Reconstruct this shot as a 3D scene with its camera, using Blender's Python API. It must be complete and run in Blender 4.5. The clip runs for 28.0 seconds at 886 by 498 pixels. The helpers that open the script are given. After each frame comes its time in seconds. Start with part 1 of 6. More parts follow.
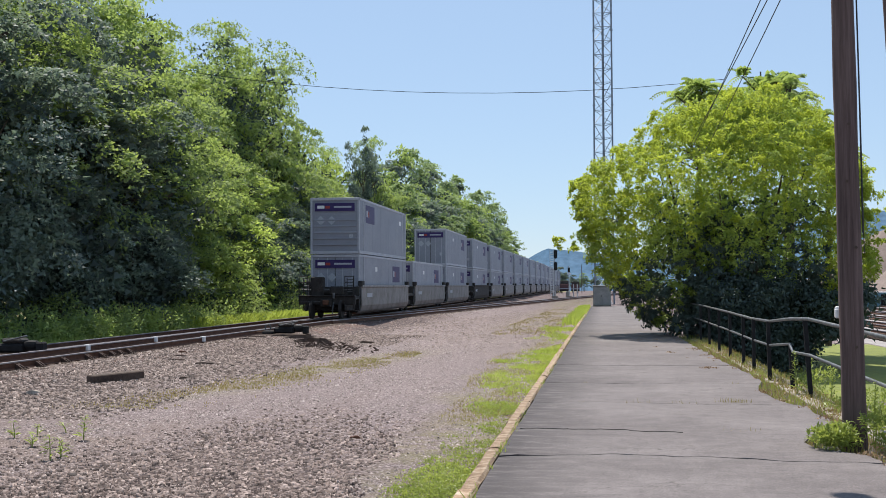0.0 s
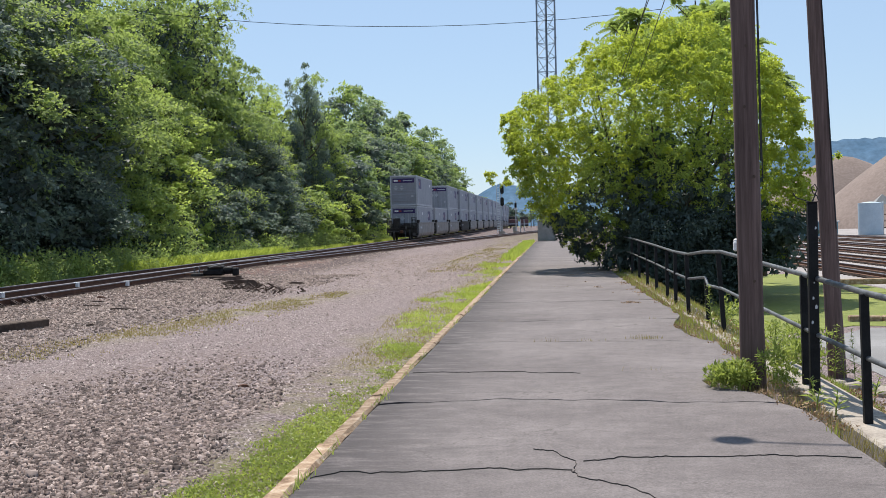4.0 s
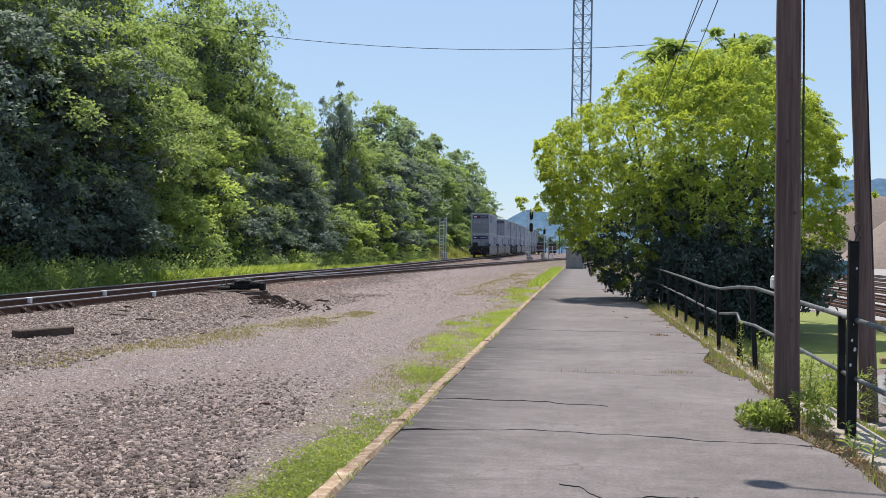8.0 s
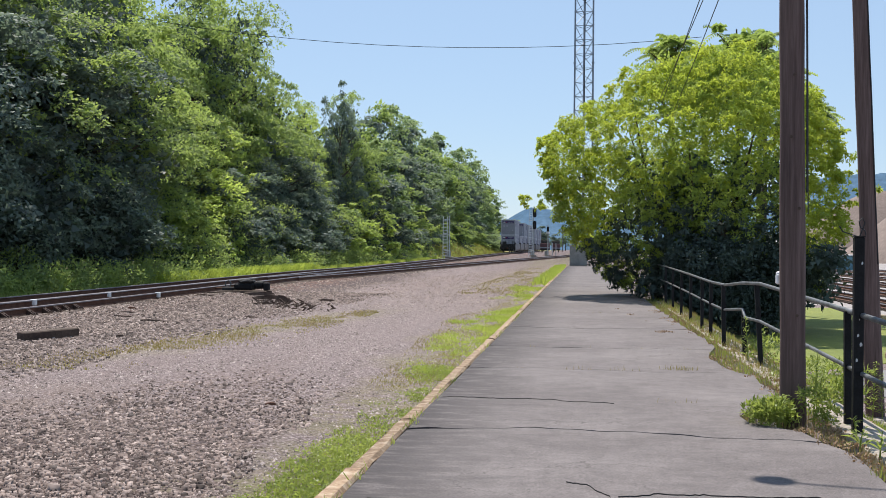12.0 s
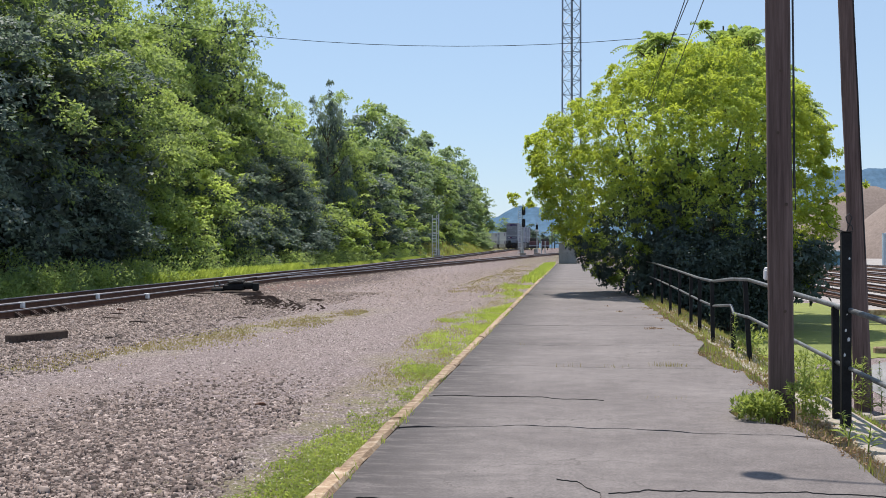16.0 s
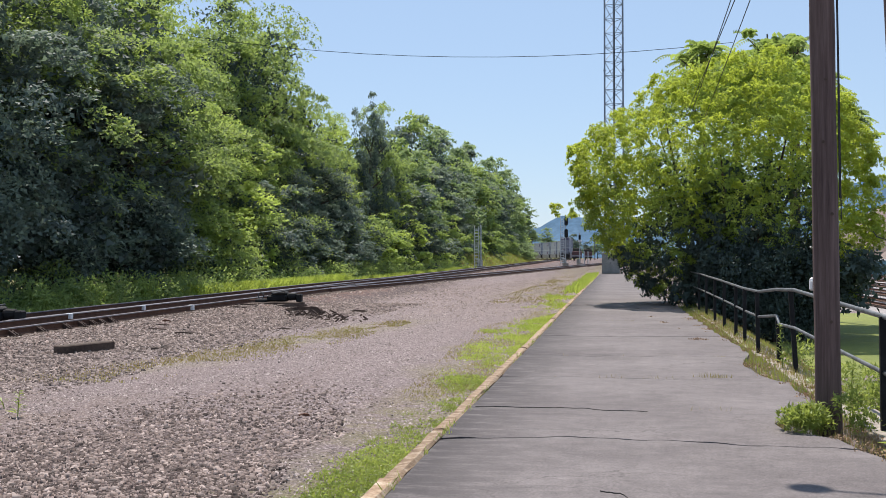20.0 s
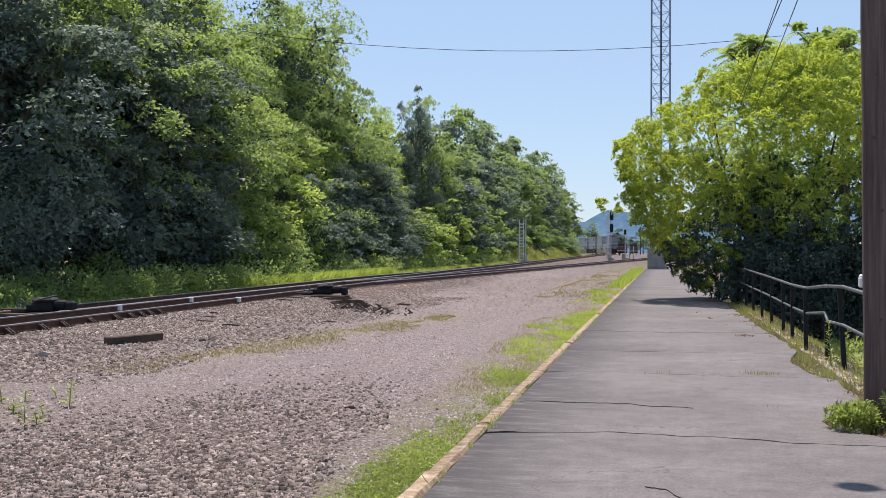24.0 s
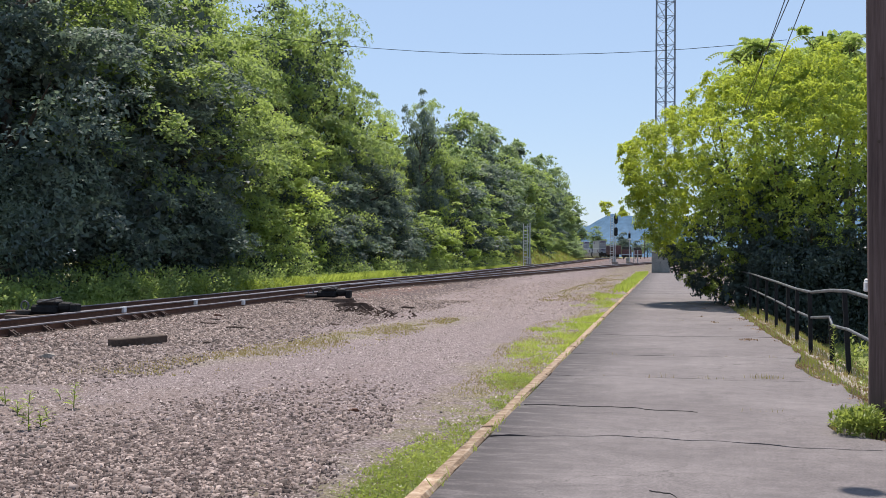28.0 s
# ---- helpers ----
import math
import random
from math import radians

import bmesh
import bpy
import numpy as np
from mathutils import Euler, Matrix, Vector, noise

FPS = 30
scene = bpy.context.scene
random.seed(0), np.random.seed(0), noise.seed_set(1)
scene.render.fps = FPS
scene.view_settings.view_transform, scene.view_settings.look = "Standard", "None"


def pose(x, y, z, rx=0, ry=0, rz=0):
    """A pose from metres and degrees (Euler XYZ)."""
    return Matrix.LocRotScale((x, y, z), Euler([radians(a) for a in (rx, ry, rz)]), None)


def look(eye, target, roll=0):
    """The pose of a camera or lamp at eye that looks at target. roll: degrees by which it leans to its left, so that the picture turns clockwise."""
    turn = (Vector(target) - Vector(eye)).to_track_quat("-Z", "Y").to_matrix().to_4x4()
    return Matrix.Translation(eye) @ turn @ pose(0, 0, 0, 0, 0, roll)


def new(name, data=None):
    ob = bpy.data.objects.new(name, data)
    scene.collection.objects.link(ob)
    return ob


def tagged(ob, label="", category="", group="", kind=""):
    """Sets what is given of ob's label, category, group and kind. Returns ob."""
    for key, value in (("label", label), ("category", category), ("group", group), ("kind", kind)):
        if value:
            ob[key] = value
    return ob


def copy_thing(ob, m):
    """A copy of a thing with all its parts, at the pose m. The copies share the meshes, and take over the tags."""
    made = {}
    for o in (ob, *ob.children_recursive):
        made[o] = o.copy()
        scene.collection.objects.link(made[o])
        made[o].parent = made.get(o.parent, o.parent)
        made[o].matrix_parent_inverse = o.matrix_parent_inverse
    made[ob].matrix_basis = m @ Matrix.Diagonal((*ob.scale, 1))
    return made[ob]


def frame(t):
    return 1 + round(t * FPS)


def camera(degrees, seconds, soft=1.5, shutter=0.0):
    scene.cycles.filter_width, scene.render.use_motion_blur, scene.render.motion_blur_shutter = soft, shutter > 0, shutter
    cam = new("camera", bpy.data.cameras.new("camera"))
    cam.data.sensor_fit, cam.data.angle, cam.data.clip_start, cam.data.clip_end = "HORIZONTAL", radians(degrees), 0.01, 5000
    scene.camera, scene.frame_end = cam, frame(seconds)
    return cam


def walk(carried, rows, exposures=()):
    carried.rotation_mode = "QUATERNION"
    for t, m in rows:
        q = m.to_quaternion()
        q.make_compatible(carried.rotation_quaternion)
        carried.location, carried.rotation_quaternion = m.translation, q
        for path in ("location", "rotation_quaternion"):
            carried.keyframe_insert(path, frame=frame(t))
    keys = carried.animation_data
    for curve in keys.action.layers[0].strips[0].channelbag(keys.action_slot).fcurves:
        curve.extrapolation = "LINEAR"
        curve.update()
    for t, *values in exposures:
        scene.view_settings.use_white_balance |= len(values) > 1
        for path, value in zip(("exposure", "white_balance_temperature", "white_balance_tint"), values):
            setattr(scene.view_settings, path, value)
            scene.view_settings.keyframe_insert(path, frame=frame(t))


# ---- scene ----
EXPO, SKY, SUNE = 0.42, 0.0963, 5.0
cam = camera(42.8, 28.0, soft=0.6)
PATH = [
    (0, (-0.557, -0.941, 1.581), (-3.329, 18.852, 2.318), -0.22),
    (0.5, (-0.402, -0.961, 1.590), (-3.129, 18.849, 1.975), 0.07),
    (1, (-0.293, -0.929, 1.588), (-2.567, 18.939, 1.886), -0.02),
    (1.5, (-0.263, -0.841, 1.566), (-2.645, 19.016, 1.360), -0.83),
    (2, (-0.202, -0.784, 1.598), (-2.917, 19.020, 2.234), 0.96),
    (2.5, (-0.109, -0.623, 1.583), (-2.553, 19.225, 1.899), -1.41),
    (3, (0.069, -0.454, 1.595), (-2.428, 19.389, 1.733), -0.22),
    (3.5, (0.054, -0.309, 1.586), (-1.862, 19.594, 1.174), -1.32),
    (5.5, (0.055, 0.052, 1.593), (-2.285, 19.914, 1.522), -0.55),
    (6, (0.023, 0.013, 1.595), (-2.456, 19.859, 1.620), 0.95),
    (6.5, (0.013, 0.023, 1.594), (-1.936, 19.928, 1.629), 1.13),
    (7, (0.002, 0.014, 1.588), (-2.197, 19.893, 1.610), 1.10),
    (7.5, (-0.004, 0.012, 1.594), (-2.273, 19.883, 1.610), 0.95),
    (8, (0.002, 0.004, 1.597), (-2.411, 19.858, 1.613), 1.02),
    (8.5, (0.007, -0.002, 1.599), (-2.371, 19.856, 1.662), 0.53),
    (9, (0.005, 0.002, 1.594), (-2.310, 19.868, 1.629), 0.64),
    (9.5, (0.002, 0.002, 1.591), (-2.253, 19.875, 1.590), 0.80),
    (10, (0.001, 0.011, 1.596), (-2.195, 19.890, 1.575), 0.71),
    (10.5, (-0.008, -0.003, 1.594), (-2.527, 19.838, 1.578), 0.44),
    (11, (-0.018, 0.024, 1.595), (-2.757, 19.835, 1.517), 0.91),
    (11.5, (-0.011, 0.004, 1.596), (-2.583, 19.838, 1.535), 0.80),
    (12, (-0.007, 0.011, 1.598), (-2.482, 19.857, 1.586), 0.52),
    (12.5, (-0.008, 0.017, 1.598), (-2.470, 19.864, 1.634), 0.59),
    (14.5, (-0.006, 0.006, 1.596), (-2.323, 19.871, 1.613), 0.23),
    (15, (-0.001, 0.008, 1.597), (-2.312, 19.874, 1.581), -0.02),
    (15.5, (-0.002, 0.004, 1.598), (-2.295, 19.872, 1.560), 0.00),
    (16, (-0.001, 0.007, 1.598), (-2.288, 19.876, 1.564), 0.03),
    (16.5, (0.000, 0.002, 1.597), (-2.282, 19.872, 1.565), 0.01),
    (17, (0.000, -0.000, 1.600), (-2.305, 19.867, 1.564), -0.37),
    (17.5, (0.003, 0.006, 1.604), (-2.321, 19.871, 1.558), -0.47),
    (18, (0.003, 0.008, 1.601), (-2.382, 19.865, 1.596), -0.19),
    (18.5, (0.003, -0.000, 1.604), (-2.401, 19.854, 1.704), -0.13),
    (19, (0.002, -0.002, 1.600), (-2.475, 19.844, 1.763), -0.38),
    (19.5, (0.003, -0.018, 1.603), (-2.759, 19.789, 1.747), -0.11),
    (20, (0.003, -0.013, 1.603), (-3.027, 19.756, 1.758), -0.15),
    (20.5, (-0.005, -0.030, 1.601), (-3.345, 19.688, 1.762), 0.12),
    (21, (0.000, -0.037, 1.599), (-3.653, 19.627, 1.699), 0.16),
    (21.5, (-0.000, -0.042, 1.603), (-3.785, 19.596, 1.665), 0.08),
    (23.5, (-0.001, -0.053, 1.606), (-3.826, 19.578, 1.643), -0.00),
    (24, (-0.002, -0.060, 1.609), (-3.807, 19.574, 1.657), 0.17),
    (24.5, (-0.003, -0.060, 1.606), (-3.842, 19.569, 1.687), 0.30),
    (25, (-0.004, -0.061, 1.608), (-3.854, 19.564, 1.695), 0.23),
    (25.5, (-0.005, -0.059, 1.608), (-3.843, 19.569, 1.695), 0.20),
    (26, (-0.002, -0.060, 1.609), (-3.818, 19.572, 1.711), 0.07),
    (26.5, (-0.003, -0.056, 1.608), (-3.807, 19.579, 1.702), 0.19),
    (27, (-0.001, -0.053, 1.610), (-3.824, 19.578, 1.700), 0.32),
    (27.5, (-0.006, -0.054, 1.606), (-3.845, 19.573, 1.714), 0.34),
    (28, (-0.006, -0.054, 1.607), (-3.883, 19.567, 1.711), 0.34),
]
walk(cam, [(t, look(eye, target, roll)) for t, eye, target, roll in PATH], exposures=[(0, EXPO, 6500, 10), (18.5, EXPO, 6500, 10), (21.5, EXPO, 6500, 13.5), (28, EXPO, 6500, 13.5)])

# ---- daylight ----
SUN_AZ, SUN_EL = -21.5, 62.0          # degrees from +y towards +x, and above the horizon
world = bpy.data.worlds.new("sky")
scene.world = world
world.use_nodes = True
wn = world.node_tree
sky = wn.nodes.new("ShaderNodeTexSky")
sky.sky_type = "NISHITA"
sky.sun_disc = False
sky.sun_elevation, sky.sun_rotation = radians(SUN_EL), radians(SUN_AZ)
sky.air_density, sky.dust_density, sky.ozone_density = 1.0, 0.06, 3.0
bg = wn.nodes["Background"]
bg.inputs[1].default_value = SKY
haze = wn.nodes.new("ShaderNodeMix")          # thin summer haze evens the blue
haze.data_type = "RGBA"
haze.inputs[0].default_value, haze.inputs[7].default_value = 0.62, (3.75, 5.05, 6.9, 1)
wn.links.new(sky.outputs[0], haze.inputs[6])
wn.links.new(haze.outputs[2], bg.inputs[0])
sun = new("sun", bpy.data.lights.new("sun", "SUN"))
sun.data.energy, sun.data.angle, sun.data.color = SUNE, radians(0.55), (1.0, 0.945, 0.86)
sx, sy = math.sin(radians(SUN_AZ)) * math.cos(radians(SUN_EL)), math.cos(radians(SUN_AZ)) * math.cos(radians(SUN_EL))
sun.matrix_world = look((sx * 100, sy * 100, math.sin(radians(SUN_EL)) * 100), (0, 0, 0))


# ---- materials ----
def node_mat(name):
    m = bpy.data.materials.new(name)
    m.use_nodes = True
    return m, m.node_tree.nodes, m.node_tree.links, m.node_tree.nodes["Principled BSDF"]


def noise_node(n, l, scale, detail=4.0, rough=0.6, vec=None):
    t = n.new("ShaderNodeTexNoise")
    t.inputs["Scale"].default_value, t.inputs["Detail"].default_value, t.inputs["Roughness"].default_value = scale, detail, rough
    if vec is not None:
        l.new(vec, t.inputs["Vector"])
    return t


def ramp(n, l, fac, stops):
    r = n.new("ShaderNodeValToRGB")
    e = r.color_ramp.elements
    while len(e) < len(stops):
        e.new(0.5)
    for k, (p, c) in enumerate(stops):
        e[k].position, e[k].color = p, (*c, 1) if len(c) == 3 else c
    l.new(fac, r.inputs[0])
    return r


def mix(n, l, fac, a, b, kind="MIX"):
    m = n.new("ShaderNodeMix")
    m.data_type, m.blend_type = "RGBA", kind
    for sock, v in ((m.inputs[0], fac), (m.inputs[6], a), (m.inputs[7], b)):
        if hasattr(v, "links"):
            l.new(v, sock)
        else:
            sock.default_value = v if isinstance(v, float) else (*v, 1)
    return m.outputs[2]


def bump(n, l, b, height, strength, dist=0.02):
    k = n.new("ShaderNodeBump")
    k.inputs["Strength"].default_value, k.inputs["Distance"].default_value = strength, dist
    l.new(height, k.inputs["Height"])
    l.new(k.outputs[0], b.inputs["Normal"])
    return k


def rough_mat(name, c1, c2, scale=6.0, fine=60.0, rough=0.85, metal=0.0, bumpy=0.3, c3=None, spec=0.3, vary=0.0):
    """A plain surface with blotches, grain and relief, in world coordinates."""
    m, n, l, b = node_mat(name)
    g = n.new("ShaderNodeTexCoord").outputs["Object"]
    big, small = noise_node(n, l, scale, 5, 0.65, g), noise_node(n, l, fine, 3, 0.6, g)
    r = ramp(n, l, big.outputs[0], [(0.3, c1), (0.7, c2)] if c3 is None else [(0.28, c1), (0.5, c2), (0.72, c3)])
    col = mix(n, l, 0.35, r.outputs[0], ramp(n, l, small.outputs[0], [(0.3, (0.25,) * 3), (0.7, (0.8,) * 3)]).outputs[0], "OVERLAY")
    if vary:
        oi = n.new("ShaderNodeObjectInfo")
        rr = ramp(n, l, oi.outputs["Random"], [(0, (1 - vary,) * 3), (1, (1 + vary * 0.4,) * 3)])
        col = mix(n, l, 1.0, col, rr.outputs[0], "MULTIPLY")
    l.new(col, b.inputs["Base Color"])
    b.inputs["Roughness"].default_value, b.inputs["Metallic"].default_value = rough, metal
    b.inputs["Specular IOR Level"].default_value = spec
    bump(n, l, b, small.outputs[0], bumpy, 0.01)
    return m


def grain_mat(name, c1, c2, c3):
    """Upright timber: grain and checks drawn out along its length."""
    m, n, l, b = node_mat(name)
    mp = n.new("ShaderNodeMapping")
    mp.inputs["Scale"].default_value = (1, 1, 0.045)
    l.new(n.new("ShaderNodeTexCoord").outputs["Object"], mp.inputs[0])
    g1, g2 = noise_node(n, l, 22, 6, 0.7, mp.outputs[0]), noise_node(n, l, 1.4, 4, 0.6)
    c = ramp(n, l, g1.outputs[0], [(0.3, c1), (0.5, c2), (0.75, c3)]).outputs[0]
    c = mix(n, l, 0.5, c, ramp(n, l, g2.outputs[0], [(0.3, (0.3,) * 3), (0.7, (0.65,) * 3)]).outputs[0], "OVERLAY")
    l.new(c, b.inputs["Base Color"])
    b.inputs["Roughness"].default_value, b.inputs["Specular IOR Level"].default_value = 0.85, 0.25
    bump(n, l, b, g1.outputs[0], 0.5, 0.01)
    return m


def asphalt_mat():
    """Old platform asphalt: worn aggregate, tar stains drawn out across, hairline cracks."""
    m, n, l, b = node_mat("asphalt")
    g = n.new("ShaderNodeTexCoord").outputs["Object"]
    mp = n.new("ShaderNodeMapping")
    mp.inputs["Scale"].default_value = (0.6, 2.1, 1.0)
    l.new(g, mp.inputs[0])
    big, stain, fine = noise_node(n, l, 0.45, 4, 0.6, g), noise_node(n, l, 1.9, 7, 0.74, mp.outputs[0]), noise_node(n, l, 55, 6, 0.85, g)
    c = ramp(n, l, big.outputs[0], [(0.3, (0.114, 0.098, 0.097)), (0.5, (0.145, 0.126, 0.124)), (0.7, (0.180, 0.158, 0.155))]).outputs[0]
    c = mix(n, l, ramp(n, l, stain.outputs[0], [(0.55, (0, 0, 0)), (0.70, (0.45,) * 3)]).outputs[0], c, (0.066, 0.058, 0.059))
    c = mix(n, l, 0.8, c, ramp(n, l, fine.outputs[0], [(0.28, (0.16,) * 3), (0.72, (0.84,) * 3)]).outputs[0], "OVERLAY")
    patch, speck = noise_node(n, l, 3.3, 5, 0.7, g), noise_node(n, l, 13.0, 5, 0.75, g)
    c = mix(n, l, 0.45, c, ramp(n, l, patch.outputs[0], [(0.34, (0.34,) * 3), (0.66, (0.64,) * 3)]).outputs[0], "OVERLAY")
    c = mix(n, l, 0.22, c, ramp(n, l, speck.outputs[0], [(0.34, (0.30,) * 3), (0.66, (0.68,) * 3)]).outputs[0], "OVERLAY")
    warp = n.new("ShaderNodeVectorMath")
    warp.operation = "ADD"
    l.new(g, warp.inputs[0])
    l.new(noise_node(n, l, 2.5, 4, 0.6, g).outputs[1], warp.inputs[1])
    vor = n.new("ShaderNodeTexVoronoi")
    vor.feature = "DISTANCE_TO_EDGE"
    vor.inputs["Scale"].default_value = 0.55
    l.new(warp.outputs[0], vor.inputs["Vector"])
    crack = ramp(n, l, vor.outputs["Distance"], [(0.0, (0.8,) * 3), (0.008, (0, 0, 0))]).outputs[0]
    crack = mix(n, l, ramp(n, l, big.outputs[0], [(0.45, (0, 0, 0)), (0.6, (1, 1, 1))]).outputs[0], (0.0, 0.0, 0.0), crack)
    c = mix(n, l, crack, c, (0.05, 0.042, 0.038))
    # oily grime along the track side
    sep = n.new("ShaderNodeSeparateXYZ")
    l.new(g, sep.inputs[0])
    side = ramp(n, l, sep.outputs[0], [(0.0, (0, 0, 0)), (1.0, (1, 1, 1))])
    mr = n.new("ShaderNodeMapRange")
    mr.inputs["From Min"].default_value, mr.inputs["From Max"].default_value = -0.55, -1.5
    l.new(sep.outputs[0], mr.inputs["Value"])
    l.new(mr.outputs[0], side.inputs[0])
    blot = ramp(n, l, noise_node(n, l, 3.2, 6, 0.75, mp.outputs[0]).outputs[0], [(0.33, (0, 0, 0)), (0.52, (0.95,) * 3)]).outputs[0]
    c = mix(n, l, mix(n, l, side.outputs[0], (0.0, 0.0, 0.0), blot), c, (0.052, 0.045, 0.046))
    l.new(c, b.inputs["Base Color"])
    b.inputs["Roughness"].default_value, b.inputs["Specular IOR Level"].default_value = 0.9, 0.3
    bump(n, l, b, fine.outputs[0], 0.35, 0.008)
    return m


def leaf_mat(name, dark, mid, light, through_c, amount=0.4, gloss=0.45, blotch=0.55):
    """Leaves: thin, partly translucent, each one a little different."""
    m, n, l, b = node_mat(name)
    isl = n.new("ShaderNodeNewGeometry").outputs["Random Per Island"]
    g = n.new("ShaderNodeTexCoord").outputs["Object"]
    blot = noise_node(n, l, 0.55, 2, 0.5, g)
    near = [tuple(0.35 * a + 0.65 * q for a, q in zip(mid, e)) for e in (dark, light)]
    c = ramp(n, l, isl, [(0.0, near[0]), (0.5, mid), (1.0, near[1])]).outputs[0]
    c = mix(n, l, blotch, c, ramp(n, l, blot.outputs[0], [(0.35, dark), (0.65, light)]).outputs[0])
    l.new(c, b.inputs["Base Color"])
    b.inputs["Roughness"].default_value, b.inputs["Specular IOR Level"].default_value = gloss, 0.3
    t = n.new("ShaderNodeBsdfTranslucent")
    tc = mix(n, l, 0.4, c, through_c)
    l.new(tc, t.inputs[0])
    s = n.new("ShaderNodeMixShader")
    s.inputs[0].default_value = amount
    l.new(b.outputs[0], s.inputs[1])
    l.new(t.outputs[0], s.inputs[2])
    l.new(s.outputs[0], n["Material Output"].inputs[0])
    return m


M = {}
M["asphalt"] = asphalt_mat()
M["tar"] = rough_mat("crack_filler", (0.03, 0.03, 0.03), (0.07, 0.06, 0.05), 3, 60)
M["kerb"] = rough_mat("kerb_concrete", (0.112, 0.061, 0.033), (0.30, 0.205, 0.130), 7.0, 60, bumpy=0.9, c3=(0.50, 0.415, 0.32), vary=0.25)
M["concrete"] = rough_mat("concrete", (0.22, 0.185, 0.155), (0.37, 0.325, 0.275), 2.5, 40, bumpy=0.4)
M["pole"] = grain_mat("weathered_pole_wood", (0.060, 0.039, 0.036), (0.120, 0.080, 0.072), (0.195, 0.138, 0.126))
M["tie"] = rough_mat("creosoted_timber", (0.045, 0.030, 0.024), (0.125, 0.086, 0.066), 3, 30, bumpy=0.7, vary=0.3)
M["rust"] = rough_mat("rusty_steel", (0.075, 0.032, 0.020), (0.15, 0.075, 0.048), 4, 50, 0.8, 0.2)
M["brace"] = rough_mat("grimy_cast_iron", (0.035, 0.022, 0.017), (0.085, 0.052, 0.040), 5, 50, 0.8, 0.2)
M["railtop"] = rough_mat("worn_rail_steel", (0.20, 0.185, 0.20), (0.31, 0.29, 0.31), 2, 60, 0.42, 0.8, 0.05)
M["black"] = rough_mat("black_paint", (0.008, 0.008, 0.009), (0.02, 0.02, 0.021), 4, 50, 0.7, bumpy=0.2, spec=0.15)
M["galv"] = rough_mat("galvanised_pipe", (0.38, 0.40, 0.42), (0.56, 0.58, 0.60), 3, 50, 0.45, 0.7, 0.1)
M["pipe"] = rough_mat("weathered_dark_pipe", (0.05, 0.052, 0.055), (0.17, 0.175, 0.18), 5, 40, 0.5, 0.4, 0.1)
M["tower"] = rough_mat("tower_steel", (0.15, 0.18, 0.22), (0.25, 0.28, 0.33), 3, 30, 0.6, 0.3, 0.05)
M["cable"] = rough_mat("cable_black", (0.012, 0.012, 0.014), (0.025, 0.025, 0.028), 5, 40, 0.5)
M["boxgrey"] = rough_mat("container_grey_paint", (0.235, 0.25, 0.295), (0.315, 0.33, 0.38), 0.5, 25, 0.52, bumpy=0.1, vary=0.15)
M["boxrib"] = rough_mat("container_frame_paint", (0.33, 0.345, 0.39), (0.44, 0.455, 0.50), 0.8, 25, 0.5, bumpy=0.1)
M["well"] = rough_mat("well_car_paint", (0.095, 0.082, 0.074), (0.215, 0.200, 0.195), 1.3, 18, 0.5, bumpy=0.2, c3=(0.29, 0.275, 0.272), vary=0.15)
M["under"] = rough_mat("running_gear_grime", (0.015, 0.014, 0.014), (0.05, 0.045, 0.042), 3, 30, 0.8)
M["purple"] = rough_mat("sign_purple", (0.030, 0.018, 0.09), (0.045, 0.028, 0.12), 3, 30, 0.5)
M["white"] = rough_mat("white_paint", (0.66, 0.66, 0.66), (0.80, 0.80, 0.80), 3, 40, 0.5)
M["orange"] = rough_mat("sign_orange", (0.24, 0.035, 0.035), (0.31, 0.05, 0.045), 3, 30, 0.5)
M["alu"] = rough_mat("aluminium", (0.50, 0.52, 0.54), (0.66, 0.68, 0.70), 4, 40, 0.4, 0.8, 0.05)
M["cab"] = rough_mat("grey_steel_cabinet", (0.19, 0.19, 0.185), (0.30, 0.295, 0.285), 1.6, 20, 0.6, 0.2, 0.1)
M["brown"] = rough_mat("oxide_red_paint", (0.085, 0.042, 0.045), (0.15, 0.085, 0.085), 1, 20, 0.8)
# haze is mixed into the hill colour as blue
M["hill"] = rough_mat("wooded_hill_hazed", (0.085, 0.150, 0.225), (0.115, 0.185, 0.265), 0.02, 0.12, 1.0, bumpy=0.0, spec=0.0)
M["pile"] = rough_mat("brown_heap", (0.170, 0.130, 0.112), (0.23, 0.180, 0.158), 0.06, 1.5, 0.95, bumpy=0.3)
M["tank"] = rough_mat("tank_pale_blue", (0.34, 0.42, 0.50), (0.44, 0.52, 0.58), 0.4, 12, 0.5, bumpy=0.05)
M["teal"] = rough_mat("teal_paint", (0.10, 0.20, 0.26), (0.14, 0.27, 0.33), 1, 20, 0.6)
M["wall"] = rough_mat("pale_siding", (0.42, 0.40, 0.37), (0.52, 0.50, 0.47), 0.5, 12, 0.8)
M["road"] = rough_mat("driveway_asphalt", (0.16, 0.155, 0.155), (0.24, 0.235, 0.235), 0.6, 60, 0.9, bumpy=0.3)
M["bark"] = rough_mat("bark", (0.05, 0.038, 0.028), (0.11, 0.085, 0.065), 3, 25, 0.9, bumpy=0.8)
M["yardstone"] = rough_mat("yard_gravel", (0.22, 0.20, 0.195), (0.34, 0.31, 0.30), 0.4, 12, 0.95, bumpy=0.5)
M["glass"] = rough_mat("dark_lens", (0.01, 0.01, 0.012), (0.02, 0.02, 0.02), 3, 20, 0.15, spec=0.6)
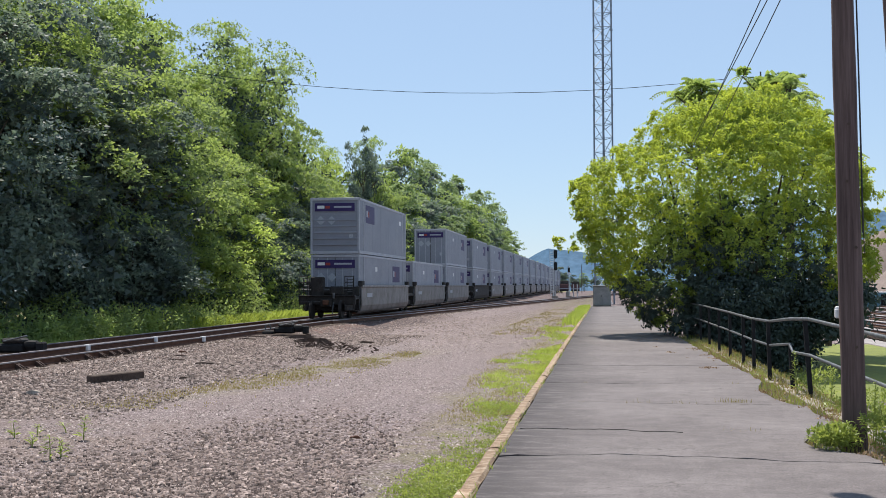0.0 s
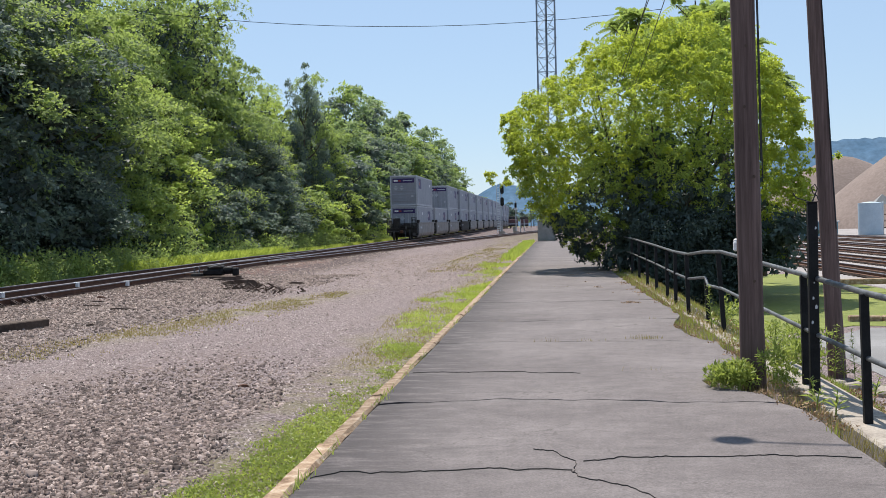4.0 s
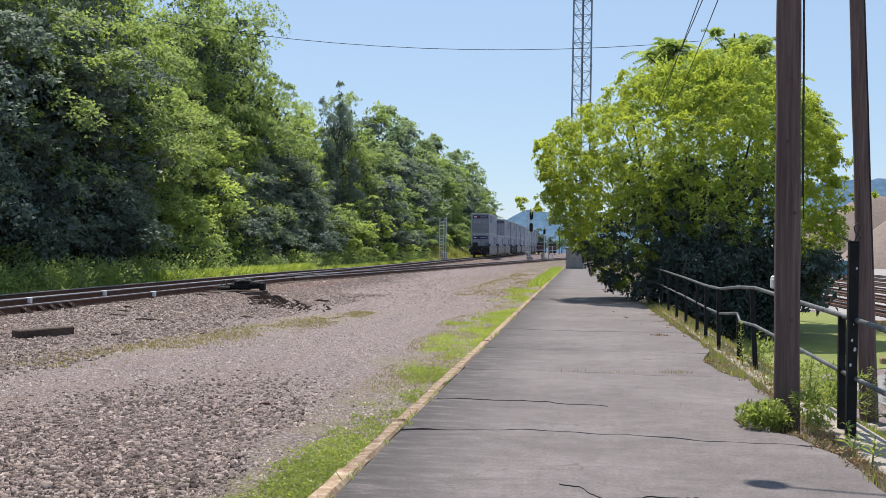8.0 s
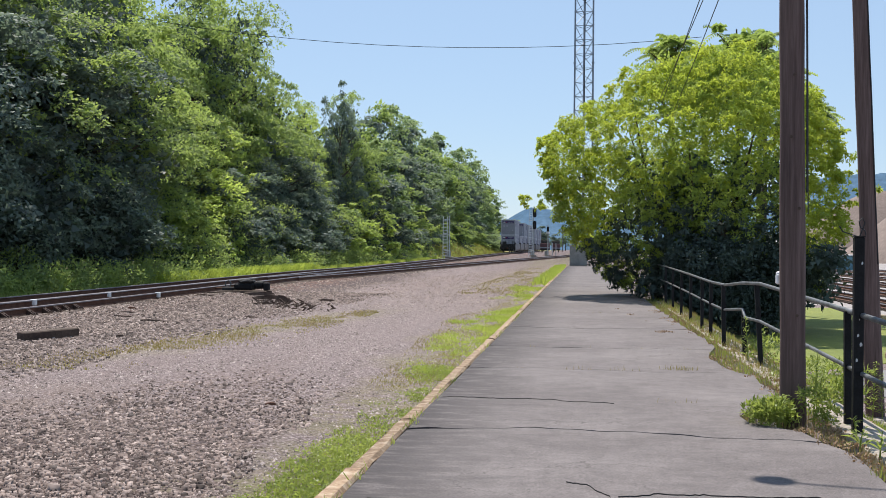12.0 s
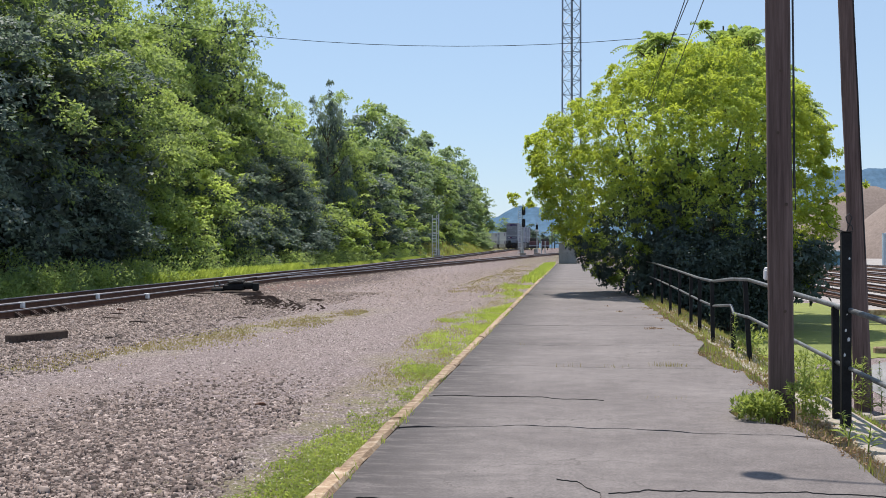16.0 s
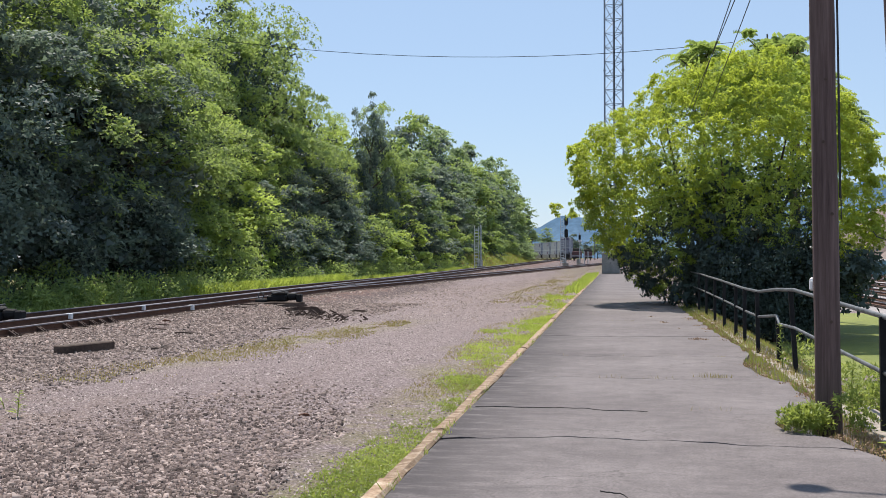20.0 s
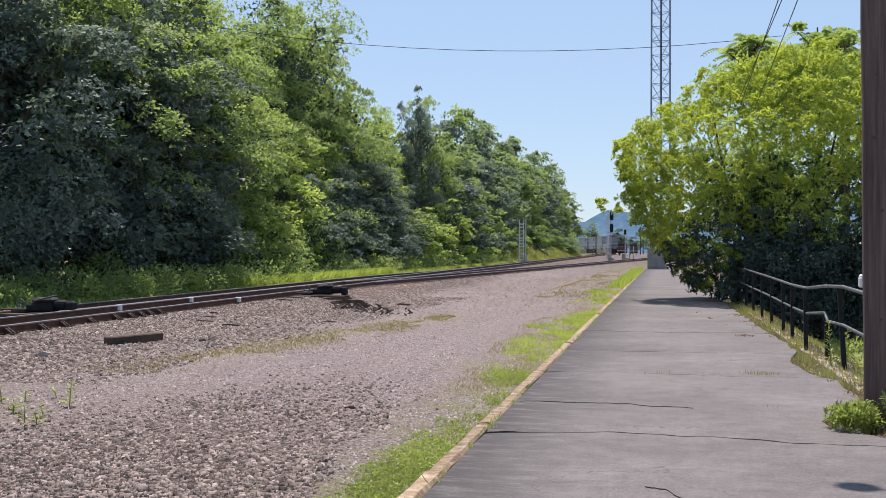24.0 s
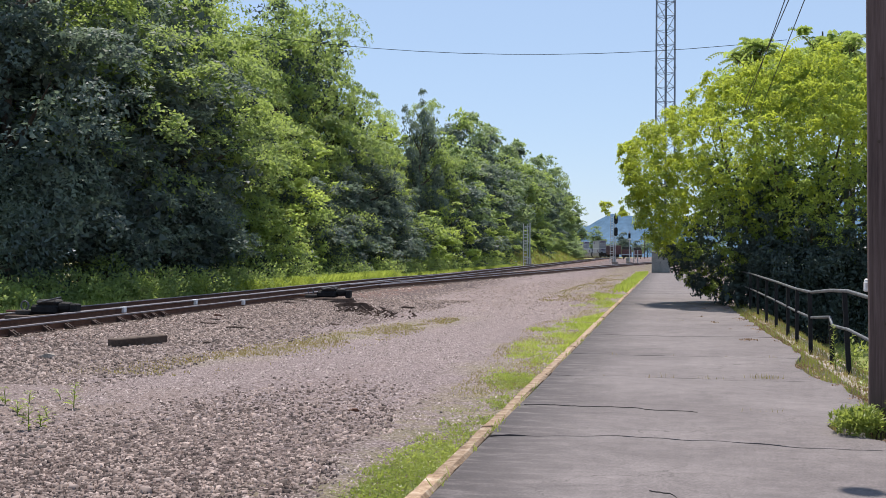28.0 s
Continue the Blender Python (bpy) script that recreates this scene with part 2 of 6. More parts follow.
# sunlit and less lit leaf colours of the one maple
M["leafmaple"] = leaf_mat("leaf_sunlit_yellow_green", (0.200, 0.275, 0.052), (0.345, 0.410, 0.060), (0.480, 0.495, 0.066), (0.69, 0.80, 0.09), 0.55, 0.75, 0.3)
M["leafmaplegreen"] = leaf_mat("leaf_less_lit_green", (0.15, 0.215, 0.060), (0.270, 0.350, 0.080), (0.41, 0.475, 0.105), (0.56, 0.72, 0.12), 0.50, 0.7, 0.3)
M["leafwood"] = leaf_mat("leaf_green", (0.106, 0.164, 0.096), (0.212, 0.298, 0.112), (0.370, 0.455, 0.110), (0.54, 0.68, 0.14), 0.50, 0.65)
# dark green, with the blue cast of shade mixed in
M["leafdark"] = leaf_mat("leaf_dark_shade_blue", (0.068, 0.098, 0.108), (0.130, 0.178, 0.160), (0.238, 0.298, 0.200), (0.31, 0.41, 0.22), 0.38, 0.6)
# bluer green: distance haze put into the leaf colour
M["leaffar"] = leaf_mat("leaf_far_hazed", (0.110, 0.172, 0.105), (0.215, 0.295, 0.145), (0.36, 0.44, 0.185), (0.50, 0.64, 0.24), 0.46, 0.6)
M["leafvine"] = leaf_mat("leaf_vine", (0.17, 0.250, 0.075), (0.335, 0.430, 0.115), (0.52, 0.59, 0.150), (0.68, 0.84, 0.18), 0.53, 0.55)
# near-black leaves put shade into crown gaps, low foliage and shrubs
M["leafshade"] = leaf_mat("leaf_painted_shade", (0.042, 0.062, 0.060), (0.065, 0.094, 0.084), (0.092, 0.126, 0.098), (0.12, 0.18, 0.07), 0.18, 0.6)
M["grass"] = leaf_mat("grass_blade", (0.12, 0.16, 0.03), (0.225, 0.28, 0.05), (0.35, 0.375, 0.09), (0.46, 0.55, 0.10), 0.5, 0.6)
# sunlit brightness put into the grass colour; also the yellower kerb weeds
M["lush"] = leaf_mat("sun_brightened_grass_blade", (0.21, 0.29, 0.045), (0.34, 0.43, 0.075), (0.48, 0.54, 0.12), (0.62, 0.72, 0.12), 0.5, 0.6)
M["drygrass"] = leaf_mat("dry_grass_blade", (0.26, 0.19, 0.07), (0.34, 0.25, 0.10), (0.30, 0.30, 0.09), (0.45, 0.36, 0.12), 0.35, 0.7)
M["weed"] = leaf_mat("weed_leaf", (0.13, 0.18, 0.035), (0.24, 0.30, 0.06), (0.36, 0.42, 0.11), (0.50, 0.58, 0.11), 0.5)
M["litter"] = leaf_mat("dead_leaf", (0.16, 0.085, 0.045), (0.30, 0.18, 0.10), (0.42, 0.30, 0.19), (0.4, 0.28, 0.15), 0.2, 0.7)


def ballast_mat(name, stops):
    m, n, l, b = node_mat(name)
    isl = n.new("ShaderNodeNewGeometry").outputs["Random Per Island"]
    c = ramp(n, l, isl, stops).outputs[0]
    s = noise_node(n, l, 40, 3)
    c = mix(n, l, 0.3, c, s.outputs[0], "OVERLAY")
    l.new(c, b.inputs["Base Color"])
    b.inputs["Roughness"].default_value = 0.9
    return m


def ground_mat():
    """Gravel lane, stony ballast, trodden dirt and thin grass, by place."""
    m, n, l, b = node_mat("ground")
    g = n.new("ShaderNodeTexCoord").outputs["Object"]
    sep = n.new("ShaderNodeSeparateXYZ")
    l.new(g, sep.inputs[0])
    wob = noise_node(n, l, 0.45, 4, 0.6, g)

    def math_node(op, a, bb, clamp=False):
        k = n.new("ShaderNodeMath")
        k.operation, k.use_clamp = op, clamp
        for s, v in zip(k.inputs, (a, bb)):
            if hasattr(v, "links"):
                l.new(v, s)
            else:
                s.default_value = v
        return k.outputs[0]

    def band(sock, lo, hi, soft):
        up = math_node("DIVIDE", math_node("SUBTRACT", sock, lo), soft, True)
        dn = math_node("DIVIDE", math_node("SUBTRACT", hi, sock), soft, True)
        return math_node("MULTIPLY", up, dn)
    ymix = math_node("ADD", sep.outputs[1], math_node("MULTIPLY", math_node("SUBTRACT", wob.outputs[0], 0.5), 9.0))
    wave = math_node("SUBTRACT", wob.outputs[0], 0.5)
    wx = math_node("ADD", sep.outputs[0], math_node("MULTIPLY", wave, 2.2))

    def pebbles(scale, stops, gap, lo, hi):
        """Stones of one size, told apart by their colours, with the gaps' shade painted dark between them."""
        v = n.new("ShaderNodeTexVoronoi")
        v.inputs["Scale"].default_value = scale
        l.new(g, v.inputs["Vector"])
        c = ramp(n, l, v.outputs["Color"], stops).outputs[0]
        return mix(n, l, ramp(n, l, v.outputs["Distance"], [(lo, (0, 0, 0)), (hi, (0.85,) * 3)]).outputs[0], c, gap), v.outputs["Distance"]
    stone, stone_h = pebbles(20.0, [(0.1, (0.040, 0.027, 0.024)), (0.5, (0.095, 0.068, 0.060)), (0.9, (0.20, 0.152, 0.135))], (0.026, 0.018, 0.016), 0.28, 0.62)
    bed, bed_h = pebbles(17.0, [(0.1, (0.075, 0.057, 0.052)), (0.5, (0.160, 0.127, 0.117)), (0.9, (0.33, 0.27, 0.247))], (0.032, 0.024, 0.022), 0.30, 0.66)
    grit_c, grit_h = pebbles(32.0, [(0.1, (0.085, 0.066, 0.060)), (0.5, (0.310, 0.255, 0.236)), (0.9, (0.66, 0.565, 0.525))], (0.045, 0.034, 0.030), 0.28, 0.62)
    fine = noise_node(n, l, 17, 9, 0.9, g)
    lane = mix(n, l, 0.45, grit_c, ramp(n, l, fine.outputs[0], [(0.40, (0.075, 0.058, 0.052)), (0.5, (0.285, 0.237, 0.218)), (0.60, (0.60, 0.515, 0.475))]).outputs[0])
    mid = noise_node(n, l, 5, 4, 0.6, g)
    # the tongue of coarse reddish stones in the foreground
    across = n.new("ShaderNodeMapRange")
    across.inputs["From Min"].default_value, across.inputs["From Max"].default_value = -8.0, -2.4
    l.new(sep.outputs[0], across.inputs["Value"])
    tongue = ramp(n, l, across.outputs[0], [(0.0, (0.40,) * 3), (0.32, (0.50,) * 3), (0.45, (0.63,) * 3), (0.60, (0.665,) * 3), (0.75, (0.635,) * 3), (0.88, (0.60,) * 3), (0.96, (0.50,) * 3)])
    edge_y = math_node("ADD", math_node("MULTIPLY", tongue.outputs[0], 20.0), math_node("MULTIPLY", wave, 3.0))
    coarse_f = math_node("MULTIPLY", math_node("DIVIDE", math_node("SUBTRACT", edge_y, sep.outputs[1]), 4.0, True), math_node("DIVIDE", math_node("SUBTRACT", -2.45, wx), 1.0, True))
    # ballast towards the rails
    rails_f = math_node("DIVIDE", math_node("SUBTRACT", -8.0, math_node("ADD", wx, math_node("MULTIPLY", sep.outputs[1], 0.02))), 1.3, True)
    run = n.new("ShaderNodeMapping")
    run.inputs["Scale"].default_value = (1.0, 0.10, 1.0)
    l.new(g, run.inputs[0])
    streaks = noise_node(n, l, 1.1, 5, 0.65, run.outputs[0])
    dirt = ramp(n, l, streaks.outputs[0], [(0.50, (0, 0, 0)), (0.66, (0.55,) * 3)]).outputs[0]
    lane = mix(n, l, dirt, lane, mix(n, l, 0.5, (0.185, 0.142, 0.122), grit_c))
    far_f = math_node("DIVIDE", math_node("SUBTRACT", ymix, 85.0), 60.0, True)
    lane = mix(n, l, math_node("MULTIPLY", far_f, 0.8), lane, bed)
    col = mix(n, l, rails_f, lane, bed)
    col = mix(n, l, coarse_f, col, stone)
    col = mix(n, l, 0.40, col, ramp(n, l, streaks.outputs[0], [(0.3, (0.40,) * 3), (0.7, (0.60,) * 3)]).outputs[0], "OVERLAY")
    brownish = ramp(n, l, mid.outputs[0], [(0.45, (0, 0, 0)), (0.72, (0.35, 0.35, 0.35))]).outputs[0]
    col = mix(n, l, brownish, col, (0.20, 0.15, 0.128))
    # bare trodden earth among the weeds in the near left of the lane
    earth = math_node("MULTIPLY", band(wx, -9.4, -5.3, 0.9), band(sep.outputs[1], 8.6, 14.6, 1.6))
    earth = math_node("MULTIPLY", earth, ramp(n, l, wob.outputs[0], [(0.42, (0.15,) * 3), (0.60, (0.80,) * 3)]).outputs[0])
    col = mix(n, l, earth, col, mix(n, l, 0.4, (0.255, 0.195, 0.145), grit_c))
    # rust dust beside the rails
    rust_f = math_node("MULTIPLY", band(wx, -13.6, -11.2, 0.9), ramp(n, l, mid.outputs[0], [(0.42, (0, 0, 0)), (0.62, (0.70,) * 3)]).outputs[0])
    col = mix(n, l, rust_f, col, (0.21, 0.105, 0.068))
    # thin grass: the strip along the kerb, a streak in the lane, and the wood's edge
    lush = ramp(n, l, noise_node(n, l, 1.6, 5, 0.75, g).outputs[0], [(0.40, (0, 0, 0)), (0.56, (1, 1, 1))]).outputs[0]
    strip = math_node("MULTIPLY", band(wx, -3.3, -1.2, 0.9), lush)
    yb = math_node("ADD", sep.outputs[1], 0.0)
    streak = math_node("MULTIPLY", math_node("MULTIPLY", band(math_node("SUBTRACT", wx, math_node("MULTIPLY", yb, 0.13)), -11.2, -9.0, 0.8), band(yb, 15.0, 34.0, 4.0)), math_node("MULTIPLY", lush, 0.55))
    wood = band(wx, -400.0, -19.3, 0.7)
    far = math_node("MULTIPLY", band(wx, -6.5, -1.2, 1.5), math_node("MULTIPLY", band(yb, 46.0, 150.0, 10.0), lush))
    green = ramp(n, l, noise_node(n, l, 3.0, 4, 0.6, g).outputs[0], [(0.35, (0.155, 0.155, 0.055)), (0.65, (0.26, 0.225, 0.10))]).outputs[0]
    allg = math_node("MAXIMUM", math_node("MAXIMUM", math_node("MULTIPLY", strip, 0.6), streak), math_node("MAXIMUM", wood, math_node("MULTIPLY", far, 0.5)))
    col = mix(n, l, 1.0, col, (0.99, 0.955, 1.02), "MULTIPLY")
    col = mix(n, l, allg, col, green)
    l.new(col, b.inputs["Base Color"])
    b.inputs["Roughness"].default_value, b.inputs["Specular IOR Level"].default_value = 0.95, 0.2
    h = mix(n, l, coarse_f, mix(n, l, rails_f, mix(n, l, 0.5, grit_h, fine.outputs[0]), bed_h), stone_h)
    bump(n, l, b, h, 1.0, 0.05)
    return m


def lawn_mat():
    m, n, l, b = node_mat("lawn")
    g = n.new("ShaderNodeTexCoord").outputs["Object"]
    a, f = noise_node(n, l, 0.3, 4, 0.6, g), noise_node(n, l, 30, 3, 0.7, g)
    c = ramp(n, l, a.outputs[0], [(0.3, (0.115, 0.145, 0.022)), (0.7, (0.205, 0.225, 0.038))]).outputs[0]
    m2 = noise_node(n, l, 3.5, 6, 0.75, g)
    c = mix(n, l, 0.4, c, f.outputs[0], "OVERLAY")
    c = mix(n, l, 0.55, c, ramp(n, l, m2.outputs[0], [(0.32, (0.27,) * 3), (0.68, (0.66,) * 3)]).outputs[0], "OVERLAY")
    l.new(c, b.inputs["Base Color"])
    b.inputs["Roughness"].default_value = 0.9
    bump(n, l, b, f.outputs[0], 0.5, 0.03)
    return m


M["stone"] = ballast_mat("lane_stone", [(0.0, (0.040, 0.028, 0.025)), (0.36, (0.120, 0.087, 0.077)), (0.85, (0.280, 0.215, 0.192)), (1.0, (0.39, 0.31, 0.28))])
M["chip"] = ballast_mat("lane_chip", [(0.0, (0.050, 0.038, 0.036)), (0.45, (0.190, 0.152, 0.142)), (0.9, (0.34, 0.285, 0.272)), (1.0, (0.42, 0.36, 0.345))])
M["ballast"] = ballast_mat("ballast_stone", [(0.0, (0.036, 0.026, 0.023)), (0.4, (0.135, 0.100, 0.088)), (0.86, (0.275, 0.215, 0.192)), (1.0, (0.38, 0.31, 0.282))])
M["ground"], M["lawn"] = ground_mat(), lawn_mat()


# ---- building helpers ----
class MB:
    """Gathers boxes, tubes and sheets into one mesh."""

    def __init__(self):
        self.v, self.f = [], []

    def add(self, v, f):
        o = len(self.v)
        self.v += [tuple(p) for p in v]
        self.f += [tuple(i + o for i in q) for q in f]
        return self

    def box(self, x0, x1, y0, y1, z0, z1, c=0.0, m=None):
        """A box with chamfered edges of width c."""
        if c <= 0:
            v = [(x, y, z) for x in (x0, x1) for y in (y0, y1) for z in (z0, z1)]
            f = [(0, 1, 3, 2), (4, 6, 7, 5), (0, 4, 5, 1), (2, 3, 7, 6), (0, 2, 6, 4), (1, 5, 7, 3)]
        else:
            lo, hi, v, idx = (x0, y0, z0), (x1, y1, z1), [], {}
            for s in [(i, j, k) for i in (0, 1) for j in (0, 1) for k in (0, 1)]:
                for ax in range(3):
                    p = [(hi[a] if s[a] else lo[a]) + (0 if a == ax else (-c if s[a] else c)) for a in range(3)]
                    idx[s, ax] = len(v)
                    v.append(p)
            f = []
            for ax in range(3):
                a, b = [q for q in range(3) if q != ax]
                for e in (0, 1):
                    ring = []
                    for i, j in ((0, 0), (1, 0), (1, 1), (0, 1)):
                        s = [0, 0, 0]
                        s[ax], s[a], s[b] = e, i, j
                        ring.append(idx[tuple(s), ax])
                    f.append(ring)
                for i in (0, 1):
                    for j in (0, 1):
                        s, t = [0, 0, 0], [0, 0, 0]
                        s[a], s[b], t[a], t[b] = i, j, i, j
                        s[ax], t[ax] = 0, 1
                        f.append((idx[tuple(s), a], idx[tuple(t), a], idx[tuple(t), b], idx[tuple(s), b]))
            for s in [(i, j, k) for i in (0, 1) for j in (0, 1) for k in (0, 1)]:
                f.append((idx[s, 0], idx[s, 1], idx[s, 2]))
        if m is not None:
            v = [m @ Vector(p) for p in v]
        return self.add(v, f)

    def tube(self, pts, r, n=8, cap=True):
        """A round bar through the points; r: one radius or one for each point."""
        pts = [Vector(p) for p in pts]
        rs = r if isinstance(r, (list, tuple)) else [r] * len(pts)
        v, f = [], []
        side = None
        for k, p in enumerate(pts):
            d = (pts[min(k + 1, len(pts) - 1)] - pts[max(k - 1, 0)]).normalized()
            if side is None:
                side = d.orthogonal().normalized()
            side = (side - d * side.dot(d)).normalized()
            up = d.cross(side)
            for i in range(n):
                a = 2 * math.pi * i / n
                v.append(p + (side * math.cos(a) + up * math.sin(a)) * rs[k])
        for k in range(len(pts) - 1):
            for i in range(n):
                j = (i + 1) % n
                f.append((k * n + i, k * n + j, (k + 1) * n + j, (k + 1) * n + i))
        if cap:
            f += [tuple(range(n))[::-1], tuple((len(pts) - 1) * n + i for i in range(n))]
        return self.add(v, f)

    def sweep(self, profile, pts):
        """A profile of (across, up) pairs drawn along level points."""
        pts = [Vector(p) for p in pts]
        v, f, n = [], [], len(profile)
        for k, p in enumerate(pts):
            d = (pts[min(k + 1, len(pts) - 1)] - pts[max(k - 1, 0)])
            d = Vector((d.x, d.y, 0)).normalized()
            right = Vector((d.y, -d.x, 0))
            v += [p + right * a + Vector((0, 0, b)) for a, b in profile]
        for k in range(len(pts) - 1):
            for i in range(n):
                j = (i + 1) % n
                f.append((k * n + i, k * n + j, (k + 1) * n + j, (k + 1) * n + i))
        f += [tuple(range(n)), tuple((len(pts) - 1) * n + i for i in range(n))[::-1]]
        return self.add(v, f)

    def mesh(self, name, mat, smooth=False):
        me = bpy.data.meshes.new(name)
        me.from_pydata(self.v, [], self.f)
        me.materials.append(mat)
        b = bmesh.new()
        b.from_mesh(me)
        bmesh.ops.recalc_face_normals(b, faces=b.faces)
        b.to_mesh(me)
        b.free()
        if smooth:
            me.polygons.foreach_set("use_smooth", [True] * len(me.polygons))
            me.set_sharp_from_angle(angle=radians(40))
        me.update()
        return me


def part(name, mb, mat, parent=None, label="", smooth=False, kind=""):
    ob = new(name, mb.mesh(name, mat, smooth) if isinstance(mb, MB) else mb)
    ob.parent = parent
    return tagged(ob, label=label, kind=kind)


def thing(name, place, label, category, group="", kind="", turn=0.0):
    ob = new(name)
    ob.matrix_world = pose(*place, 0, 0, turn)
    return tagged(ob, label, category, group, kind)


def fast_mesh(name, verts, faces4, mat):
    """A mesh from arrays of points and of faces with three or four corners."""
    nc = faces4.shape[1]
    me = bpy.data.meshes.new(name)
    nv, nf = len(verts), len(faces4)
    me.vertices.add(nv)
    me.vertices.foreach_set("co", np.ascontiguousarray(verts, np.float32).ravel())
    me.loops.add(nf * nc)
    me.loops.foreach_set("vertex_index", np.ascontiguousarray(faces4, np.int32).ravel())
    me.polygons.add(nf)
    me.polygons.foreach_set("loop_start", np.arange(0, nf * nc, nc, dtype=np.int32))
    me.materials.append(mat)
    me.update(calc_edges=True)
    me.validate()
    return me


def leaf_cloud(name, lobes, count, size, mat, seed, droop=0.3, slim=0.5, shell=0.35, flip_up=0.5, squash=0.8, corners=4, level=0.9):
    """Single leaves strewn over and through round lobes (x, y, z, r)."""
    rng = np.random.default_rng(seed)
    lob = np.array(lobes, float)
    pick = rng.choice(len(lob), count, p=lob[:, 3] ** 2 / (lob[:, 3] ** 2).sum())
    d = rng.normal(size=(count, 3))
    d /= np.linalg.norm(d, axis=1, keepdims=True)
    flip = (d[:, 2] < -0.15) & (rng.random(count) < flip_up)
    d[flip, 2] *= -1
    rad = lob[pick, 3] * (1 + rng.normal(size=count) * 0.10 - shell * rng.random(count) ** 2)
    c = lob[pick, :3] + d * rad[:, None] * np.array([1, 1, squash])
    axis = rng.normal(size=(count, 3)) * 0.8 + d * 0.7
    axis[:, 2] -= droop
    axis /= np.linalg.norm(axis, axis=1, keepdims=True)
    nor = rng.normal(size=(count, 3)) * 0.55 + d * 0.4 + np.array([0, 0, level])
    side = np.cross(axis, nor)
    side /= np.linalg.norm(side, axis=1, keepdims=True) + 1e-9
    nor = np.cross(side, axis)
    ln = (size * rng.uniform(0.6, 1.35, count))[:, None]
    if corners == 3:
        v = np.stack([c - side * ln * slim * 0.6, c + side * ln * slim * 0.6, c + axis * ln], 1).reshape(-1, 3)
        return fast_mesh(name, v, np.arange(count * 3).reshape(-1, 3), mat)
    v = np.stack([c, c + axis * ln * 0.45 + side * ln * slim * 0.5 + nor * ln * 0.07, c + axis * ln - nor * ln * 0.06,
                  c + axis * ln * 0.45 - side * ln * slim * 0.5 + nor * ln * 0.07], 1).reshape(-1, 3)
    return fast_mesh(name, v, np.arange(count * 4).reshape(-1, 4), mat)


def foliage(name, lobes, discs, leaves, size, mat, seed, slim=0.6, corners=3, flat=0.8, r0=0.30, r1=0.55, droop=0.4, jitter=0.45, up=0.5, spread=0.95):
    """Leaf sprays: each round lobe (x, y, z, r) carries small drooping fans of leaves on its outer and upper side, with gaps between."""
    rng = np.random.default_rng(seed)
    lob = np.repeat(np.array(lobes, float), discs, 0)
    n = len(lob)

    def unit(v):
        return v / (np.linalg.norm(v, axis=1, keepdims=True) + 1e-9)
    d = rng.normal(size=(n, 3))
    d[:, 2] += up
    d = unit(d)
    c = lob[:, :3] + d * (lob[:, 3] * spread * rng.uniform(0.70, 1.12, n))[:, None] * np.array([1, 1, 0.85])
    nrm = unit(d * 0.6 + np.array([0, 0, flat]) + rng.normal(size=(n, 3)) * 0.28)
    rho = lob[:, 3] * rng.uniform(r0, r1, n)
    c, nrm, rho = np.repeat(c, leaves, 0), np.repeat(nrm, leaves, 0), np.repeat(rho, leaves)
    m = len(rho)
    u = unit(np.cross(nrm, np.array([0.31, 0.87, 0.38])))
    v = np.cross(nrm, u)
    a, q = rng.uniform(0, 2 * np.pi, m), np.sqrt(rng.random(m)) * rng.uniform(0.7, 1.25, m)
    radial = u * np.cos(a)[:, None] + v * np.sin(a)[:, None]
    p = c + radial * (rho * q)[:, None] + nrm * (rng.normal(size=m) * 0.14 * rho)[:, None]
    p[:, 2] -= droop * rho * q * q
    axis = radial * 0.6 + rng.normal(size=(m, 3)) * 0.5
    axis[:, 2] -= droop
    axis = unit(axis)
    side = unit(np.cross(axis, nrm + rng.normal(size=(m, 3)) * jitter))
    nor = np.cross(side, axis)
    ln = (size * rng.uniform(0.55, 1.35, m))[:, None]
    if corners == 3:
        w = np.stack([p - side * ln * slim * 0.5, p + side * ln * slim * 0.5, p + axis * ln], 1).reshape(-1, 3)
    else:
        w = np.stack([p, p + axis * ln * 0.42 + side * ln * slim * 0.5 + nor * ln * 0.07, p + axis * ln - nor * ln * 0.06,
                      p + axis * ln * 0.42 - side * ln * slim * 0.5 + nor * ln * 0.07], 1).reshape(-1, 3)
    return fast_mesh(name, w, np.arange(m * corners).reshape(-1, corners), mat)


def crown_lobes(rng, rx, ry, rz, cz, n, r0, r1, inner=0.25, flat=0.0):
    """Lobes spread over an egg-shaped crown, with an uneven outline."""
    out = []
    for k in range(n):
        d = rng.normal(size=3)
        d /= np.linalg.norm(d)
        if d[2] < -0.55:
            d[2] *= -0.4
        q = rng.uniform(0.68, 1.12) if rng.random() > inner else rng.uniform(0.3, 0.7)
        taper = 1.0 - flat * max(d[2], 0)
        out.append((d[0] * rx * q * taper, d[1] * ry * q * taper, cz + d[2] * rz * q, rng.uniform(r0, r1)))
    return out


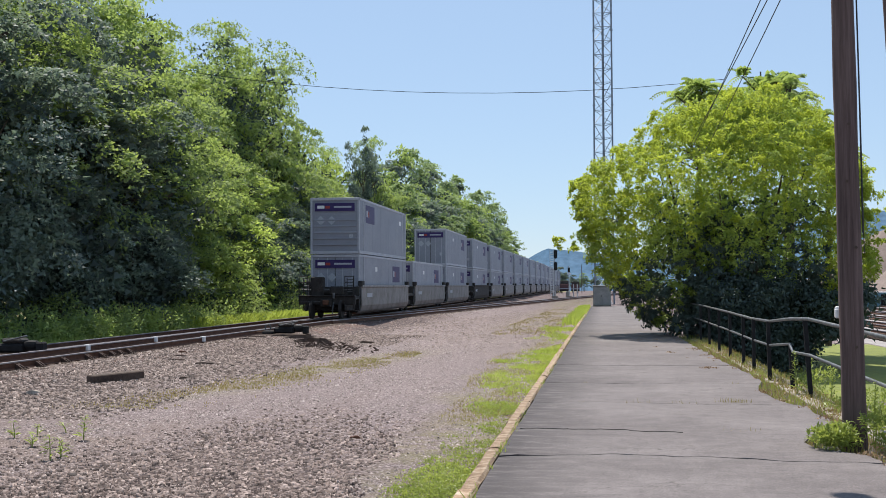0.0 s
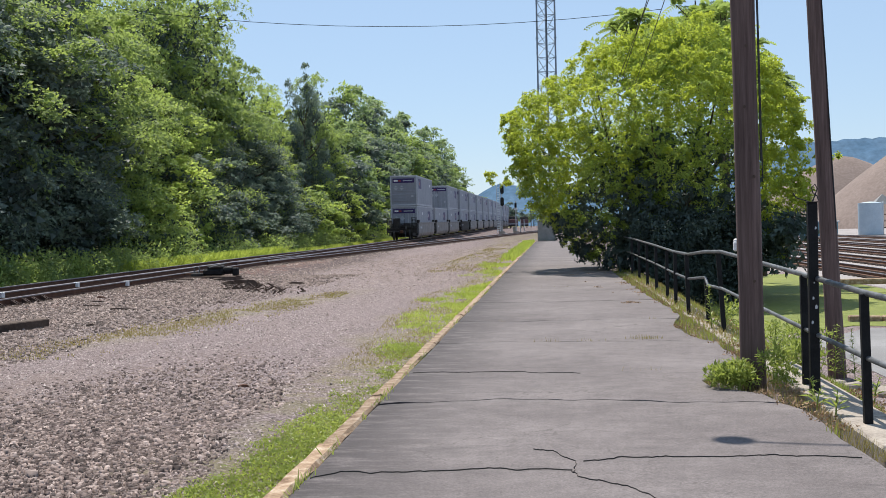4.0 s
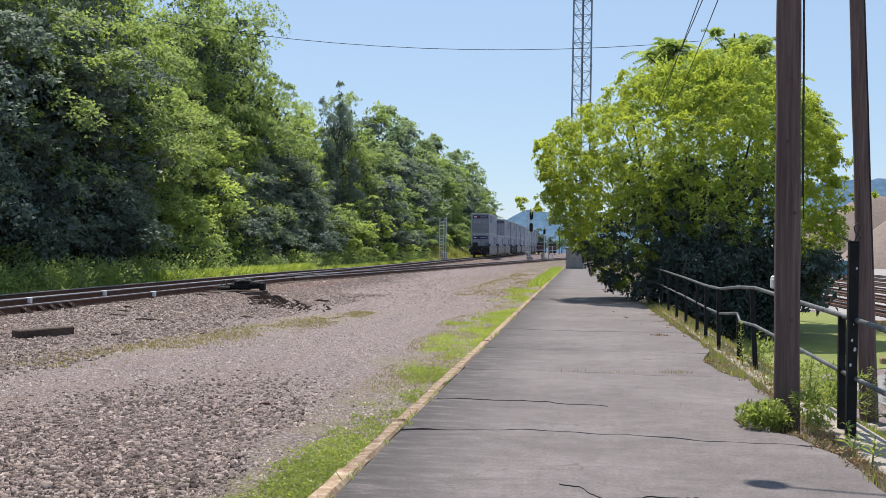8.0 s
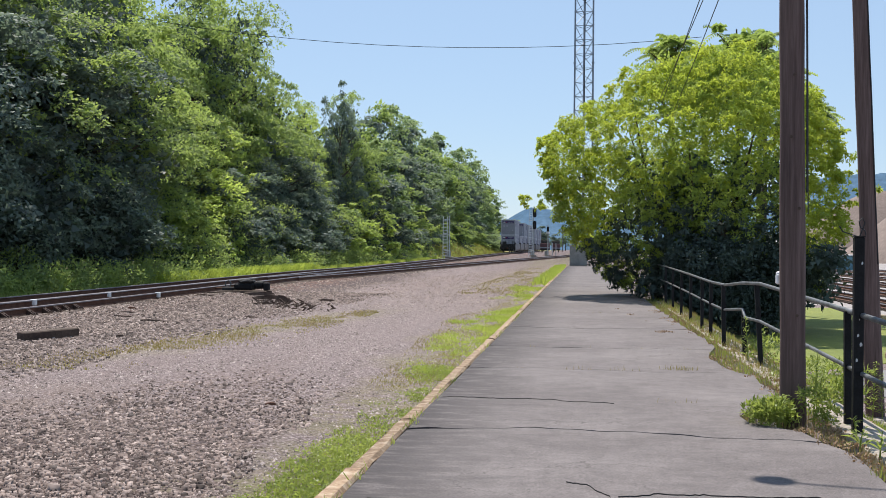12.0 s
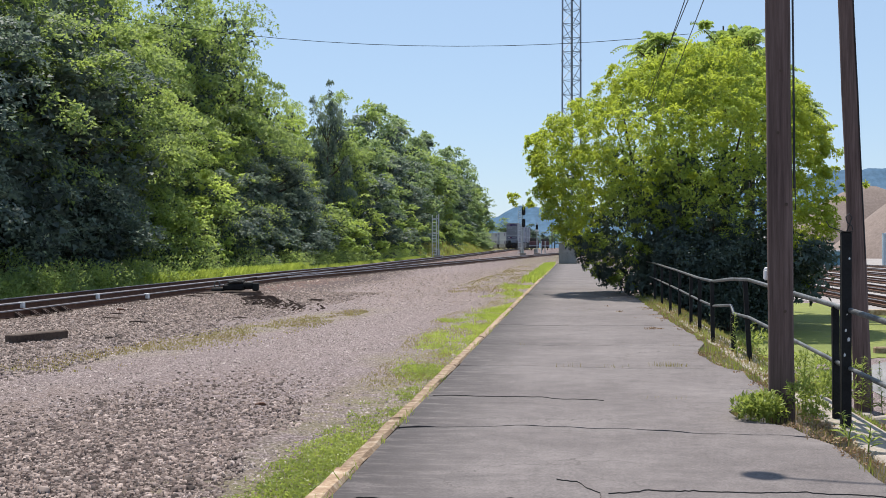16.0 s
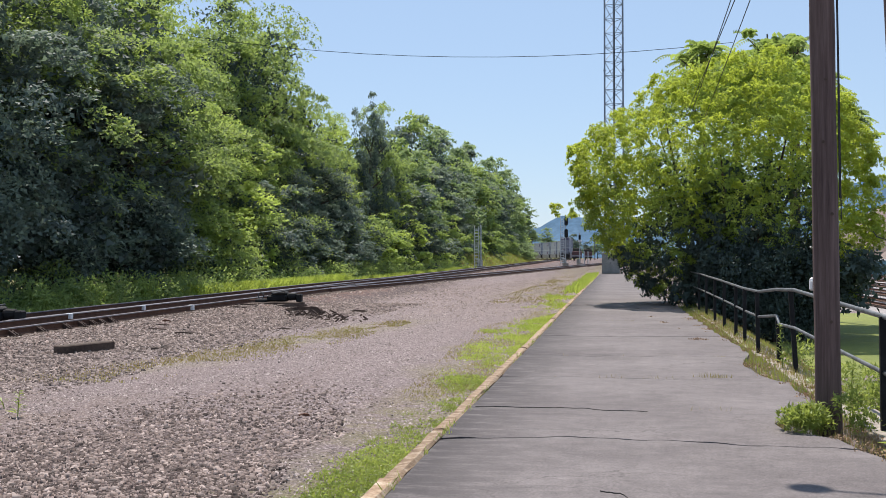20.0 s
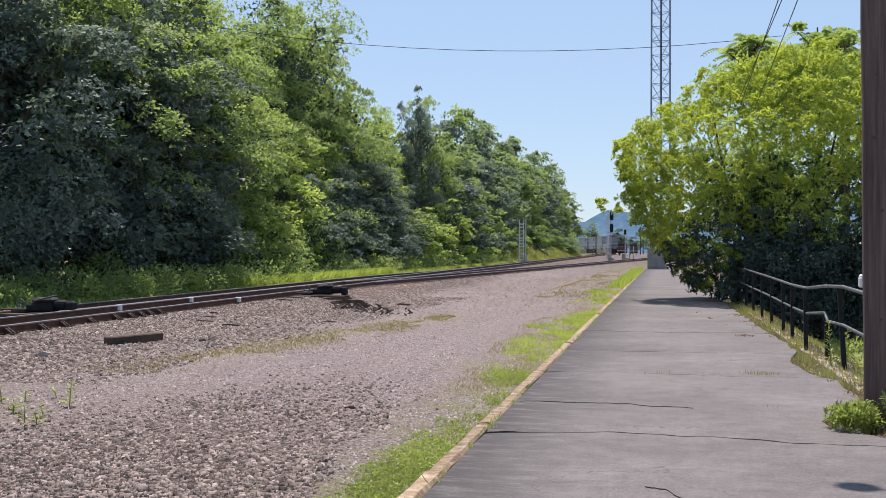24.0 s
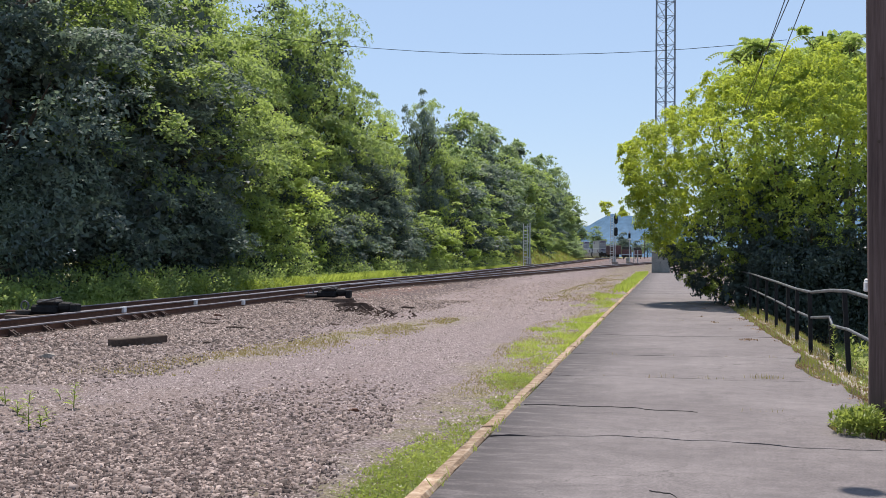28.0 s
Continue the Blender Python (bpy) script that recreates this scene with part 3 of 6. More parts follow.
def blades(name, spots, height, mat, seed, width=0.012, lean=0.5):
    """Grass: one bent blade for each (x, y, z, scale) spot."""
    rng = np.random.default_rng(seed)
    s = np.array(spots, float)
    n = len(s)
    a = rng.uniform(0, 2 * np.pi, n)
    side = np.stack([np.cos(a), np.sin(a), 0 * a], 1)
    b = rng.uniform(0, 2 * np.pi, n)
    bend = np.stack([np.cos(b), np.sin(b), 0 * b], 1) * (rng.random(n) * lean)[:, None]
    h = (height * s[:, 3] * rng.uniform(0.5, 1.3, n))[:, None]
    w = (width * rng.uniform(0.7, 1.5, n) * np.sqrt(s[:, 3]))[:, None]
    p = s[:, :3]
    up = np.array([0, 0, 1.0])
    v = np.stack([p - side * w, p + side * w, p + side * w * 0.25 + (up + bend) * h, p - side * w * 0.25 + (up + bend) * h], 1).reshape(-1, 3)
    return fast_mesh(name, v, np.arange(n * 4).reshape(-1, 4), mat)


# ---- the lie of the land ----
def smooth(a, b, v):
    k = min(max((v - a) / (b - a), 0.0), 1.0)
    return k * k * (3 - 2 * k)


def rail_z(y):
    """Height of the rail heads along the main track."""
    return min(0.0045 * (y - 10), 1.05) if y < 243 else 1.05


def siding_line(y):
    """The siding leaves the main track to the right."""
    return -14.2 + 0.6 * smooth(48, 62, y) + max(0, y - 56) * 0.098


def land(x, y):
    yy = max(y, 0.0)
    bed = rail_z(yy) - 0.20
    lane = -0.20 + (rail_z(yy) - 0.30 + 0.20) * smooth(70, 220, yy)
    right = -1.10 + (1.5 if y > 0 else 0) * smooth(170, 400, yy) * (1 - smooth(6, 40, x))
    z = lane + (bed - lane) * smooth(-10.9, -12.9, x)
    z += (rail_z(yy) - 0.42 - z) * smooth(-15.6, -17.0, x)
    off = abs(x - siding_line(yy))
    if off < 3.2 and yy > 50:
        z += max(0.0, rail_z(yy) - 0.20 - z) * smooth(3.2, 1.5, off) * smooth(50, 62, yy) * (1 - smooth(225, 245, yy))
    z += (rail_z(yy) - 0.75 - z) * smooth(-19.5, -22, x)
    return z + (right - z) * smooth(2.8, 4.6, x)


xs = [-1800, -900, -400, -200, -100, -60, -40] + [-30 + 0.5 * k for k in range(73)] + [7, 8, 10, 14, 20, 30, 45, 70, 120, 250, 600, 1200, 2200]
ys = [-60, -25, -10, -3] + [k * 1.0 for k in range(0, 60)] + [60 + 4 * k for k in range(50)] + [262, 280, 310, 350, 400, 500, 700, 1000, 1500, 2500, 4000]
gm = MB()
rg = random.Random(4)
gm.v = [(x, y, land(x, y) + (rg.uniform(-0.006, 0.006) if -16 < x < -2.4 and y < 120 else 0)) for y in ys for x in xs]
nx = len(xs)
gm.f = [(j * nx + i, j * nx + i + 1, (j + 1) * nx + i + 1, (j + 1) * nx + i) for j in range(len(ys) - 1) for i in range(nx - 1)]
ground = part("ground", gm, M["ground"], smooth=True)
tagged(ground, "gravel lane and stony ballast with thin grass", "ground", kind="structure")

# ---- platform: asphalt bays with cracked joints, a concrete kerb, a concrete edge strip ----
platform = tagged(new("pavement_platform"), "old grey asphalt station platform with cracked joints", "platform", kind="structure")
JOINTS = [-6.0, 4.4, 10.0, 15.3, 18.7, 23.4, 29.0, 38.0, 50.0, 64.0, 80.0, 98.0, 113.0]
rp = random.Random(9)


EDGE = [(6, 2.13), (8, 2.11), (9, 2.08), (9.66, 2.12), (9.9, 2.04), (10.38, 1.93), (10.5, 1.70), (10.7, 1.54), (11, 1.49), (11.6, 1.60), (12.3, 1.96), (12.6, 2.06), (13.4, 2.17), (14.9, 2.14), (15.6, 1.98), (16.2, 1.86), (18.0, 1.90), (18.6, 2.13), (20.35, 2.18), (23.7, 2.09), (35, 1.98), (120, 2.0)]


def edge_x(y):
    """The broken right-hand edge of the asphalt."""
    return float(np.interp(y, [a for a, _ in EDGE], [b for _, b in EDGE])) + 0.025 * math.sin(y * 4.3) + 0.018 * math.sin(y * 11.0)


def joint_y(k, x):
    a = 0.03 if k % 2 else 0.05
    return JOINTS[k] + (0.17 * math.cos(x * 1.15) if k == 2 else 0.0) + a * math.sin(x * 1.9 + k) + 0.03 * math.sin(x * 6.1 + 2 * k) + 0.02 * math.sin(x * 14 + k)


for k in range(len(JOINTS) - 1):
    mb, n, rows = MB(), 44, []
    cuts = max(2, int((JOINTS[k + 1] - JOINTS[k]) / 0.4))
    cuts = min(cuts, 40)
    tilt = rp.uniform(-0.006, 0.006)
    for j in range(cuts + 1):
        q = j / cuts
        for i in range(n + 1):
            xm = -1.545 + (edge_x(JOINTS[k] + q * (JOINTS[k + 1] - JOINTS[k])) + 1.545) * i / n
            g0, g1 = (0.0015 + {2: 0.062, 3: 0.036, 4: 0.042}.get(kk, 0.038) * max(0.0, 0.12 + noise.noise(Vector((xm * 1.7, 7.0 * kk, 2.0))) + 0.5 * noise.noise(Vector((xm * 7.0, 5.0 * kk, 4.0)))) for kk in (k, k + 1))
            y0, y1 = joint_y(k, xm) + g0, joint_y(k + 1, xm) - g1
            y = y0 + (y1 - y0) * q
            sag = -0.012 if j in (0, cuts) else 0.0
            mb.v.append((xm, y, sag + tilt * (q - 0.5) + 0.006 * math.sin(xm * 2 + y)))
    top = len(mb.v)
    mb.v += [(x, y, -0.16) for x, y, z in mb.v[:top]]
    w = n + 1
    for j in range(cuts):
        for i in range(n):
            mb.f.append((j * w + i, j * w + i + 1, (j + 1) * w + i + 1, (j + 1) * w + i))
    ring = [i for i in range(w)] + [j * w + n for j in range(1, cuts + 1)] + [cuts * w + i for i in range(n - 1, -1, -1)] + [j * w for j in range(cuts - 1, 0, -1)]
    for a, b in zip(ring, ring[1:] + ring[:1]):
        mb.f.append((a, b, b + top, a + top))
    part("asphalt_bay", mb, M["asphalt"], platform)
base = MB().box(-1.51, 2.05, -6, 113, -0.5, -0.07)
part("joint_bed", base, M["tar"], platform, "dark cracked joint filler")


def crack(pts, width, seed):
    """An open crack: a jagged dark ribbon along the points, swelling and closing."""
    rr, mb, line_pts = random.Random(seed), MB(), []
    for (x0, y0), (x1, y1) in zip(pts, pts[1:]):
        n = max(3, int(math.hypot(x1 - x0, y1 - y0) / 0.035))
        line_pts += [(x0 + (x1 - x0) * k / n, y0 + (y1 - y0) * k / n) for k in range(n)]
    line_pts.append(pts[-1])
    jx = jy = 0.0
    for k, (x, y) in enumerate(line_pts):
        jx, jy = jx * 0.9 + rr.gauss(0, 0.006), jy * 0.93 + rr.gauss(0, 0.014)
        taper = min(1.0, k / 5, (len(line_pts) - 1 - k) / 5)
        w = 0.62 * width * (0.25 + 0.75 * taper) * (0.3 + 1.1 * rr.random() ** 1.5)
        z = 0.006 * math.sin(x * 2 + y) + 0.0075
        mb.v += [(x + jx, y + jy - w, z), (x + jx, y + jy + w, z), (x + jx, y + jy + w, z - 0.02), (x + jx, y + jy - w, z - 0.02)]
    for k in range(len(line_pts) - 1):
        for i in range(4):
            mb.f.append((k * 4 + i, k * 4 + (i + 1) % 4, (k + 1) * 4 + (i + 1) % 4, (k + 1) * 4 + i))
    part("crack", mb, M["tar"], platform)


for k, (pts, w) in enumerate((
        ([(-1.52, 6.92), (-1.35, 7.07), (-0.81, 7.12), (-0.27, 7.18), (0.15, 7.05)], 0.004), ([(0.15, 7.05), (0.22, 6.82), (0.39, 6.64), (0.53, 6.47), (0.65, 6.23), (0.7, 5.6)], 0.004),
        ([(-0.12, 7.79), (0.05, 7.64), (0.19, 7.36), (0.15, 7.05)], 0.0014), ([(0.21, 7.36), (0.44, 7.49), (0.83, 7.60), (1.38, 7.61), (2.05, 7.55)], 0.0014),
        ([(-1.5, 12.02), (-1.2, 12.10), (-0.9, 12.07), (-0.47, 12.15), (-0.1, 12.0), (0.33, 11.88)], 0.0024))):
    crack(pts, w, 300 + k)

kerb = tagged(new("kerb"), "weathered tan concrete kerb along the platform edge", "kerb", kind="structure")
y, k = -4.0, 0
kerb_meshes = []
for q in range(4):
    mb = MB()
    n = 7
    prof = []
    for j in range(n + 1):
        yy = 2.4 * j / n
        for x, z in ((-0.075, -0.35), (-0.075, -0.025), (-0.05, 0.010), (0.045, 0.014), (0.07, -0.012), (0.07, -0.35)):
            mb.v.append((x + rp.uniform(-0.008, 0.008), yy, z + rp.uniform(-0.014, 0.004)))
    for j in range(n):
        for i in range(5):
            mb.f.append((j * 6 + i, j * 6 + i + 1, (j + 1) * 6 + i + 1, (j + 1) * 6 + i))
    mb.f += [tuple(range(6)), tuple(n * 6 + i for i in range(6))[::-1]]
    kerb_meshes.append(mb.mesh("kerb_stone", M["kerb"]))
while y < 112:
    ob = part("kerb_stone", kerb_meshes[k % 4], None, kerb)
    ob.location = (-1.635 + rp.uniform(-0.003, 0.003), y, rp.uniform(-0.005, 0.003))
    ob.rotation_euler = (0, rp.uniform(-0.008, 0.008), rp.uniform(-0.0012, 0.0012))
    y += 2.402
    k += 1

strip = tagged(new("edge_strip"), "pale concrete edge strip under the railing", "kerb", kind="structure")
y = -3.0
while y < 34:
    ln = rp.uniform(2.6, 3.4)
    ob = part("edge_slab", MB().box(2.30, 2.72, y, y + ln - 0.02, -0.7, 0.0 + rp.uniform(-0.02, 0.0), 0.02), M["concrete"], strip)
    y += ln

# ---- right side: driveway, lawn, rail yard ----
RZ = -1.1


def sheet(name, pts, z, mat, label, category):
    mb = MB()
    n = len(pts)
    mb.v = [(x, y, z) for x, y in pts] + [(x, y, z - 0.3) for x, y in pts]
    mb.f = [tuple(range(n))] + [(i, (i + 1) % n, n + (i + 1) % n, n + i) for i in range(n)]
    return tagged(part(name, mb, mat), label, category, kind="structure")


sheet("driveway_road", [(5.3, -5), (12.4, -5), (12.3, 14), (12.0, 26.3), (7.6, 28.0), (5.6, 25.0)], RZ + 0.012, M["road"], "worn grey asphalt driveway", "road")
sheet("lawn", [(4.7, 26.0), (7.4, 28.6), (12.1, 27.2), (12.3, 40), (12.2, 56), (8.8, 56.2), (4.7, 50)], RZ + 0.016, M["lawn"], "mown green lawn", "lawn")
sheet("yard_gravel", [(12.6, 16), (90, 16), (90, 300), (12.4, 300), (12.4, 120), (11.6, 59), (12.4, 57)], RZ + 0.008, M["yardstone"], "grey stone bed of the rail yard", "ground")


# ---- railway tracks ----
RAIL_HEAD = [(-0.030, 0.0), (0.030, 0.0), (0.037, -0.006), (0.037, -0.034), (-0.037, -0.034), (-0.037, -0.006)]
RAIL_BODY = [(-0.030, -0.0345), (0.030, -0.0345), (0.012, -0.05), (0.012, -0.14), (0.070, -0.165), (0.070, -0.172), (-0.070, -0.172), (-0.070, -0.165), (-0.012, -0.14), (-0.012, -0.05)]


def line(f, y0, y1, step=3.0):
    n = max(2, int((y1 - y0) / step))
    return [(f(y0 + (y1 - y0) * k / n), y0 + (y1 - y0) * k / n) for k in range(n + 1)]


def track(name, f, y0, y1, drop, label, ties=True, tie_step=0.55, parts_to=60.0, high=rail_z):
    tr = tagged(new(name), label, "railway track", kind="structure")
    for s in (-0.755, 0.755):
        pts = [(x + s, y, high(y) - drop) for x, y in line(f, y0, y1)]
        r = part("rail", MB().sweep(RAIL_BODY, pts), M["rust"], tr)
        part("rail_head", MB().sweep(RAIL_HEAD, pts), M["railtop"], r, "polished running surface")
    if ties:
        rt = random.Random(name)
        me = MB().box(-1.3, 1.3, -0.11, 0.11, -0.16, 0.0, 0.015).mesh("tie", M["tie"])
        rest, y = MB(), y0
        count = 0
        while y < y1:
            z = high(y) - drop - 0.172
            if y < parts_to and y > 14 and count < 140:
                ob = part("tie", me, None, tr)
                ob.location, ob.rotation_euler = (f(y) + rt.uniform(-0.05, 0.05), y, z + rt.uniform(-0.012, 0.006)), (0, 0, rt.uniform(-0.02, 0.02))
                count += 1
            else:
                rest.box(f(y) - 1.3, f(y) + 1.3, y - 0.11, y + 0.11, z - 0.16, z)
            y += tie_step
        if rest.v:
            part("tie_row", rest, M["tie"], tr, kind="stuff")
    return tr


ARC0, ARC_R, MAIN_X = 337.0, 400.0, -14.2


def main_line(y):
    if y <= ARC0:
        return MAIN_X
    return MAIN_X - (ARC_R - math.sqrt(max(ARC_R ** 2 - (y - ARC0) ** 2, 0)))


track("track_main", main_line, -10, 520, 0.0, "main railway track, worn rails on dark ties")
track("track_outer", lambda y: -17.85 + 3.65 * smooth(66, 118, y), -10, 104, 0.22, "older parallel track a little lower than the main one")
track("track_siding", siding_line, 52, 235, 0.012, "siding that leaves the main track", parts_to=0)
for cx in (14.9, 19.0, 23.6, 28.6, 34.0, 40.0):
    track("yard_track", lambda y, c=cx: c + 0.0009 * max(0, y - 60) ** 1.5, 24, 290, 0.0, "yard track with dark rails on grey stone", parts_to=0, tie_step=0.8, high=lambda y: RZ + 0.24)


# ---- things along the platform ----
def utility_pole(place, lean_x, lean_y, r0, r1, height, label):
    t = thing("utility_pole", place, label, "utility pole", "utility poles")
    pts, n = [], 14
    for k in range(n + 1):
        q = k / n
        pts.append((lean_x * height * q, lean_y * height * q, -0.6 + (height + 0.6) * q))
    part("shaft", MB().tube(pts, [r0 + (r1 - r0) * k / n + 0.004 * math.sin(k * 2.3) for k in range(n + 1)], 18), M["pole"], t, smooth=True)
    return t


pole_a = utility_pole((1.97, 11.0, -0.05), -0.012, 0.0, 0.122, 0.100, 9.5, "tall weathered brown wooden utility pole beside the railing")
part("conduit", MB().tube([(0.085, -0.09, 2.2), (0.075, -0.09, 3.4), (0.0, -0.09, 9.0)], 0.007, 6), M["cable"], pole_a)
part("conduit", MB().tube([(0.115, 0.0, 2.0), (0.10, 0.0, 3.4), (0.02, 0.0, 9.0)], 0.005, 6), M["cable"], pole_a)
for z, a in ((1.05, 0.1), (2.72, -0.3), (2.05, 0.3), (3.3, 0.0)):
    d = math.sin(a) * 0.118
    part("knot", MB().tube([(d - 0.012 * z, -0.116, z), (d - 0.012 * z, -0.122, z)], 0.016, 8), M["tie"], pole_a)
part("lamp_arm", MB().tube([(-0.10, 0.0, 6.50), (-0.6, 0.14, 6.80), (-1.35, 0.35, 6.92), (-1.87, 0.49, 6.92)], 0.022, 8), M["galv"], pole_a)
part("lamp_head", MB().tube([(-1.97, 0.52, 6.98), (-1.97, 0.52, 6.93), (-1.97, 0.52, 6.87), (-1.97, 0.52, 6.83)], [0.07, 0.13, 0.150, 0.145], 20), M["alu"], pole_a, "round lamp shade on a thin arm")
pole_b = utility_pole((4.80, 19.35, RZ), -0.046, 0.0, 0.150, 0.105, 13.0, "leaning brown wooden utility pole behind the railing")
part("conduit", MB().tube([(-0.03, -0.1, 2.5), (-0.145, -0.1, 5.0), (-0.45, -0.09, 11.5)], 0.010, 6), M["cable"], pole_b)
part("ground_strip", MB().box(-0.175, -0.14, -0.02, 0.02, 0.4, 1.6), M["galv"], pole_b)

utility_pole((-7.4, 400, 0.6), 0.0, 0.0, 0.16, 0.12, 10.0, "distant wooden utility pole beside the siding")

box = thing("meter_box", (1.88, 11.24, 1.28), "small white metal meter box fixed behind the pole", "meter box")
part("body", MB().box(-0.045, 0.02, -0.04, 0.04, 0.0, 0.10, 0.012), M["white"], box)
part("hood", MB().tube([(-0.018, 0, 0.095), (-0.018, 0, 0.115), (-0.018, 0, 0.125)], [0.03, 0.026, 0.012], 12), M["white"], box)
part("bracket", MB().box(0.02, 0.06, -0.14, 0.0, 0.04, 0.08), M["galv"], box)

# railing: bent pipes on posts, and one tall iron post
rail = thing("handrail", (0, 0, 0), "bent two-bar pipe handrail on dark posts", "railing")
TOP = [(2.45, 4.0, 0.98), (2.45, 8.8, 1.00), (2.45, 10.6, 1.04), (2.43, 13.6, 1.10), (2.40, 16.0, 1.15), (2.34, 17.3, 1.12), (2.36, 19.6, 1.02), (2.42, 22.4, 1.00), (2.43, 27.0, 1.05), (2.43, 34.4, 1.11), (2.43, 41.0, 1.12)]
LOW = [(2.45, 4.0, 0.50), (2.45, 8.8, 0.50), (2.45, 10.6, 0.52), (2.43, 13.6, 0.58), (2.41, 16.0, 0.63), (2.40, 17.4, 0.60), (2.40, 17.7, 0.71)]
LOW2 = [(2.40, 17.7, 0.71), (2.36, 19.6, 0.60), (2.42, 22.4, 0.58), (2.43, 27.0, 0.62), (2.43, 34.4, 0.66), (2.43, 41.0, 0.68)]
part("top_bar", MB().tube(TOP, 0.025, 10), M["pipe"], rail, smooth=True)
part("lower_bar", MB().tube(LOW, 0.022, 10), M["pipe"], rail, smooth=True)
part("lower_bar", MB().tube(LOW2, 0.022, 10), M["pipe"], rail, smooth=True)
for x, y, h, lean in ((2.45, 5.6, 0.98, 0), (2.45, 8.8, 1.0, -0.02), (2.45, 10.95, 1.05, -0.01), (2.47, 16.3, 1.13, -0.06), (2.45, 17.75, 0.70, -0.04), (2.36, 19.6, 1.02, -0.02), (2.40, 22.0, 1.0, 0), (2.42, 23.8, 1.01, 0), (2.43, 26.4, 1.04, 0), (2.43, 28.9, 1.06, 0), (2.43, 31.6, 1.08, 0), (2.43, 34.4, 1.1, 0), (2.43, 38, 1.1, 0)):
    part("post", MB().box(-0.032, 0.032, -0.032, 0.032, -0.3, h, 0.006, Matrix.Translation((x, y, 0)) @ pose(0, 0, 0, 0, math.degrees(lean), 0)), M["black"], rail)
post = thing("iron_post", (2.42, 10.45, 0), "tall square black iron post with scuffed paint and a wire loop", "post")
part("shaft", MB().box(-0.043, 0.043, -0.043, 0.043, -0.4, 1.73, 0.008), M["black"], post)
part("cap", MB().box(-0.048, 0.048, -0.048, 0.048, 1.73, 1.742, 0.004), M["black"], post)
part("wire_loop", MB().tube([(0.0, 0, 1.72), (0.03, 0.0, 1.80), (0.05, 0, 1.86), (0.03, 0, 1.90), (0.0, 0, 1.87), (0.012, 0, 1.82), (0.05, 0, 1.79), (0.06, 0, 1.75)], 0.006, 5), M["cable"], post)
part("wire_loop", MB().tube([(-0.02, 0, 1.74), (-0.08, 0.0, 1.76), (-0.14, 0, 1.78), (-0.17, 0, 1.83)], 0.005, 5), M["cable"], post)
for x, z, s in ((0.02, 1.50, 0.020), (-0.01, 0.86, 0.022), (0.015, 0.78, 0.03), (-0.02, 0.64, 0.024), (0.02, 0.52, 0.018), (0.0, 1.0, 0.012)):
    part("paint_chip", MB().add([(x - s * 0.3, -0.0445, z - s * 0.7), (x + s * 0.35, -0.0445, z - s * 0.5), (x + s * 0.45, -0.0445, z + s * 0.2), (x, -0.0445, z + s * 0.7), (x - s * 0.4, -0.0445, z + s * 0.1), (x, -0.042, z)], [(0, 1, 2, 3, 4), (0, 1, 5), (1, 2, 5), (2, 3, 5), (3, 4, 5), (4, 0, 5)]), M["galv"], post)

# ---- overhead wires ----
def wire(name, a, b, sag, r, label):
    pts = [Vector(a).lerp(Vector(b), k / 16) - Vector((0, 0, sag * 4 * (k / 16) * (1 - k / 16))) for k in range(17)]
    return tagged(part(name, MB().tube(pts, r, 5), M["cable"]), label, "cable", "overhead wires")


wire("overhead_wire", (-33, 60, 16.05), (6.0, 60, 12.71), 1.68, 0.015, "dark cable slung across the tracks into the trees")
for a, b, r in (((1.75, 11.0, 6.02), (2.30, 36.2, 6.0), 0.012), ((1.93, 11.12, 6.04), (2.14, 36.0, 5.95), 0.012), ((1.99, 11.0, 6.0), (2.75, 36.0, 5.98), 0.012)):
    wire("overhead_wire", a, b, 0.06, 0.75 * r, "thin dark overhead wire from the pole into the tree")

# ---- lattice tower ----
tower = thing("lattice_tower", (-0.20, 131.0, -0.3), "tall slender triangular steel lattice radio tower", "radio tower")
TW, TH = 1.22, 60.0
legs = [(math.cos(a) * TW, math.sin(a) * TW) for a in (radians(90), radians(212), radians(328))]


def leg_at(i, z):
    s = 1.04 - 0.10 * z / TH
    return (legs[i][0] * s, legs[i][1] * s, z)


for i in range(3):
    part("leg", MB().tube([leg_at(i, 0), leg_at(i, TH)], 0.10, 8), M["tower"], tower)
step = 1.62
for i in range(3):
    j = (i + 1) % 3
    z, up = 0.0, True
    mb = MB()
    while z < TH - step:
        mb.tube([leg_at(i, z), leg_at(j, z)], 0.038, 4)
        mb.tube([leg_at(i if up else j, z), leg_at(j if up else i, z + step)], 0.042, 4)
        z, up = z + step, not up
    part("bracing", mb, M["tower"], tower)
part("feed_line", MB().tube([(0.1, -0.25, 0), (0.1, -0.25, TH)], 0.04, 6), M["cable"], tower)
for z in (14.5, 23.2, 31.9, 40.6):
    for i in range(3):
        part("flange", MB().tube([leg_at(i, z), leg_at(i, z + 0.12)], 0.17, 8), M["tower"], tower)

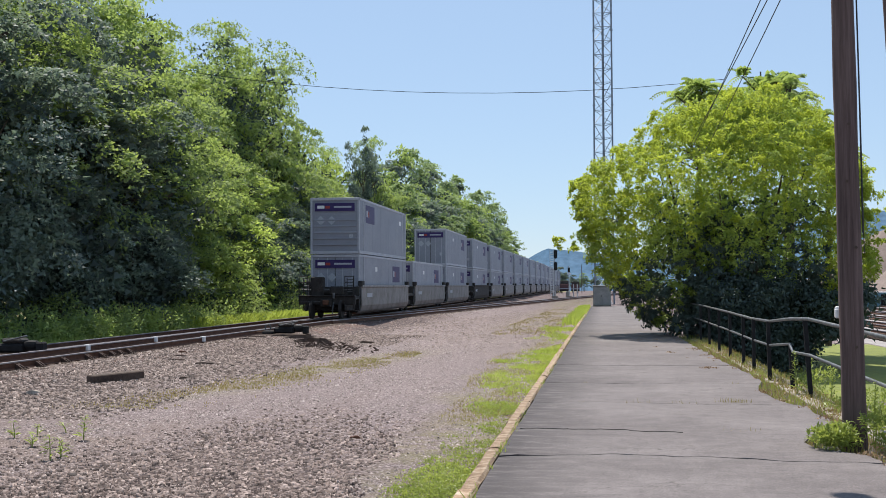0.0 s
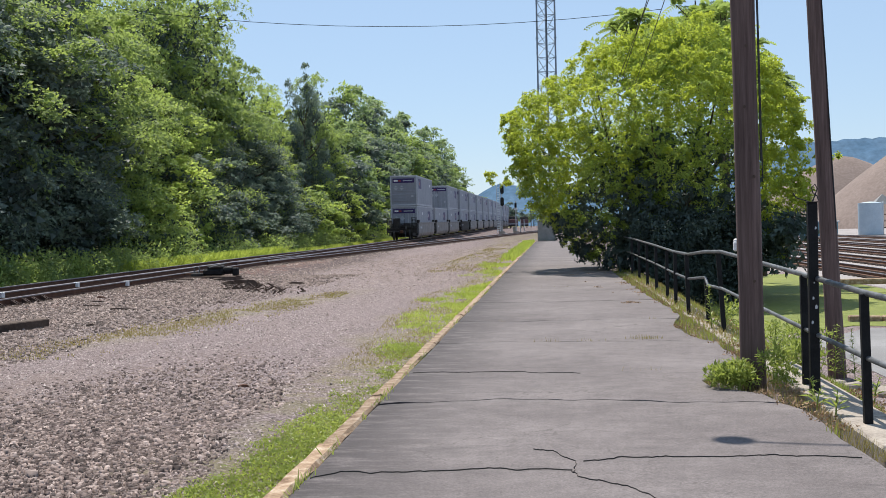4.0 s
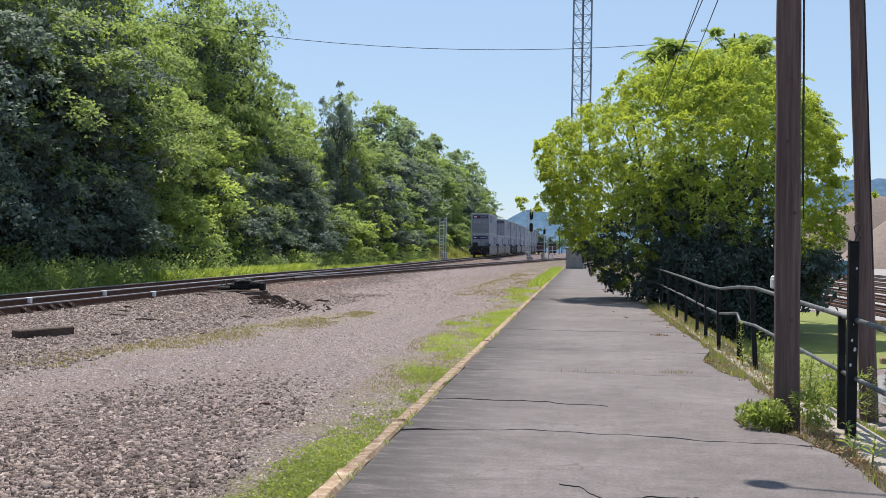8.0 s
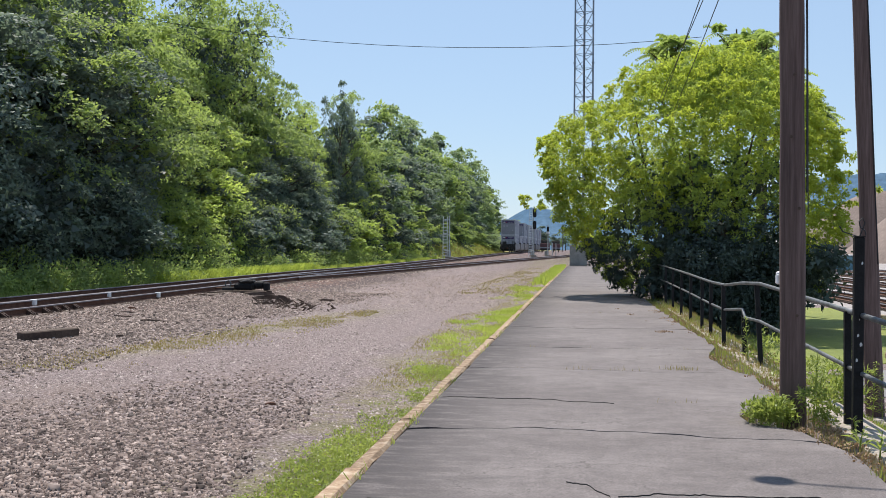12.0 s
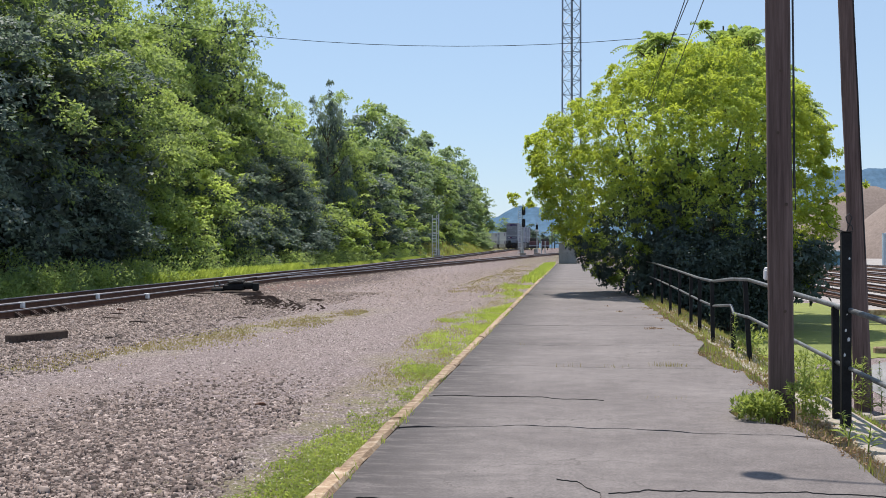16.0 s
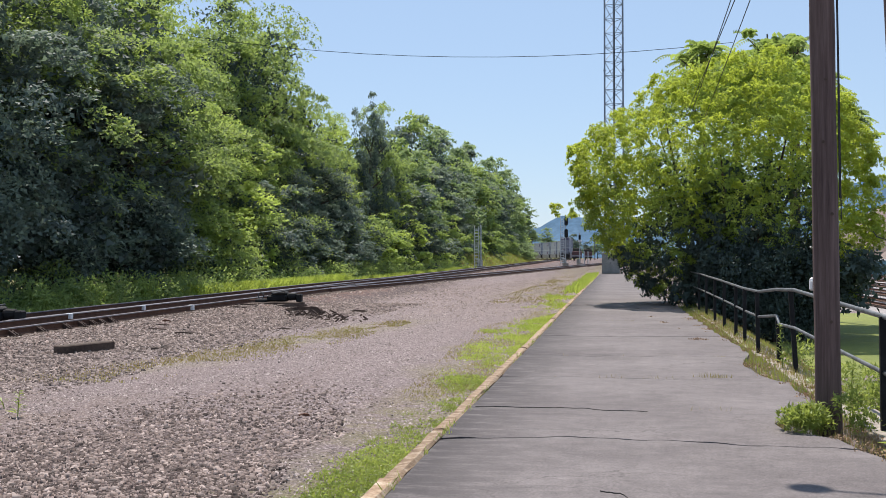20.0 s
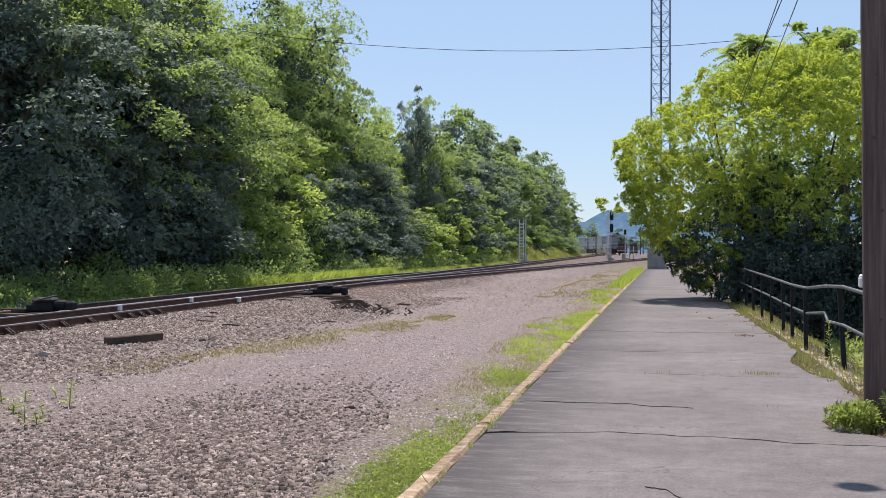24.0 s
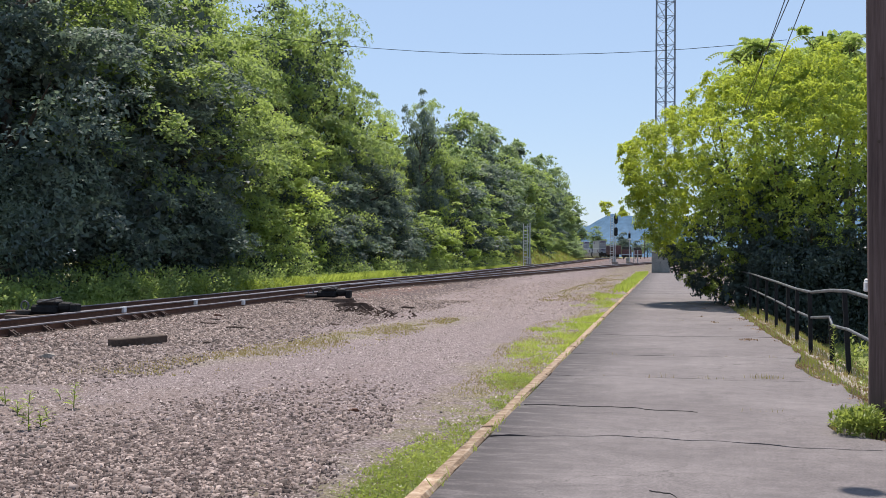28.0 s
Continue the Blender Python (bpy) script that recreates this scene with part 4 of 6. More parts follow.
# ---- signals, cabinet and parked rail vehicles ----
def ladder_signal(place, h, label, head=True, slim=False):
    t = thing("railway_signal", place, label, "railway signal", "railway signals")
    part("mast", MB().tube([(0, 0, 0), (0, 0, h)], 0.075, 10), M["galv"], t)
    part("footing", MB().box(-0.45, 0.45, -0.4, 0.4, -0.5, 0.25, 0.03), M["concrete"], t)
    for s in (() if slim else (-0.72, -0.24)):
        part("ladder_rail", MB().box(s - 0.04, s + 0.04, -0.05, 0.05, 0, h - 0.1), M["alu"], t)
    for k in range(0 if slim else int(h / 0.36) - 1):
        part("rung", MB().box(-0.72, -0.24, -0.035, 0.035, 0.3 + 0.36 * k, 0.39 + 0.36 * k), M["alu"], t)
    for z in (() if slim else (0.9, h * 0.55, h - 0.5)):
        part("bracket", MB().box(-0.6, 0.0, -0.04, 0.04, z, z + 0.08), M["alu"], t)
    part("case", MB().box(-0.5, 0.1, 0.3, 0.9, 0.0, 0.9, 0.03), M["cab"], t)
    if head:
        for z in ((h - 0.8, h - 2.6) if h > 6 else (h - 0.7,)):
            if slim:
                q = part("signal_head", MB().box(-0.17, 0.17, -0.26, 0.0, z - 0.30, z + 0.42, 0.06), M["black"], t, "small black signal head")
                part("visor", MB().tube([(0, -0.26, z + 0.12), (0, -0.42, z + 0.12)], 0.12, 12, False), M["black"], q)
                part("plate", MB().box(-0.28, 0.28, -0.12, -0.08, z - 0.62, z - 0.42), M["white"], t)
                continue
            ring = [(0.27 * math.cos(a) + 0.12, 0.27 * math.sin(a) + (0.38 if math.sin(a) > 0 else -0.38)) for a in [k * math.pi / 10 for k in range(20)]]
            mb = MB().add([(x, y, z + u) for y in (-0.28, -0.20) for x, u in ring], [tuple(range(20)), tuple(range(39, 19, -1))] + [(k, (k + 1) % 20, 20 + (k + 1) % 20, 20 + k) for k in range(20)])
            q = part("signal_head", mb, M["black"], t, "black oval back plate")
            part("housing", MB().box(0.0, 0.24, -0.2, 0.1, z - 0.5, z + 0.5, 0.04), M["black"], q)
            for dz in (-0.34, 0.0, 0.34):
                part("visor", MB().tube([(0.12, -0.28, z + dz + 0.02), (0.12, -0.46, z + dz + 0.02)], 0.13, 12, False), M["black"], q)
                part("lens", MB().tube([(0.12, -0.285, z + dz), (0.12, -0.30, z + dz)], 0.10, 10), M["glass"], q)
    return t


ladder_signal((-15.25, 128, 0.42), 4.9, "aluminium trackside signal with a caged ladder", head=False)
ladder_signal((-7.5, 170, 0.5), 7.3, "signal mast with two round black heads and a ladder")
ladder_signal((-5.45, 172, 0.5), 4.8, "shorter signal mast with a small black head", slim=True)
for x in (-4.75, -4.2):
    post = part("marker_post", MB().tube([(0, 0, -0.3), (0, 0, 2.0)], 0.07, 8), M["galv"])
    post.matrix_world = pose(x, 171, 0.5)
    tagged(post, "short pale metal marker post beside the track", "post", "marker posts")

cab = thing("signal_cabinet", (-0.42, 110.0, -0.02), "weathered grey steel trackside equipment cabinet at the platform's end", "cabinet")
part("body", MB().box(-0.95, 0.75, -0.8, 0.8, 0.1, 1.95, 0.03), M["cab"], cab)
part("roof", MB().box(-1.02, 0.82, -0.87, 0.87, 1.95, 2.05, 0.03), M["cab"], cab)
part("plinth", MB().box(-0.98, 0.78, -0.83, 0.83, -0.2, 0.1, 0.02), M["concrete"], cab)
for s in (-0.9, -0.08):
    part("door", MB().box(s, s + 0.78, -0.815, -0.8, 0.2, 1.85, 0.005), M["cab"], cab)
part("handle", MB().box(-0.16, -0.13, -0.84, -0.815, 0.95, 1.15), M["black"], cab)


def rail_truck(place, label):
    t = thing("parked_rail_vehicle", place, label, "rail vehicle")
    part("body", MB().box(-1.2, 1.2, -3.0, 3.0, 1.0, 2.5, 0.1), M["brown"], t)
    part("cab", MB().box(-1.1, 1.1, -2.4, -0.4, 2.5, 3.3, 0.1), M["under"], t)
    part("window", MB().box(-0.9, 0.9, -2.43, -2.4, 2.6, 3.1), M["glass"], t)
    part("frame", MB().box(-1.2, 1.2, -3.4, 3.4, 0.6, 1.0, 0.03), M["under"], t)
    part("bumper", MB().box(-1.3, 1.3, -3.06, -3.0, 1.15, 1.4), M["boxrib"], t)
    for y in (-2.1, 2.1):
        for s in (-0.75, 0.75):
            part("wheel", MB().tube([(s - 0.06, y, 0.42), (s + 0.06, y, 0.42)], 0.42, 16), M["under"], t)
    return t


rail_truck((-10.2, 300, 0.72), "dark red maintenance vehicle parked on the siding")
rail_truck((-8.2, 335, 0.7), "dark rail vehicle parked behind another")
boxcar = thing("boxcar", (-20.0, 434, 1.05), "brown freight boxcar standing beyond the curve", "boxcar", turn=105)
part("body", MB().box(-8, 8, -1.5, 1.5, 1.1, 4.3, 0.08), M["brown"], boxcar)
part("roof", MB().box(-8.1, 8.1, -1.6, 1.6, 4.3, 4.45, 0.05), M["brown"], boxcar)
part("door", MB().box(-1.6, 1.6, -1.58, -1.5, 1.2, 4.1), M["brown"], boxcar)
for x in (-5.5, 5.5):
    part("bogie", MB().box(x - 1.2, x + 1.2, -1.0, 1.0, 0.0, 1.1, 0.1), M["under"], boxcar)

# ---- beside the track: switch machines, loose timber, joints ----
def switch_machine(place, turn, label):
    t = thing("switch_machine", place, label, "switch machine", "switch machines", turn=turn)
    part("housing", MB().box(-0.42, 0.18, -0.22, 0.22, 0.05, 0.25, 0.05), M["black"], t)
    part("lid", MB().box(-0.30, 0.16, -0.19, 0.19, 0.25, 0.36, 0.04), M["under"], t)
    part("motor", MB().tube([(0.18, 0, 0.19), (0.25, 0, 0.2), (0.42, 0, 0.2), (0.5, 0, 0.18)], [0.10, 0.12, 0.11, 0.05], 12), M["black"], t)
    part("lever", MB().tube([(-0.2, -0.26, 0.3), (0.35, -0.28, 0.42)], 0.02, 6), M["pipe"], t)
    part("ring", MB().tube([(-0.66 + 0.09 * math.cos(a * 0.7), 0.0, 0.22 + 0.10 * math.sin(a * 0.7)) for a in range(10)], 0.02, 6), M["pipe"], t)
    part("base_tie", MB().box(-0.9, 0.6, -0.4, -0.18, -0.14, 0.03, 0.015), M["tie"], t)
    part("base_tie", MB().box(-0.9, 0.6, 0.18, 0.4, -0.14, 0.03, 0.015), M["tie"], t)
    part("throw_rod", MB().tube([(-0.42, 0, 0.1), (-1.1, 0.0, 0.1)], 0.025, 6), M["rust"], t)
    part("cover_plate", MB().box(-0.80, -0.44, -0.16, 0.16, 0.03, 0.13, 0.02), M["under"], t)
    part("terminal_box", MB().box(0.46, 0.62, -0.14, 0.10, 0.04, 0.28, 0.03), M["black"], t)
    t.scale = (1.22, 1.22, 1.22)
    return t


switch_machine((-12.15, 40.2, -0.05), 0, "black powered switch machine on dark timbers beside the track")
switch_machine((-15.75, 27.0, -0.06), 0, "black switch machine between the tracks")
rd = random.Random(21)
def splinter(ln, w, h, rr):
    """A split length of timber: crooked, tapering, with torn ends."""
    mb, n = MB(), 5
    for q in range(n + 1):
        f = q / n - 0.5
        k = 1.0 - 0.45 * abs(2 * f) ** 4
        for a, b in ((-1, 0), (1, 0), (0.8, 1), (-0.8, 1)):
            mb.v.append((f * ln + rr.uniform(-0.012, 0.012), a * w * k * rr.uniform(0.75, 1.2), b * h * k * rr.uniform(0.8, 1.15)))
    for q in range(n):
        for i in range(4):
            mb.f.append((q * 4 + i, q * 4 + (i + 1) % 4, (q + 1) * 4 + (i + 1) % 4, (q + 1) * 4 + i))
    mb.f += [(3, 2, 1, 0), (n * 4, n * 4 + 1, n * 4 + 2, n * 4 + 3)]
    return mb


STICKS = [(-11.6, 27.0, 0.8, 0.025, 0.04, -8), (-11.9, 28.2, 0.5, 0.03, 0.04, 15), (-10.1, 25.7, 0.6, 0.035, 0.05, -14), (-9.0, 21.2, 0.16, 0.05, 0.06, 10), (-8.35, 27.7, 0.3, 0.04, 0.05, 10), (-13.1, 38.6, 0.9, 0.04, 0.05, 4), (-12.7, 37.0, 0.6, 0.04, 0.04, -12), (-8.42, 36.7, 0.45, 0.05, 0.08, -4)]
for _ in range(95):
    q = rd.random() ** 1.3
    STICKS.append((-10.3 + 2.9 * q + rd.gauss(0, 0.30), 35.6 - 4.0 * q + rd.gauss(0, 0.6), rd.uniform(0.08, 0.32), rd.uniform(0.010, 0.028), rd.uniform(0.02, 0.05), rd.uniform(-85, 85)))
for k, (x, y, ln, w, h, a) in enumerate(STICKS):
    ob = part("timber_splinter", splinter(ln * 1.15, w * 0.8, h, rd), M["tie"])
    steep = rd.uniform(-42, 42) if k > 7 else rd.uniform(-4, 4)
    ob.matrix_world = pose(x, y, land(x, y) - 0.01 + 0.5 * ln * abs(math.sin(math.radians(steep))), rd.uniform(-8, 8), steep, a)
    tagged(ob, "dark splintered length of old tie on the ballast", "timber", "timber debris")
for x, y, ln, w, h, a, lift in ((-11.65, 39.45, 1.3, 0.20, 0.12, 6, 0), (-10.45, 36.8, 2.0, 0.20, 0.13, -42, 0.05), (-9.72, 35.9, 0.62, 0.22, 0.20, -36, 0.02)):
    ob = part("broken_tie", splinter(ln, w * 0.5, h, rd), M["tie"])
    ob.matrix_world = pose(x, y, land(x, y) + lift, 0, -3, a)
    tagged(ob, "dark broken end of an old tie beside the switch machine", "timber", "timber debris")
tim = part("loose_tie", MB().box(-0.64, 0.64, -0.115, 0.115, 0, 0.22, 0.018), M["tie"])
tim.matrix_world = pose(-10.16, 20.55, -0.25, 2, -1, 64.5)
tagged(tim, "dark square-cut timber tie lying on the gravel", "timber")
for (x, y), s, mt in (((-10.43, 17.73), 0.10, "concrete"), ((-3.52, 12.5), 0.05, "rust"), ((-12.2, 29.5), 0.10, "rust")):
    ob = part("rubble_piece", splinter(s * 2.4, s * 0.6, s * 0.7, rd), M[mt])
    ob.matrix_world = pose(x, y, land(x, y), 3, 2, 25)
    tagged(ob, "broken lump of debris lying on the gravel", "debris")
for rx, ry, dr in ((-13.42, 34.5, 0.0), (-14.93, 34.2, 0.0), (-14.93, 29.3, 0.0)):
    ob = part("joint_clamp", MB().box(-0.075, 0.075, -0.07, 0.07, -0.155, 0.012, 0.012), M["white"])
    ob.matrix_world = pose(rx, ry, rail_z(ry) - dr)
    tagged(ob, "white-painted clamp on a rail joint", "rail clamp", "rail clamps")
for y in (21.3, 22.6, 23.5, 24.75, 26.0, 26.8, 27.4, 27.9, 28.5):
    mb = MB().box(0.03, 0.27, -0.11, 0.11, -0.178, -0.155, 0.006).box(0.03, 0.10, -0.085, 0.085, -0.156, -0.07, 0.012)
    for q in (-0.06, 0.06):
        mb.add([(0.035, q - 0.022, -0.16), (0.035, q - 0.022, -0.045), (0.22, q - 0.022, -0.16), (0.035, q + 0.022, -0.16), (0.035, q + 0.022, -0.045), (0.22, q + 0.022, -0.16)], [(0, 1, 2), (5, 4, 3), (0, 3, 4, 1), (1, 4, 5, 2), (2, 5, 3, 0)])
    mb.tube([(0.23, 0.06, -0.165), (0.23, 0.06, -0.12)], 0.022, 6).tube([(0.23, -0.06, -0.165), (0.23, -0.06, -0.12)], 0.022, 6)
    ob = part("rail_brace", mb, M["brace"])
    ob.matrix_world = pose(-13.42, y, rail_z(y))
    tagged(ob, "rusty iron brace bolted against the rail", "rail brace", "rail braces")


# ---- beyond: yard buildings, heap, tank, hills ----
def dome_heap(name, place, rx, ry, h, label, cat):
    mb, n, m = MB(), 40, 14
    rr = random.Random(3)
    for j in range(m + 1):
        q = j / m
        for i in range(n):
            a = 2 * math.pi * i / n
            k = (1 - q) ** 0.9
            mb.v.append((rx * k * math.cos(a), ry * k * math.sin(a), h * (1 - (1 - q) ** 1.35) + (rr.uniform(-0.2, 0.2) if 0 < j < m else 0)))
    for j in range(m):
        for i in range(n):
            mb.f.append((j * n + i, j * n + (i + 1) % n, (j + 1) * n + (i + 1) % n, (j + 1) * n + i))
    ob = part(name, mb, M["pile"], smooth=True)
    ob.location = place
    return tagged(ob, label, cat)


dome_heap("stockpile", (108, 300, RZ), 44, 40, 28.5, "huge brown conical stockpile of loose material", "stockpile")
dome_heap("stockpile", (92, 370, RZ), 34, 30, 22.3, "second pale brown stockpile farther off", "stockpile")
tank = thing("storage_tank", (46.5, 171, RZ), "upright pale blue cylindrical storage tank", "tank")
part("shell", MB().tube([(0, 0, 0), (0, 0, 4.75)], 1.72, 32), M["tank"], tank, smooth=True)
part("roof", MB().tube([(0, 0, 4.75), (0, 0, 4.95)], [1.76, 0.3], 32), M["tank"], tank, smooth=True)
part("plinth", MB().tube([(0, 0, -0.2), (0, 0, 0.12)], 2.0, 32), M["concrete"], tank)
part("ladder", MB().box(1.66, 1.8, -0.5, 0.0, 0, 5.0), M["galv"], tank)
shed = thing("teal_shed", (39.2, 176, RZ), "low teal shed with a pale flat roof", "shed")
part("wall", MB().box(-3.4, 3.4, -2, 2, 0, 2.1, 0.03), M["teal"], shed)
part("roof", MB().box(-3.6, 3.6, -2.2, 2.2, 2.1, 2.3, 0.03), M["white"], shed)
part("door", MB().box(1.2, 2.2, -2.04, -2.0, 0, 1.9), M["black"], shed)
mill = thing("conveyor_frame", (50.2, 178, RZ), "open steel frame with rusty machinery beside the tank", "machinery")
for x in (-0.9, 0.9):
    for y in (-0.9, 0.9):
        part("post", MB().box(x - 0.08, x + 0.08, y - 0.08, y + 0.08, 0, 3.9), M["rust"], mill)
for z in (1.0, 2.0, 3.0):
    part("deck", MB().box(-1.0, 1.0, -1.0, 1.0, z, z + 0.12), M["rust"], mill)
part("hood", MB().add([(-1.6, -1.2, 4.6), (1.6, -1.2, 4.6), (1.6, 1.2, 4.6), (-1.6, 1.2, 4.6), (0, 0, 6.2)], [(0, 1, 2, 3), (0, 1, 4), (1, 2, 4), (2, 3, 4), (3, 0, 4)]), M["cab"], mill)
hall = thing("long_shed", (30, 262, RZ), "long pale metal-sided yard building", "building")
part("wall", MB().box(-8, 14, -5, 5, 0, 4.2, 0.03), M["wall"], hall)
part("roof", MB().add([(-8.4, -5.4, 4.2), (14.4, -5.4, 4.2), (14.4, 5.4, 4.2), (-8.4, 5.4, 4.2), (-8.4, 0, 6.0), (14.4, 0, 6.0)], [(0, 1, 5, 4), (3, 4, 5, 2), (0, 4, 3), (1, 2, 5), (0, 3, 2, 1)]), M["cab"], hall)
for k in range(4):
    part("window", MB().box(-6 + 5 * k, -4.2 + 5 * k, -5.04, -5.0, 1.2, 2.6), M["glass"], hall)
for k, (x, y, z, s) in enumerate(((11.0, 41.0, 0, 1.9), (8.6, 29.8, 0, 1.2))):
    t = thing("timber_bench" if k == 0 else "stone_edging", (x, y, RZ), ("low weathered timber bar on stub legs" if k == 0 else "row of pale stones edging the lawn"), ("bench" if k == 0 else "edging"))
    if k == 0:
        part("bar", MB().box(-1.3, 1.5, -0.14, 0.14, 0.32, 0.52, 0.02), M["kerb"], t)
        for q in (-1.0, 1.2):
            part("leg", MB().box(q - 0.09, q + 0.09, -0.1, 0.1, -0.05, 0.32), M["tie"], t)
    else:
        for q in range(9):
            part("stone", MB().box(-0.2, 0.2, -0.13, 0.13, -0.03, 0.14 + 0.05 * rd.random(), 0.03, pose(-0.8 + 0.42 * q, rd.uniform(-0.1, 0.1), 0, 0, 0, rd.uniform(-20, 20))), M["kerb"], t)


def ridge(name, y, pts, label):
    """A wooded hill: a long mound whose crest follows (x, height)."""
    mb = MB()
    rr = random.Random(name)
    fine = []
    for (x0, h0), (x1, h1) in zip(pts, pts[1:]):
        n = max(2, int((x1 - x0) / 9))
        for k in range(n):
            q = k / n
            fine.append((x0 + (x1 - x0) * q, h0 + (h1 - h0) * (q * q * (3 - 2 * q)) + rr.uniform(-1.0, 2.2)))
    for x, h in fine:
        mb.v += [(x, y - h * 1.5 - 30, 0.5), (x, y - h * 0.6, h * 0.62), (x, y, h), (x, y + h, h * 0.4), (x, y + 2 * h + 60, -1)]
    for k in range(len(fine) - 1):
        for i in range(4):
            mb.f.append((k * 5 + i, k * 5 + i + 1, (k + 1) * 5 + i + 1, (k + 1) * 5 + i))
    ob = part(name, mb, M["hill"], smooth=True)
    return tagged(ob, label, "hill", kind="structure")


ridge("backdrop_hill", 1500, [(-700, 10), (-330, 16), (-190, 16), (-130, 30), (-100, 42), (-78, 54), (-62, 56), (-27, 51), (0, 46), (60, 42), (160, 58), (260, 90), (330, 100), (420, 102), (520, 106), (700, 112), (1000, 120), (1500, 90)], "distant wooded hills, haze painted in as blue")


# ---- trees ----
def limbs(mb, rng, h, r, spread, fork=0.35, n=7):
    mb.tube([(0, 0, -0.3), (0.05, 0.03, h * 0.25), (-0.08, 0.05, h * 0.55), (0.06, -0.04, h * 0.85)], [r * 1.25, r * 0.9, r * 0.55, r * 0.15], 9)
    for k in range(n):
        a, z = rng.uniform(0, 6.28), h * rng.uniform(fork, 0.75)
        d = spread * rng.uniform(0.55, 0.95)
        e = Vector((math.cos(a) * d, math.sin(a) * d, z + d * rng.uniform(0.3, 0.9)))
        s = Vector((0, 0, z))
        m = s.lerp(e, 0.5) + Vector((0, 0, -0.08 * d))
        mb.tube([s, m, e], [r * 0.45, r * 0.28, r * 0.06], 6)


def tree_kind(name, label, seed, h, rx, n_lobes, discs, leaves, size, mat, r0, r1, low=0.05, inner=0.2, flat=0.25, slim=0.85, lie=0.8, core=26, droop=0.12, fan0=0.26, fan1=0.46):
    """One kind of tree: trunk and limbs, sprays of leaves round its lobes, and dark leaves deep inside that paint the
    gaps' shade.
    """
    rng = np.random.default_rng(seed)
    t = thing(name, (0, -400, 0), label, "tree", "woodland trees")
    mb = MB()
    limbs(mb, rng, h * 0.95, 0.018 * h, rx * 0.9)
    part("trunk", mb, M["bark"], t, smooth=True)
    cz, rz = h * (low + 1) / 2, h * (1 - low) / 2
    lob = crown_lobes(rng, rx, rx, rz, cz, n_lobes, r0, r1, inner, flat)
    part("crown", foliage("crown", lob, discs, leaves, size, M[mat], seed, slim, 3, lie, fan0, fan1, droop, 0.32, 1.0, 0.88), None, t)
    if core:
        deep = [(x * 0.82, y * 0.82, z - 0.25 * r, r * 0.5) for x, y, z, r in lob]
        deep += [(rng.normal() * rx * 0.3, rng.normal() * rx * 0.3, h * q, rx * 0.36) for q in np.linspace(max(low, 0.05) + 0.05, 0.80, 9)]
        part("inner_foliage", leaf_cloud("inner_foliage", deep, int(1.7 * core) * len(deep), 0.25, M["leafshade"], seed + 200, 0.2, 0.8, 0.8, 0.3, 0.8, 3, 0.5), None, t)
    return t


WOOD = "tall leafy tree at the edge of the wood"
near_kinds = [
    tree_kind("broadleaf_tree", WOOD, 11, 15.0, 4.2, 50, 11, 44, 0.16, "leafwood", 0.8, 1.8, 0.0, 0.15),
    tree_kind("broadleaf_tree", "tree hung with light green vines", 12, 15.0, 3.8, 44, 12, 44, 0.16, "leafvine", 0.8, 1.7, 0.0, 0.15, lie=0.9),
    tree_kind("broadleaf_tree", "dense dark green tree hung with vines", 13, 15.0, 4.4, 52, 10, 44, 0.16, "leafdark", 0.9, 1.9, -0.02, 0.15, core=34),
    tree_kind("broadleaf_tree", "tall tree with an airy grey-green crown", 18, 15.0, 3.6, 40, 9, 50, 0.15, "leafwood", 0.5, 1.3, 0.10, 0.25, slim=0.6, core=0, droop=0.3),
    tree_kind("broadleaf_tree", "dark tree at the edge of the wood", 19, 15.0, 4.2, 46, 11, 44, 0.165, "leafdark", 0.8, 1.9, 0.0, 0.2, core=34, droop=0.2),
    tree_kind("broadleaf_tree", "full-leaved green tree in the wood", 20, 15.0, 4.4, 48, 11, 44, 0.16, "leafwood", 0.9, 2.0, 0.0, 0.15, droop=0.2),
]
far_kinds = [
    tree_kind("broadleaf_tree", WOOD, 14, 15.0, 4.2, 50, 8, 26, 0.32, "leaffar", 0.8, 1.8, 0.0, 0.15, core=16),
    tree_kind("broadleaf_tree", "dark vine-covered tree in the wood", 15, 15.0, 4.0, 50, 8, 26, 0.32, "leafwood", 0.8, 1.8, 0.0, 0.15, core=16),
    tree_kind("broadleaf_tree", "light green tree at the wood's edge", 16, 15.0, 4.2, 50, 8, 26, 0.32, "leafvine", 0.8, 1.8, 0.0, 0.15, core=16),
    tree_kind("broadleaf_tree", "dark leafy tree in the wood", 24, 15.0, 4.0, 50, 8, 26, 0.32, "leafdark", 0.8, 1.8, 0.0, 0.15, core=16),
]
shade_kinds = [tree_kind("broadleaf_tree", "dense dark tree within the wood", 17, 15.0, 4.3, 50, 8, 24, 0.28, "leafdark", 0.9, 1.8, -0.05, core=30)]
rw = random.Random(77)


bush_kinds = [
    tree_kind("young_tree", "low leafy young tree at the wood's edge", 21, 6.4, 2.5, 34, 8, 32, 0.17, "leafwood", 0.5, 1.1, -0.02, core=14),
    tree_kind("young_tree", "low bright green young tree at the wood's edge", 22, 6.4, 2.5, 34, 8, 32, 0.17, "leafvine", 0.5, 1.1, -0.02, core=14),
    tree_kind("young_tree", "low dark shrubby tree at the wood's edge", 23, 6.4, 2.5, 34, 8, 32, 0.17, "leafdark", 0.5, 1.1, -0.02, core=14),
]


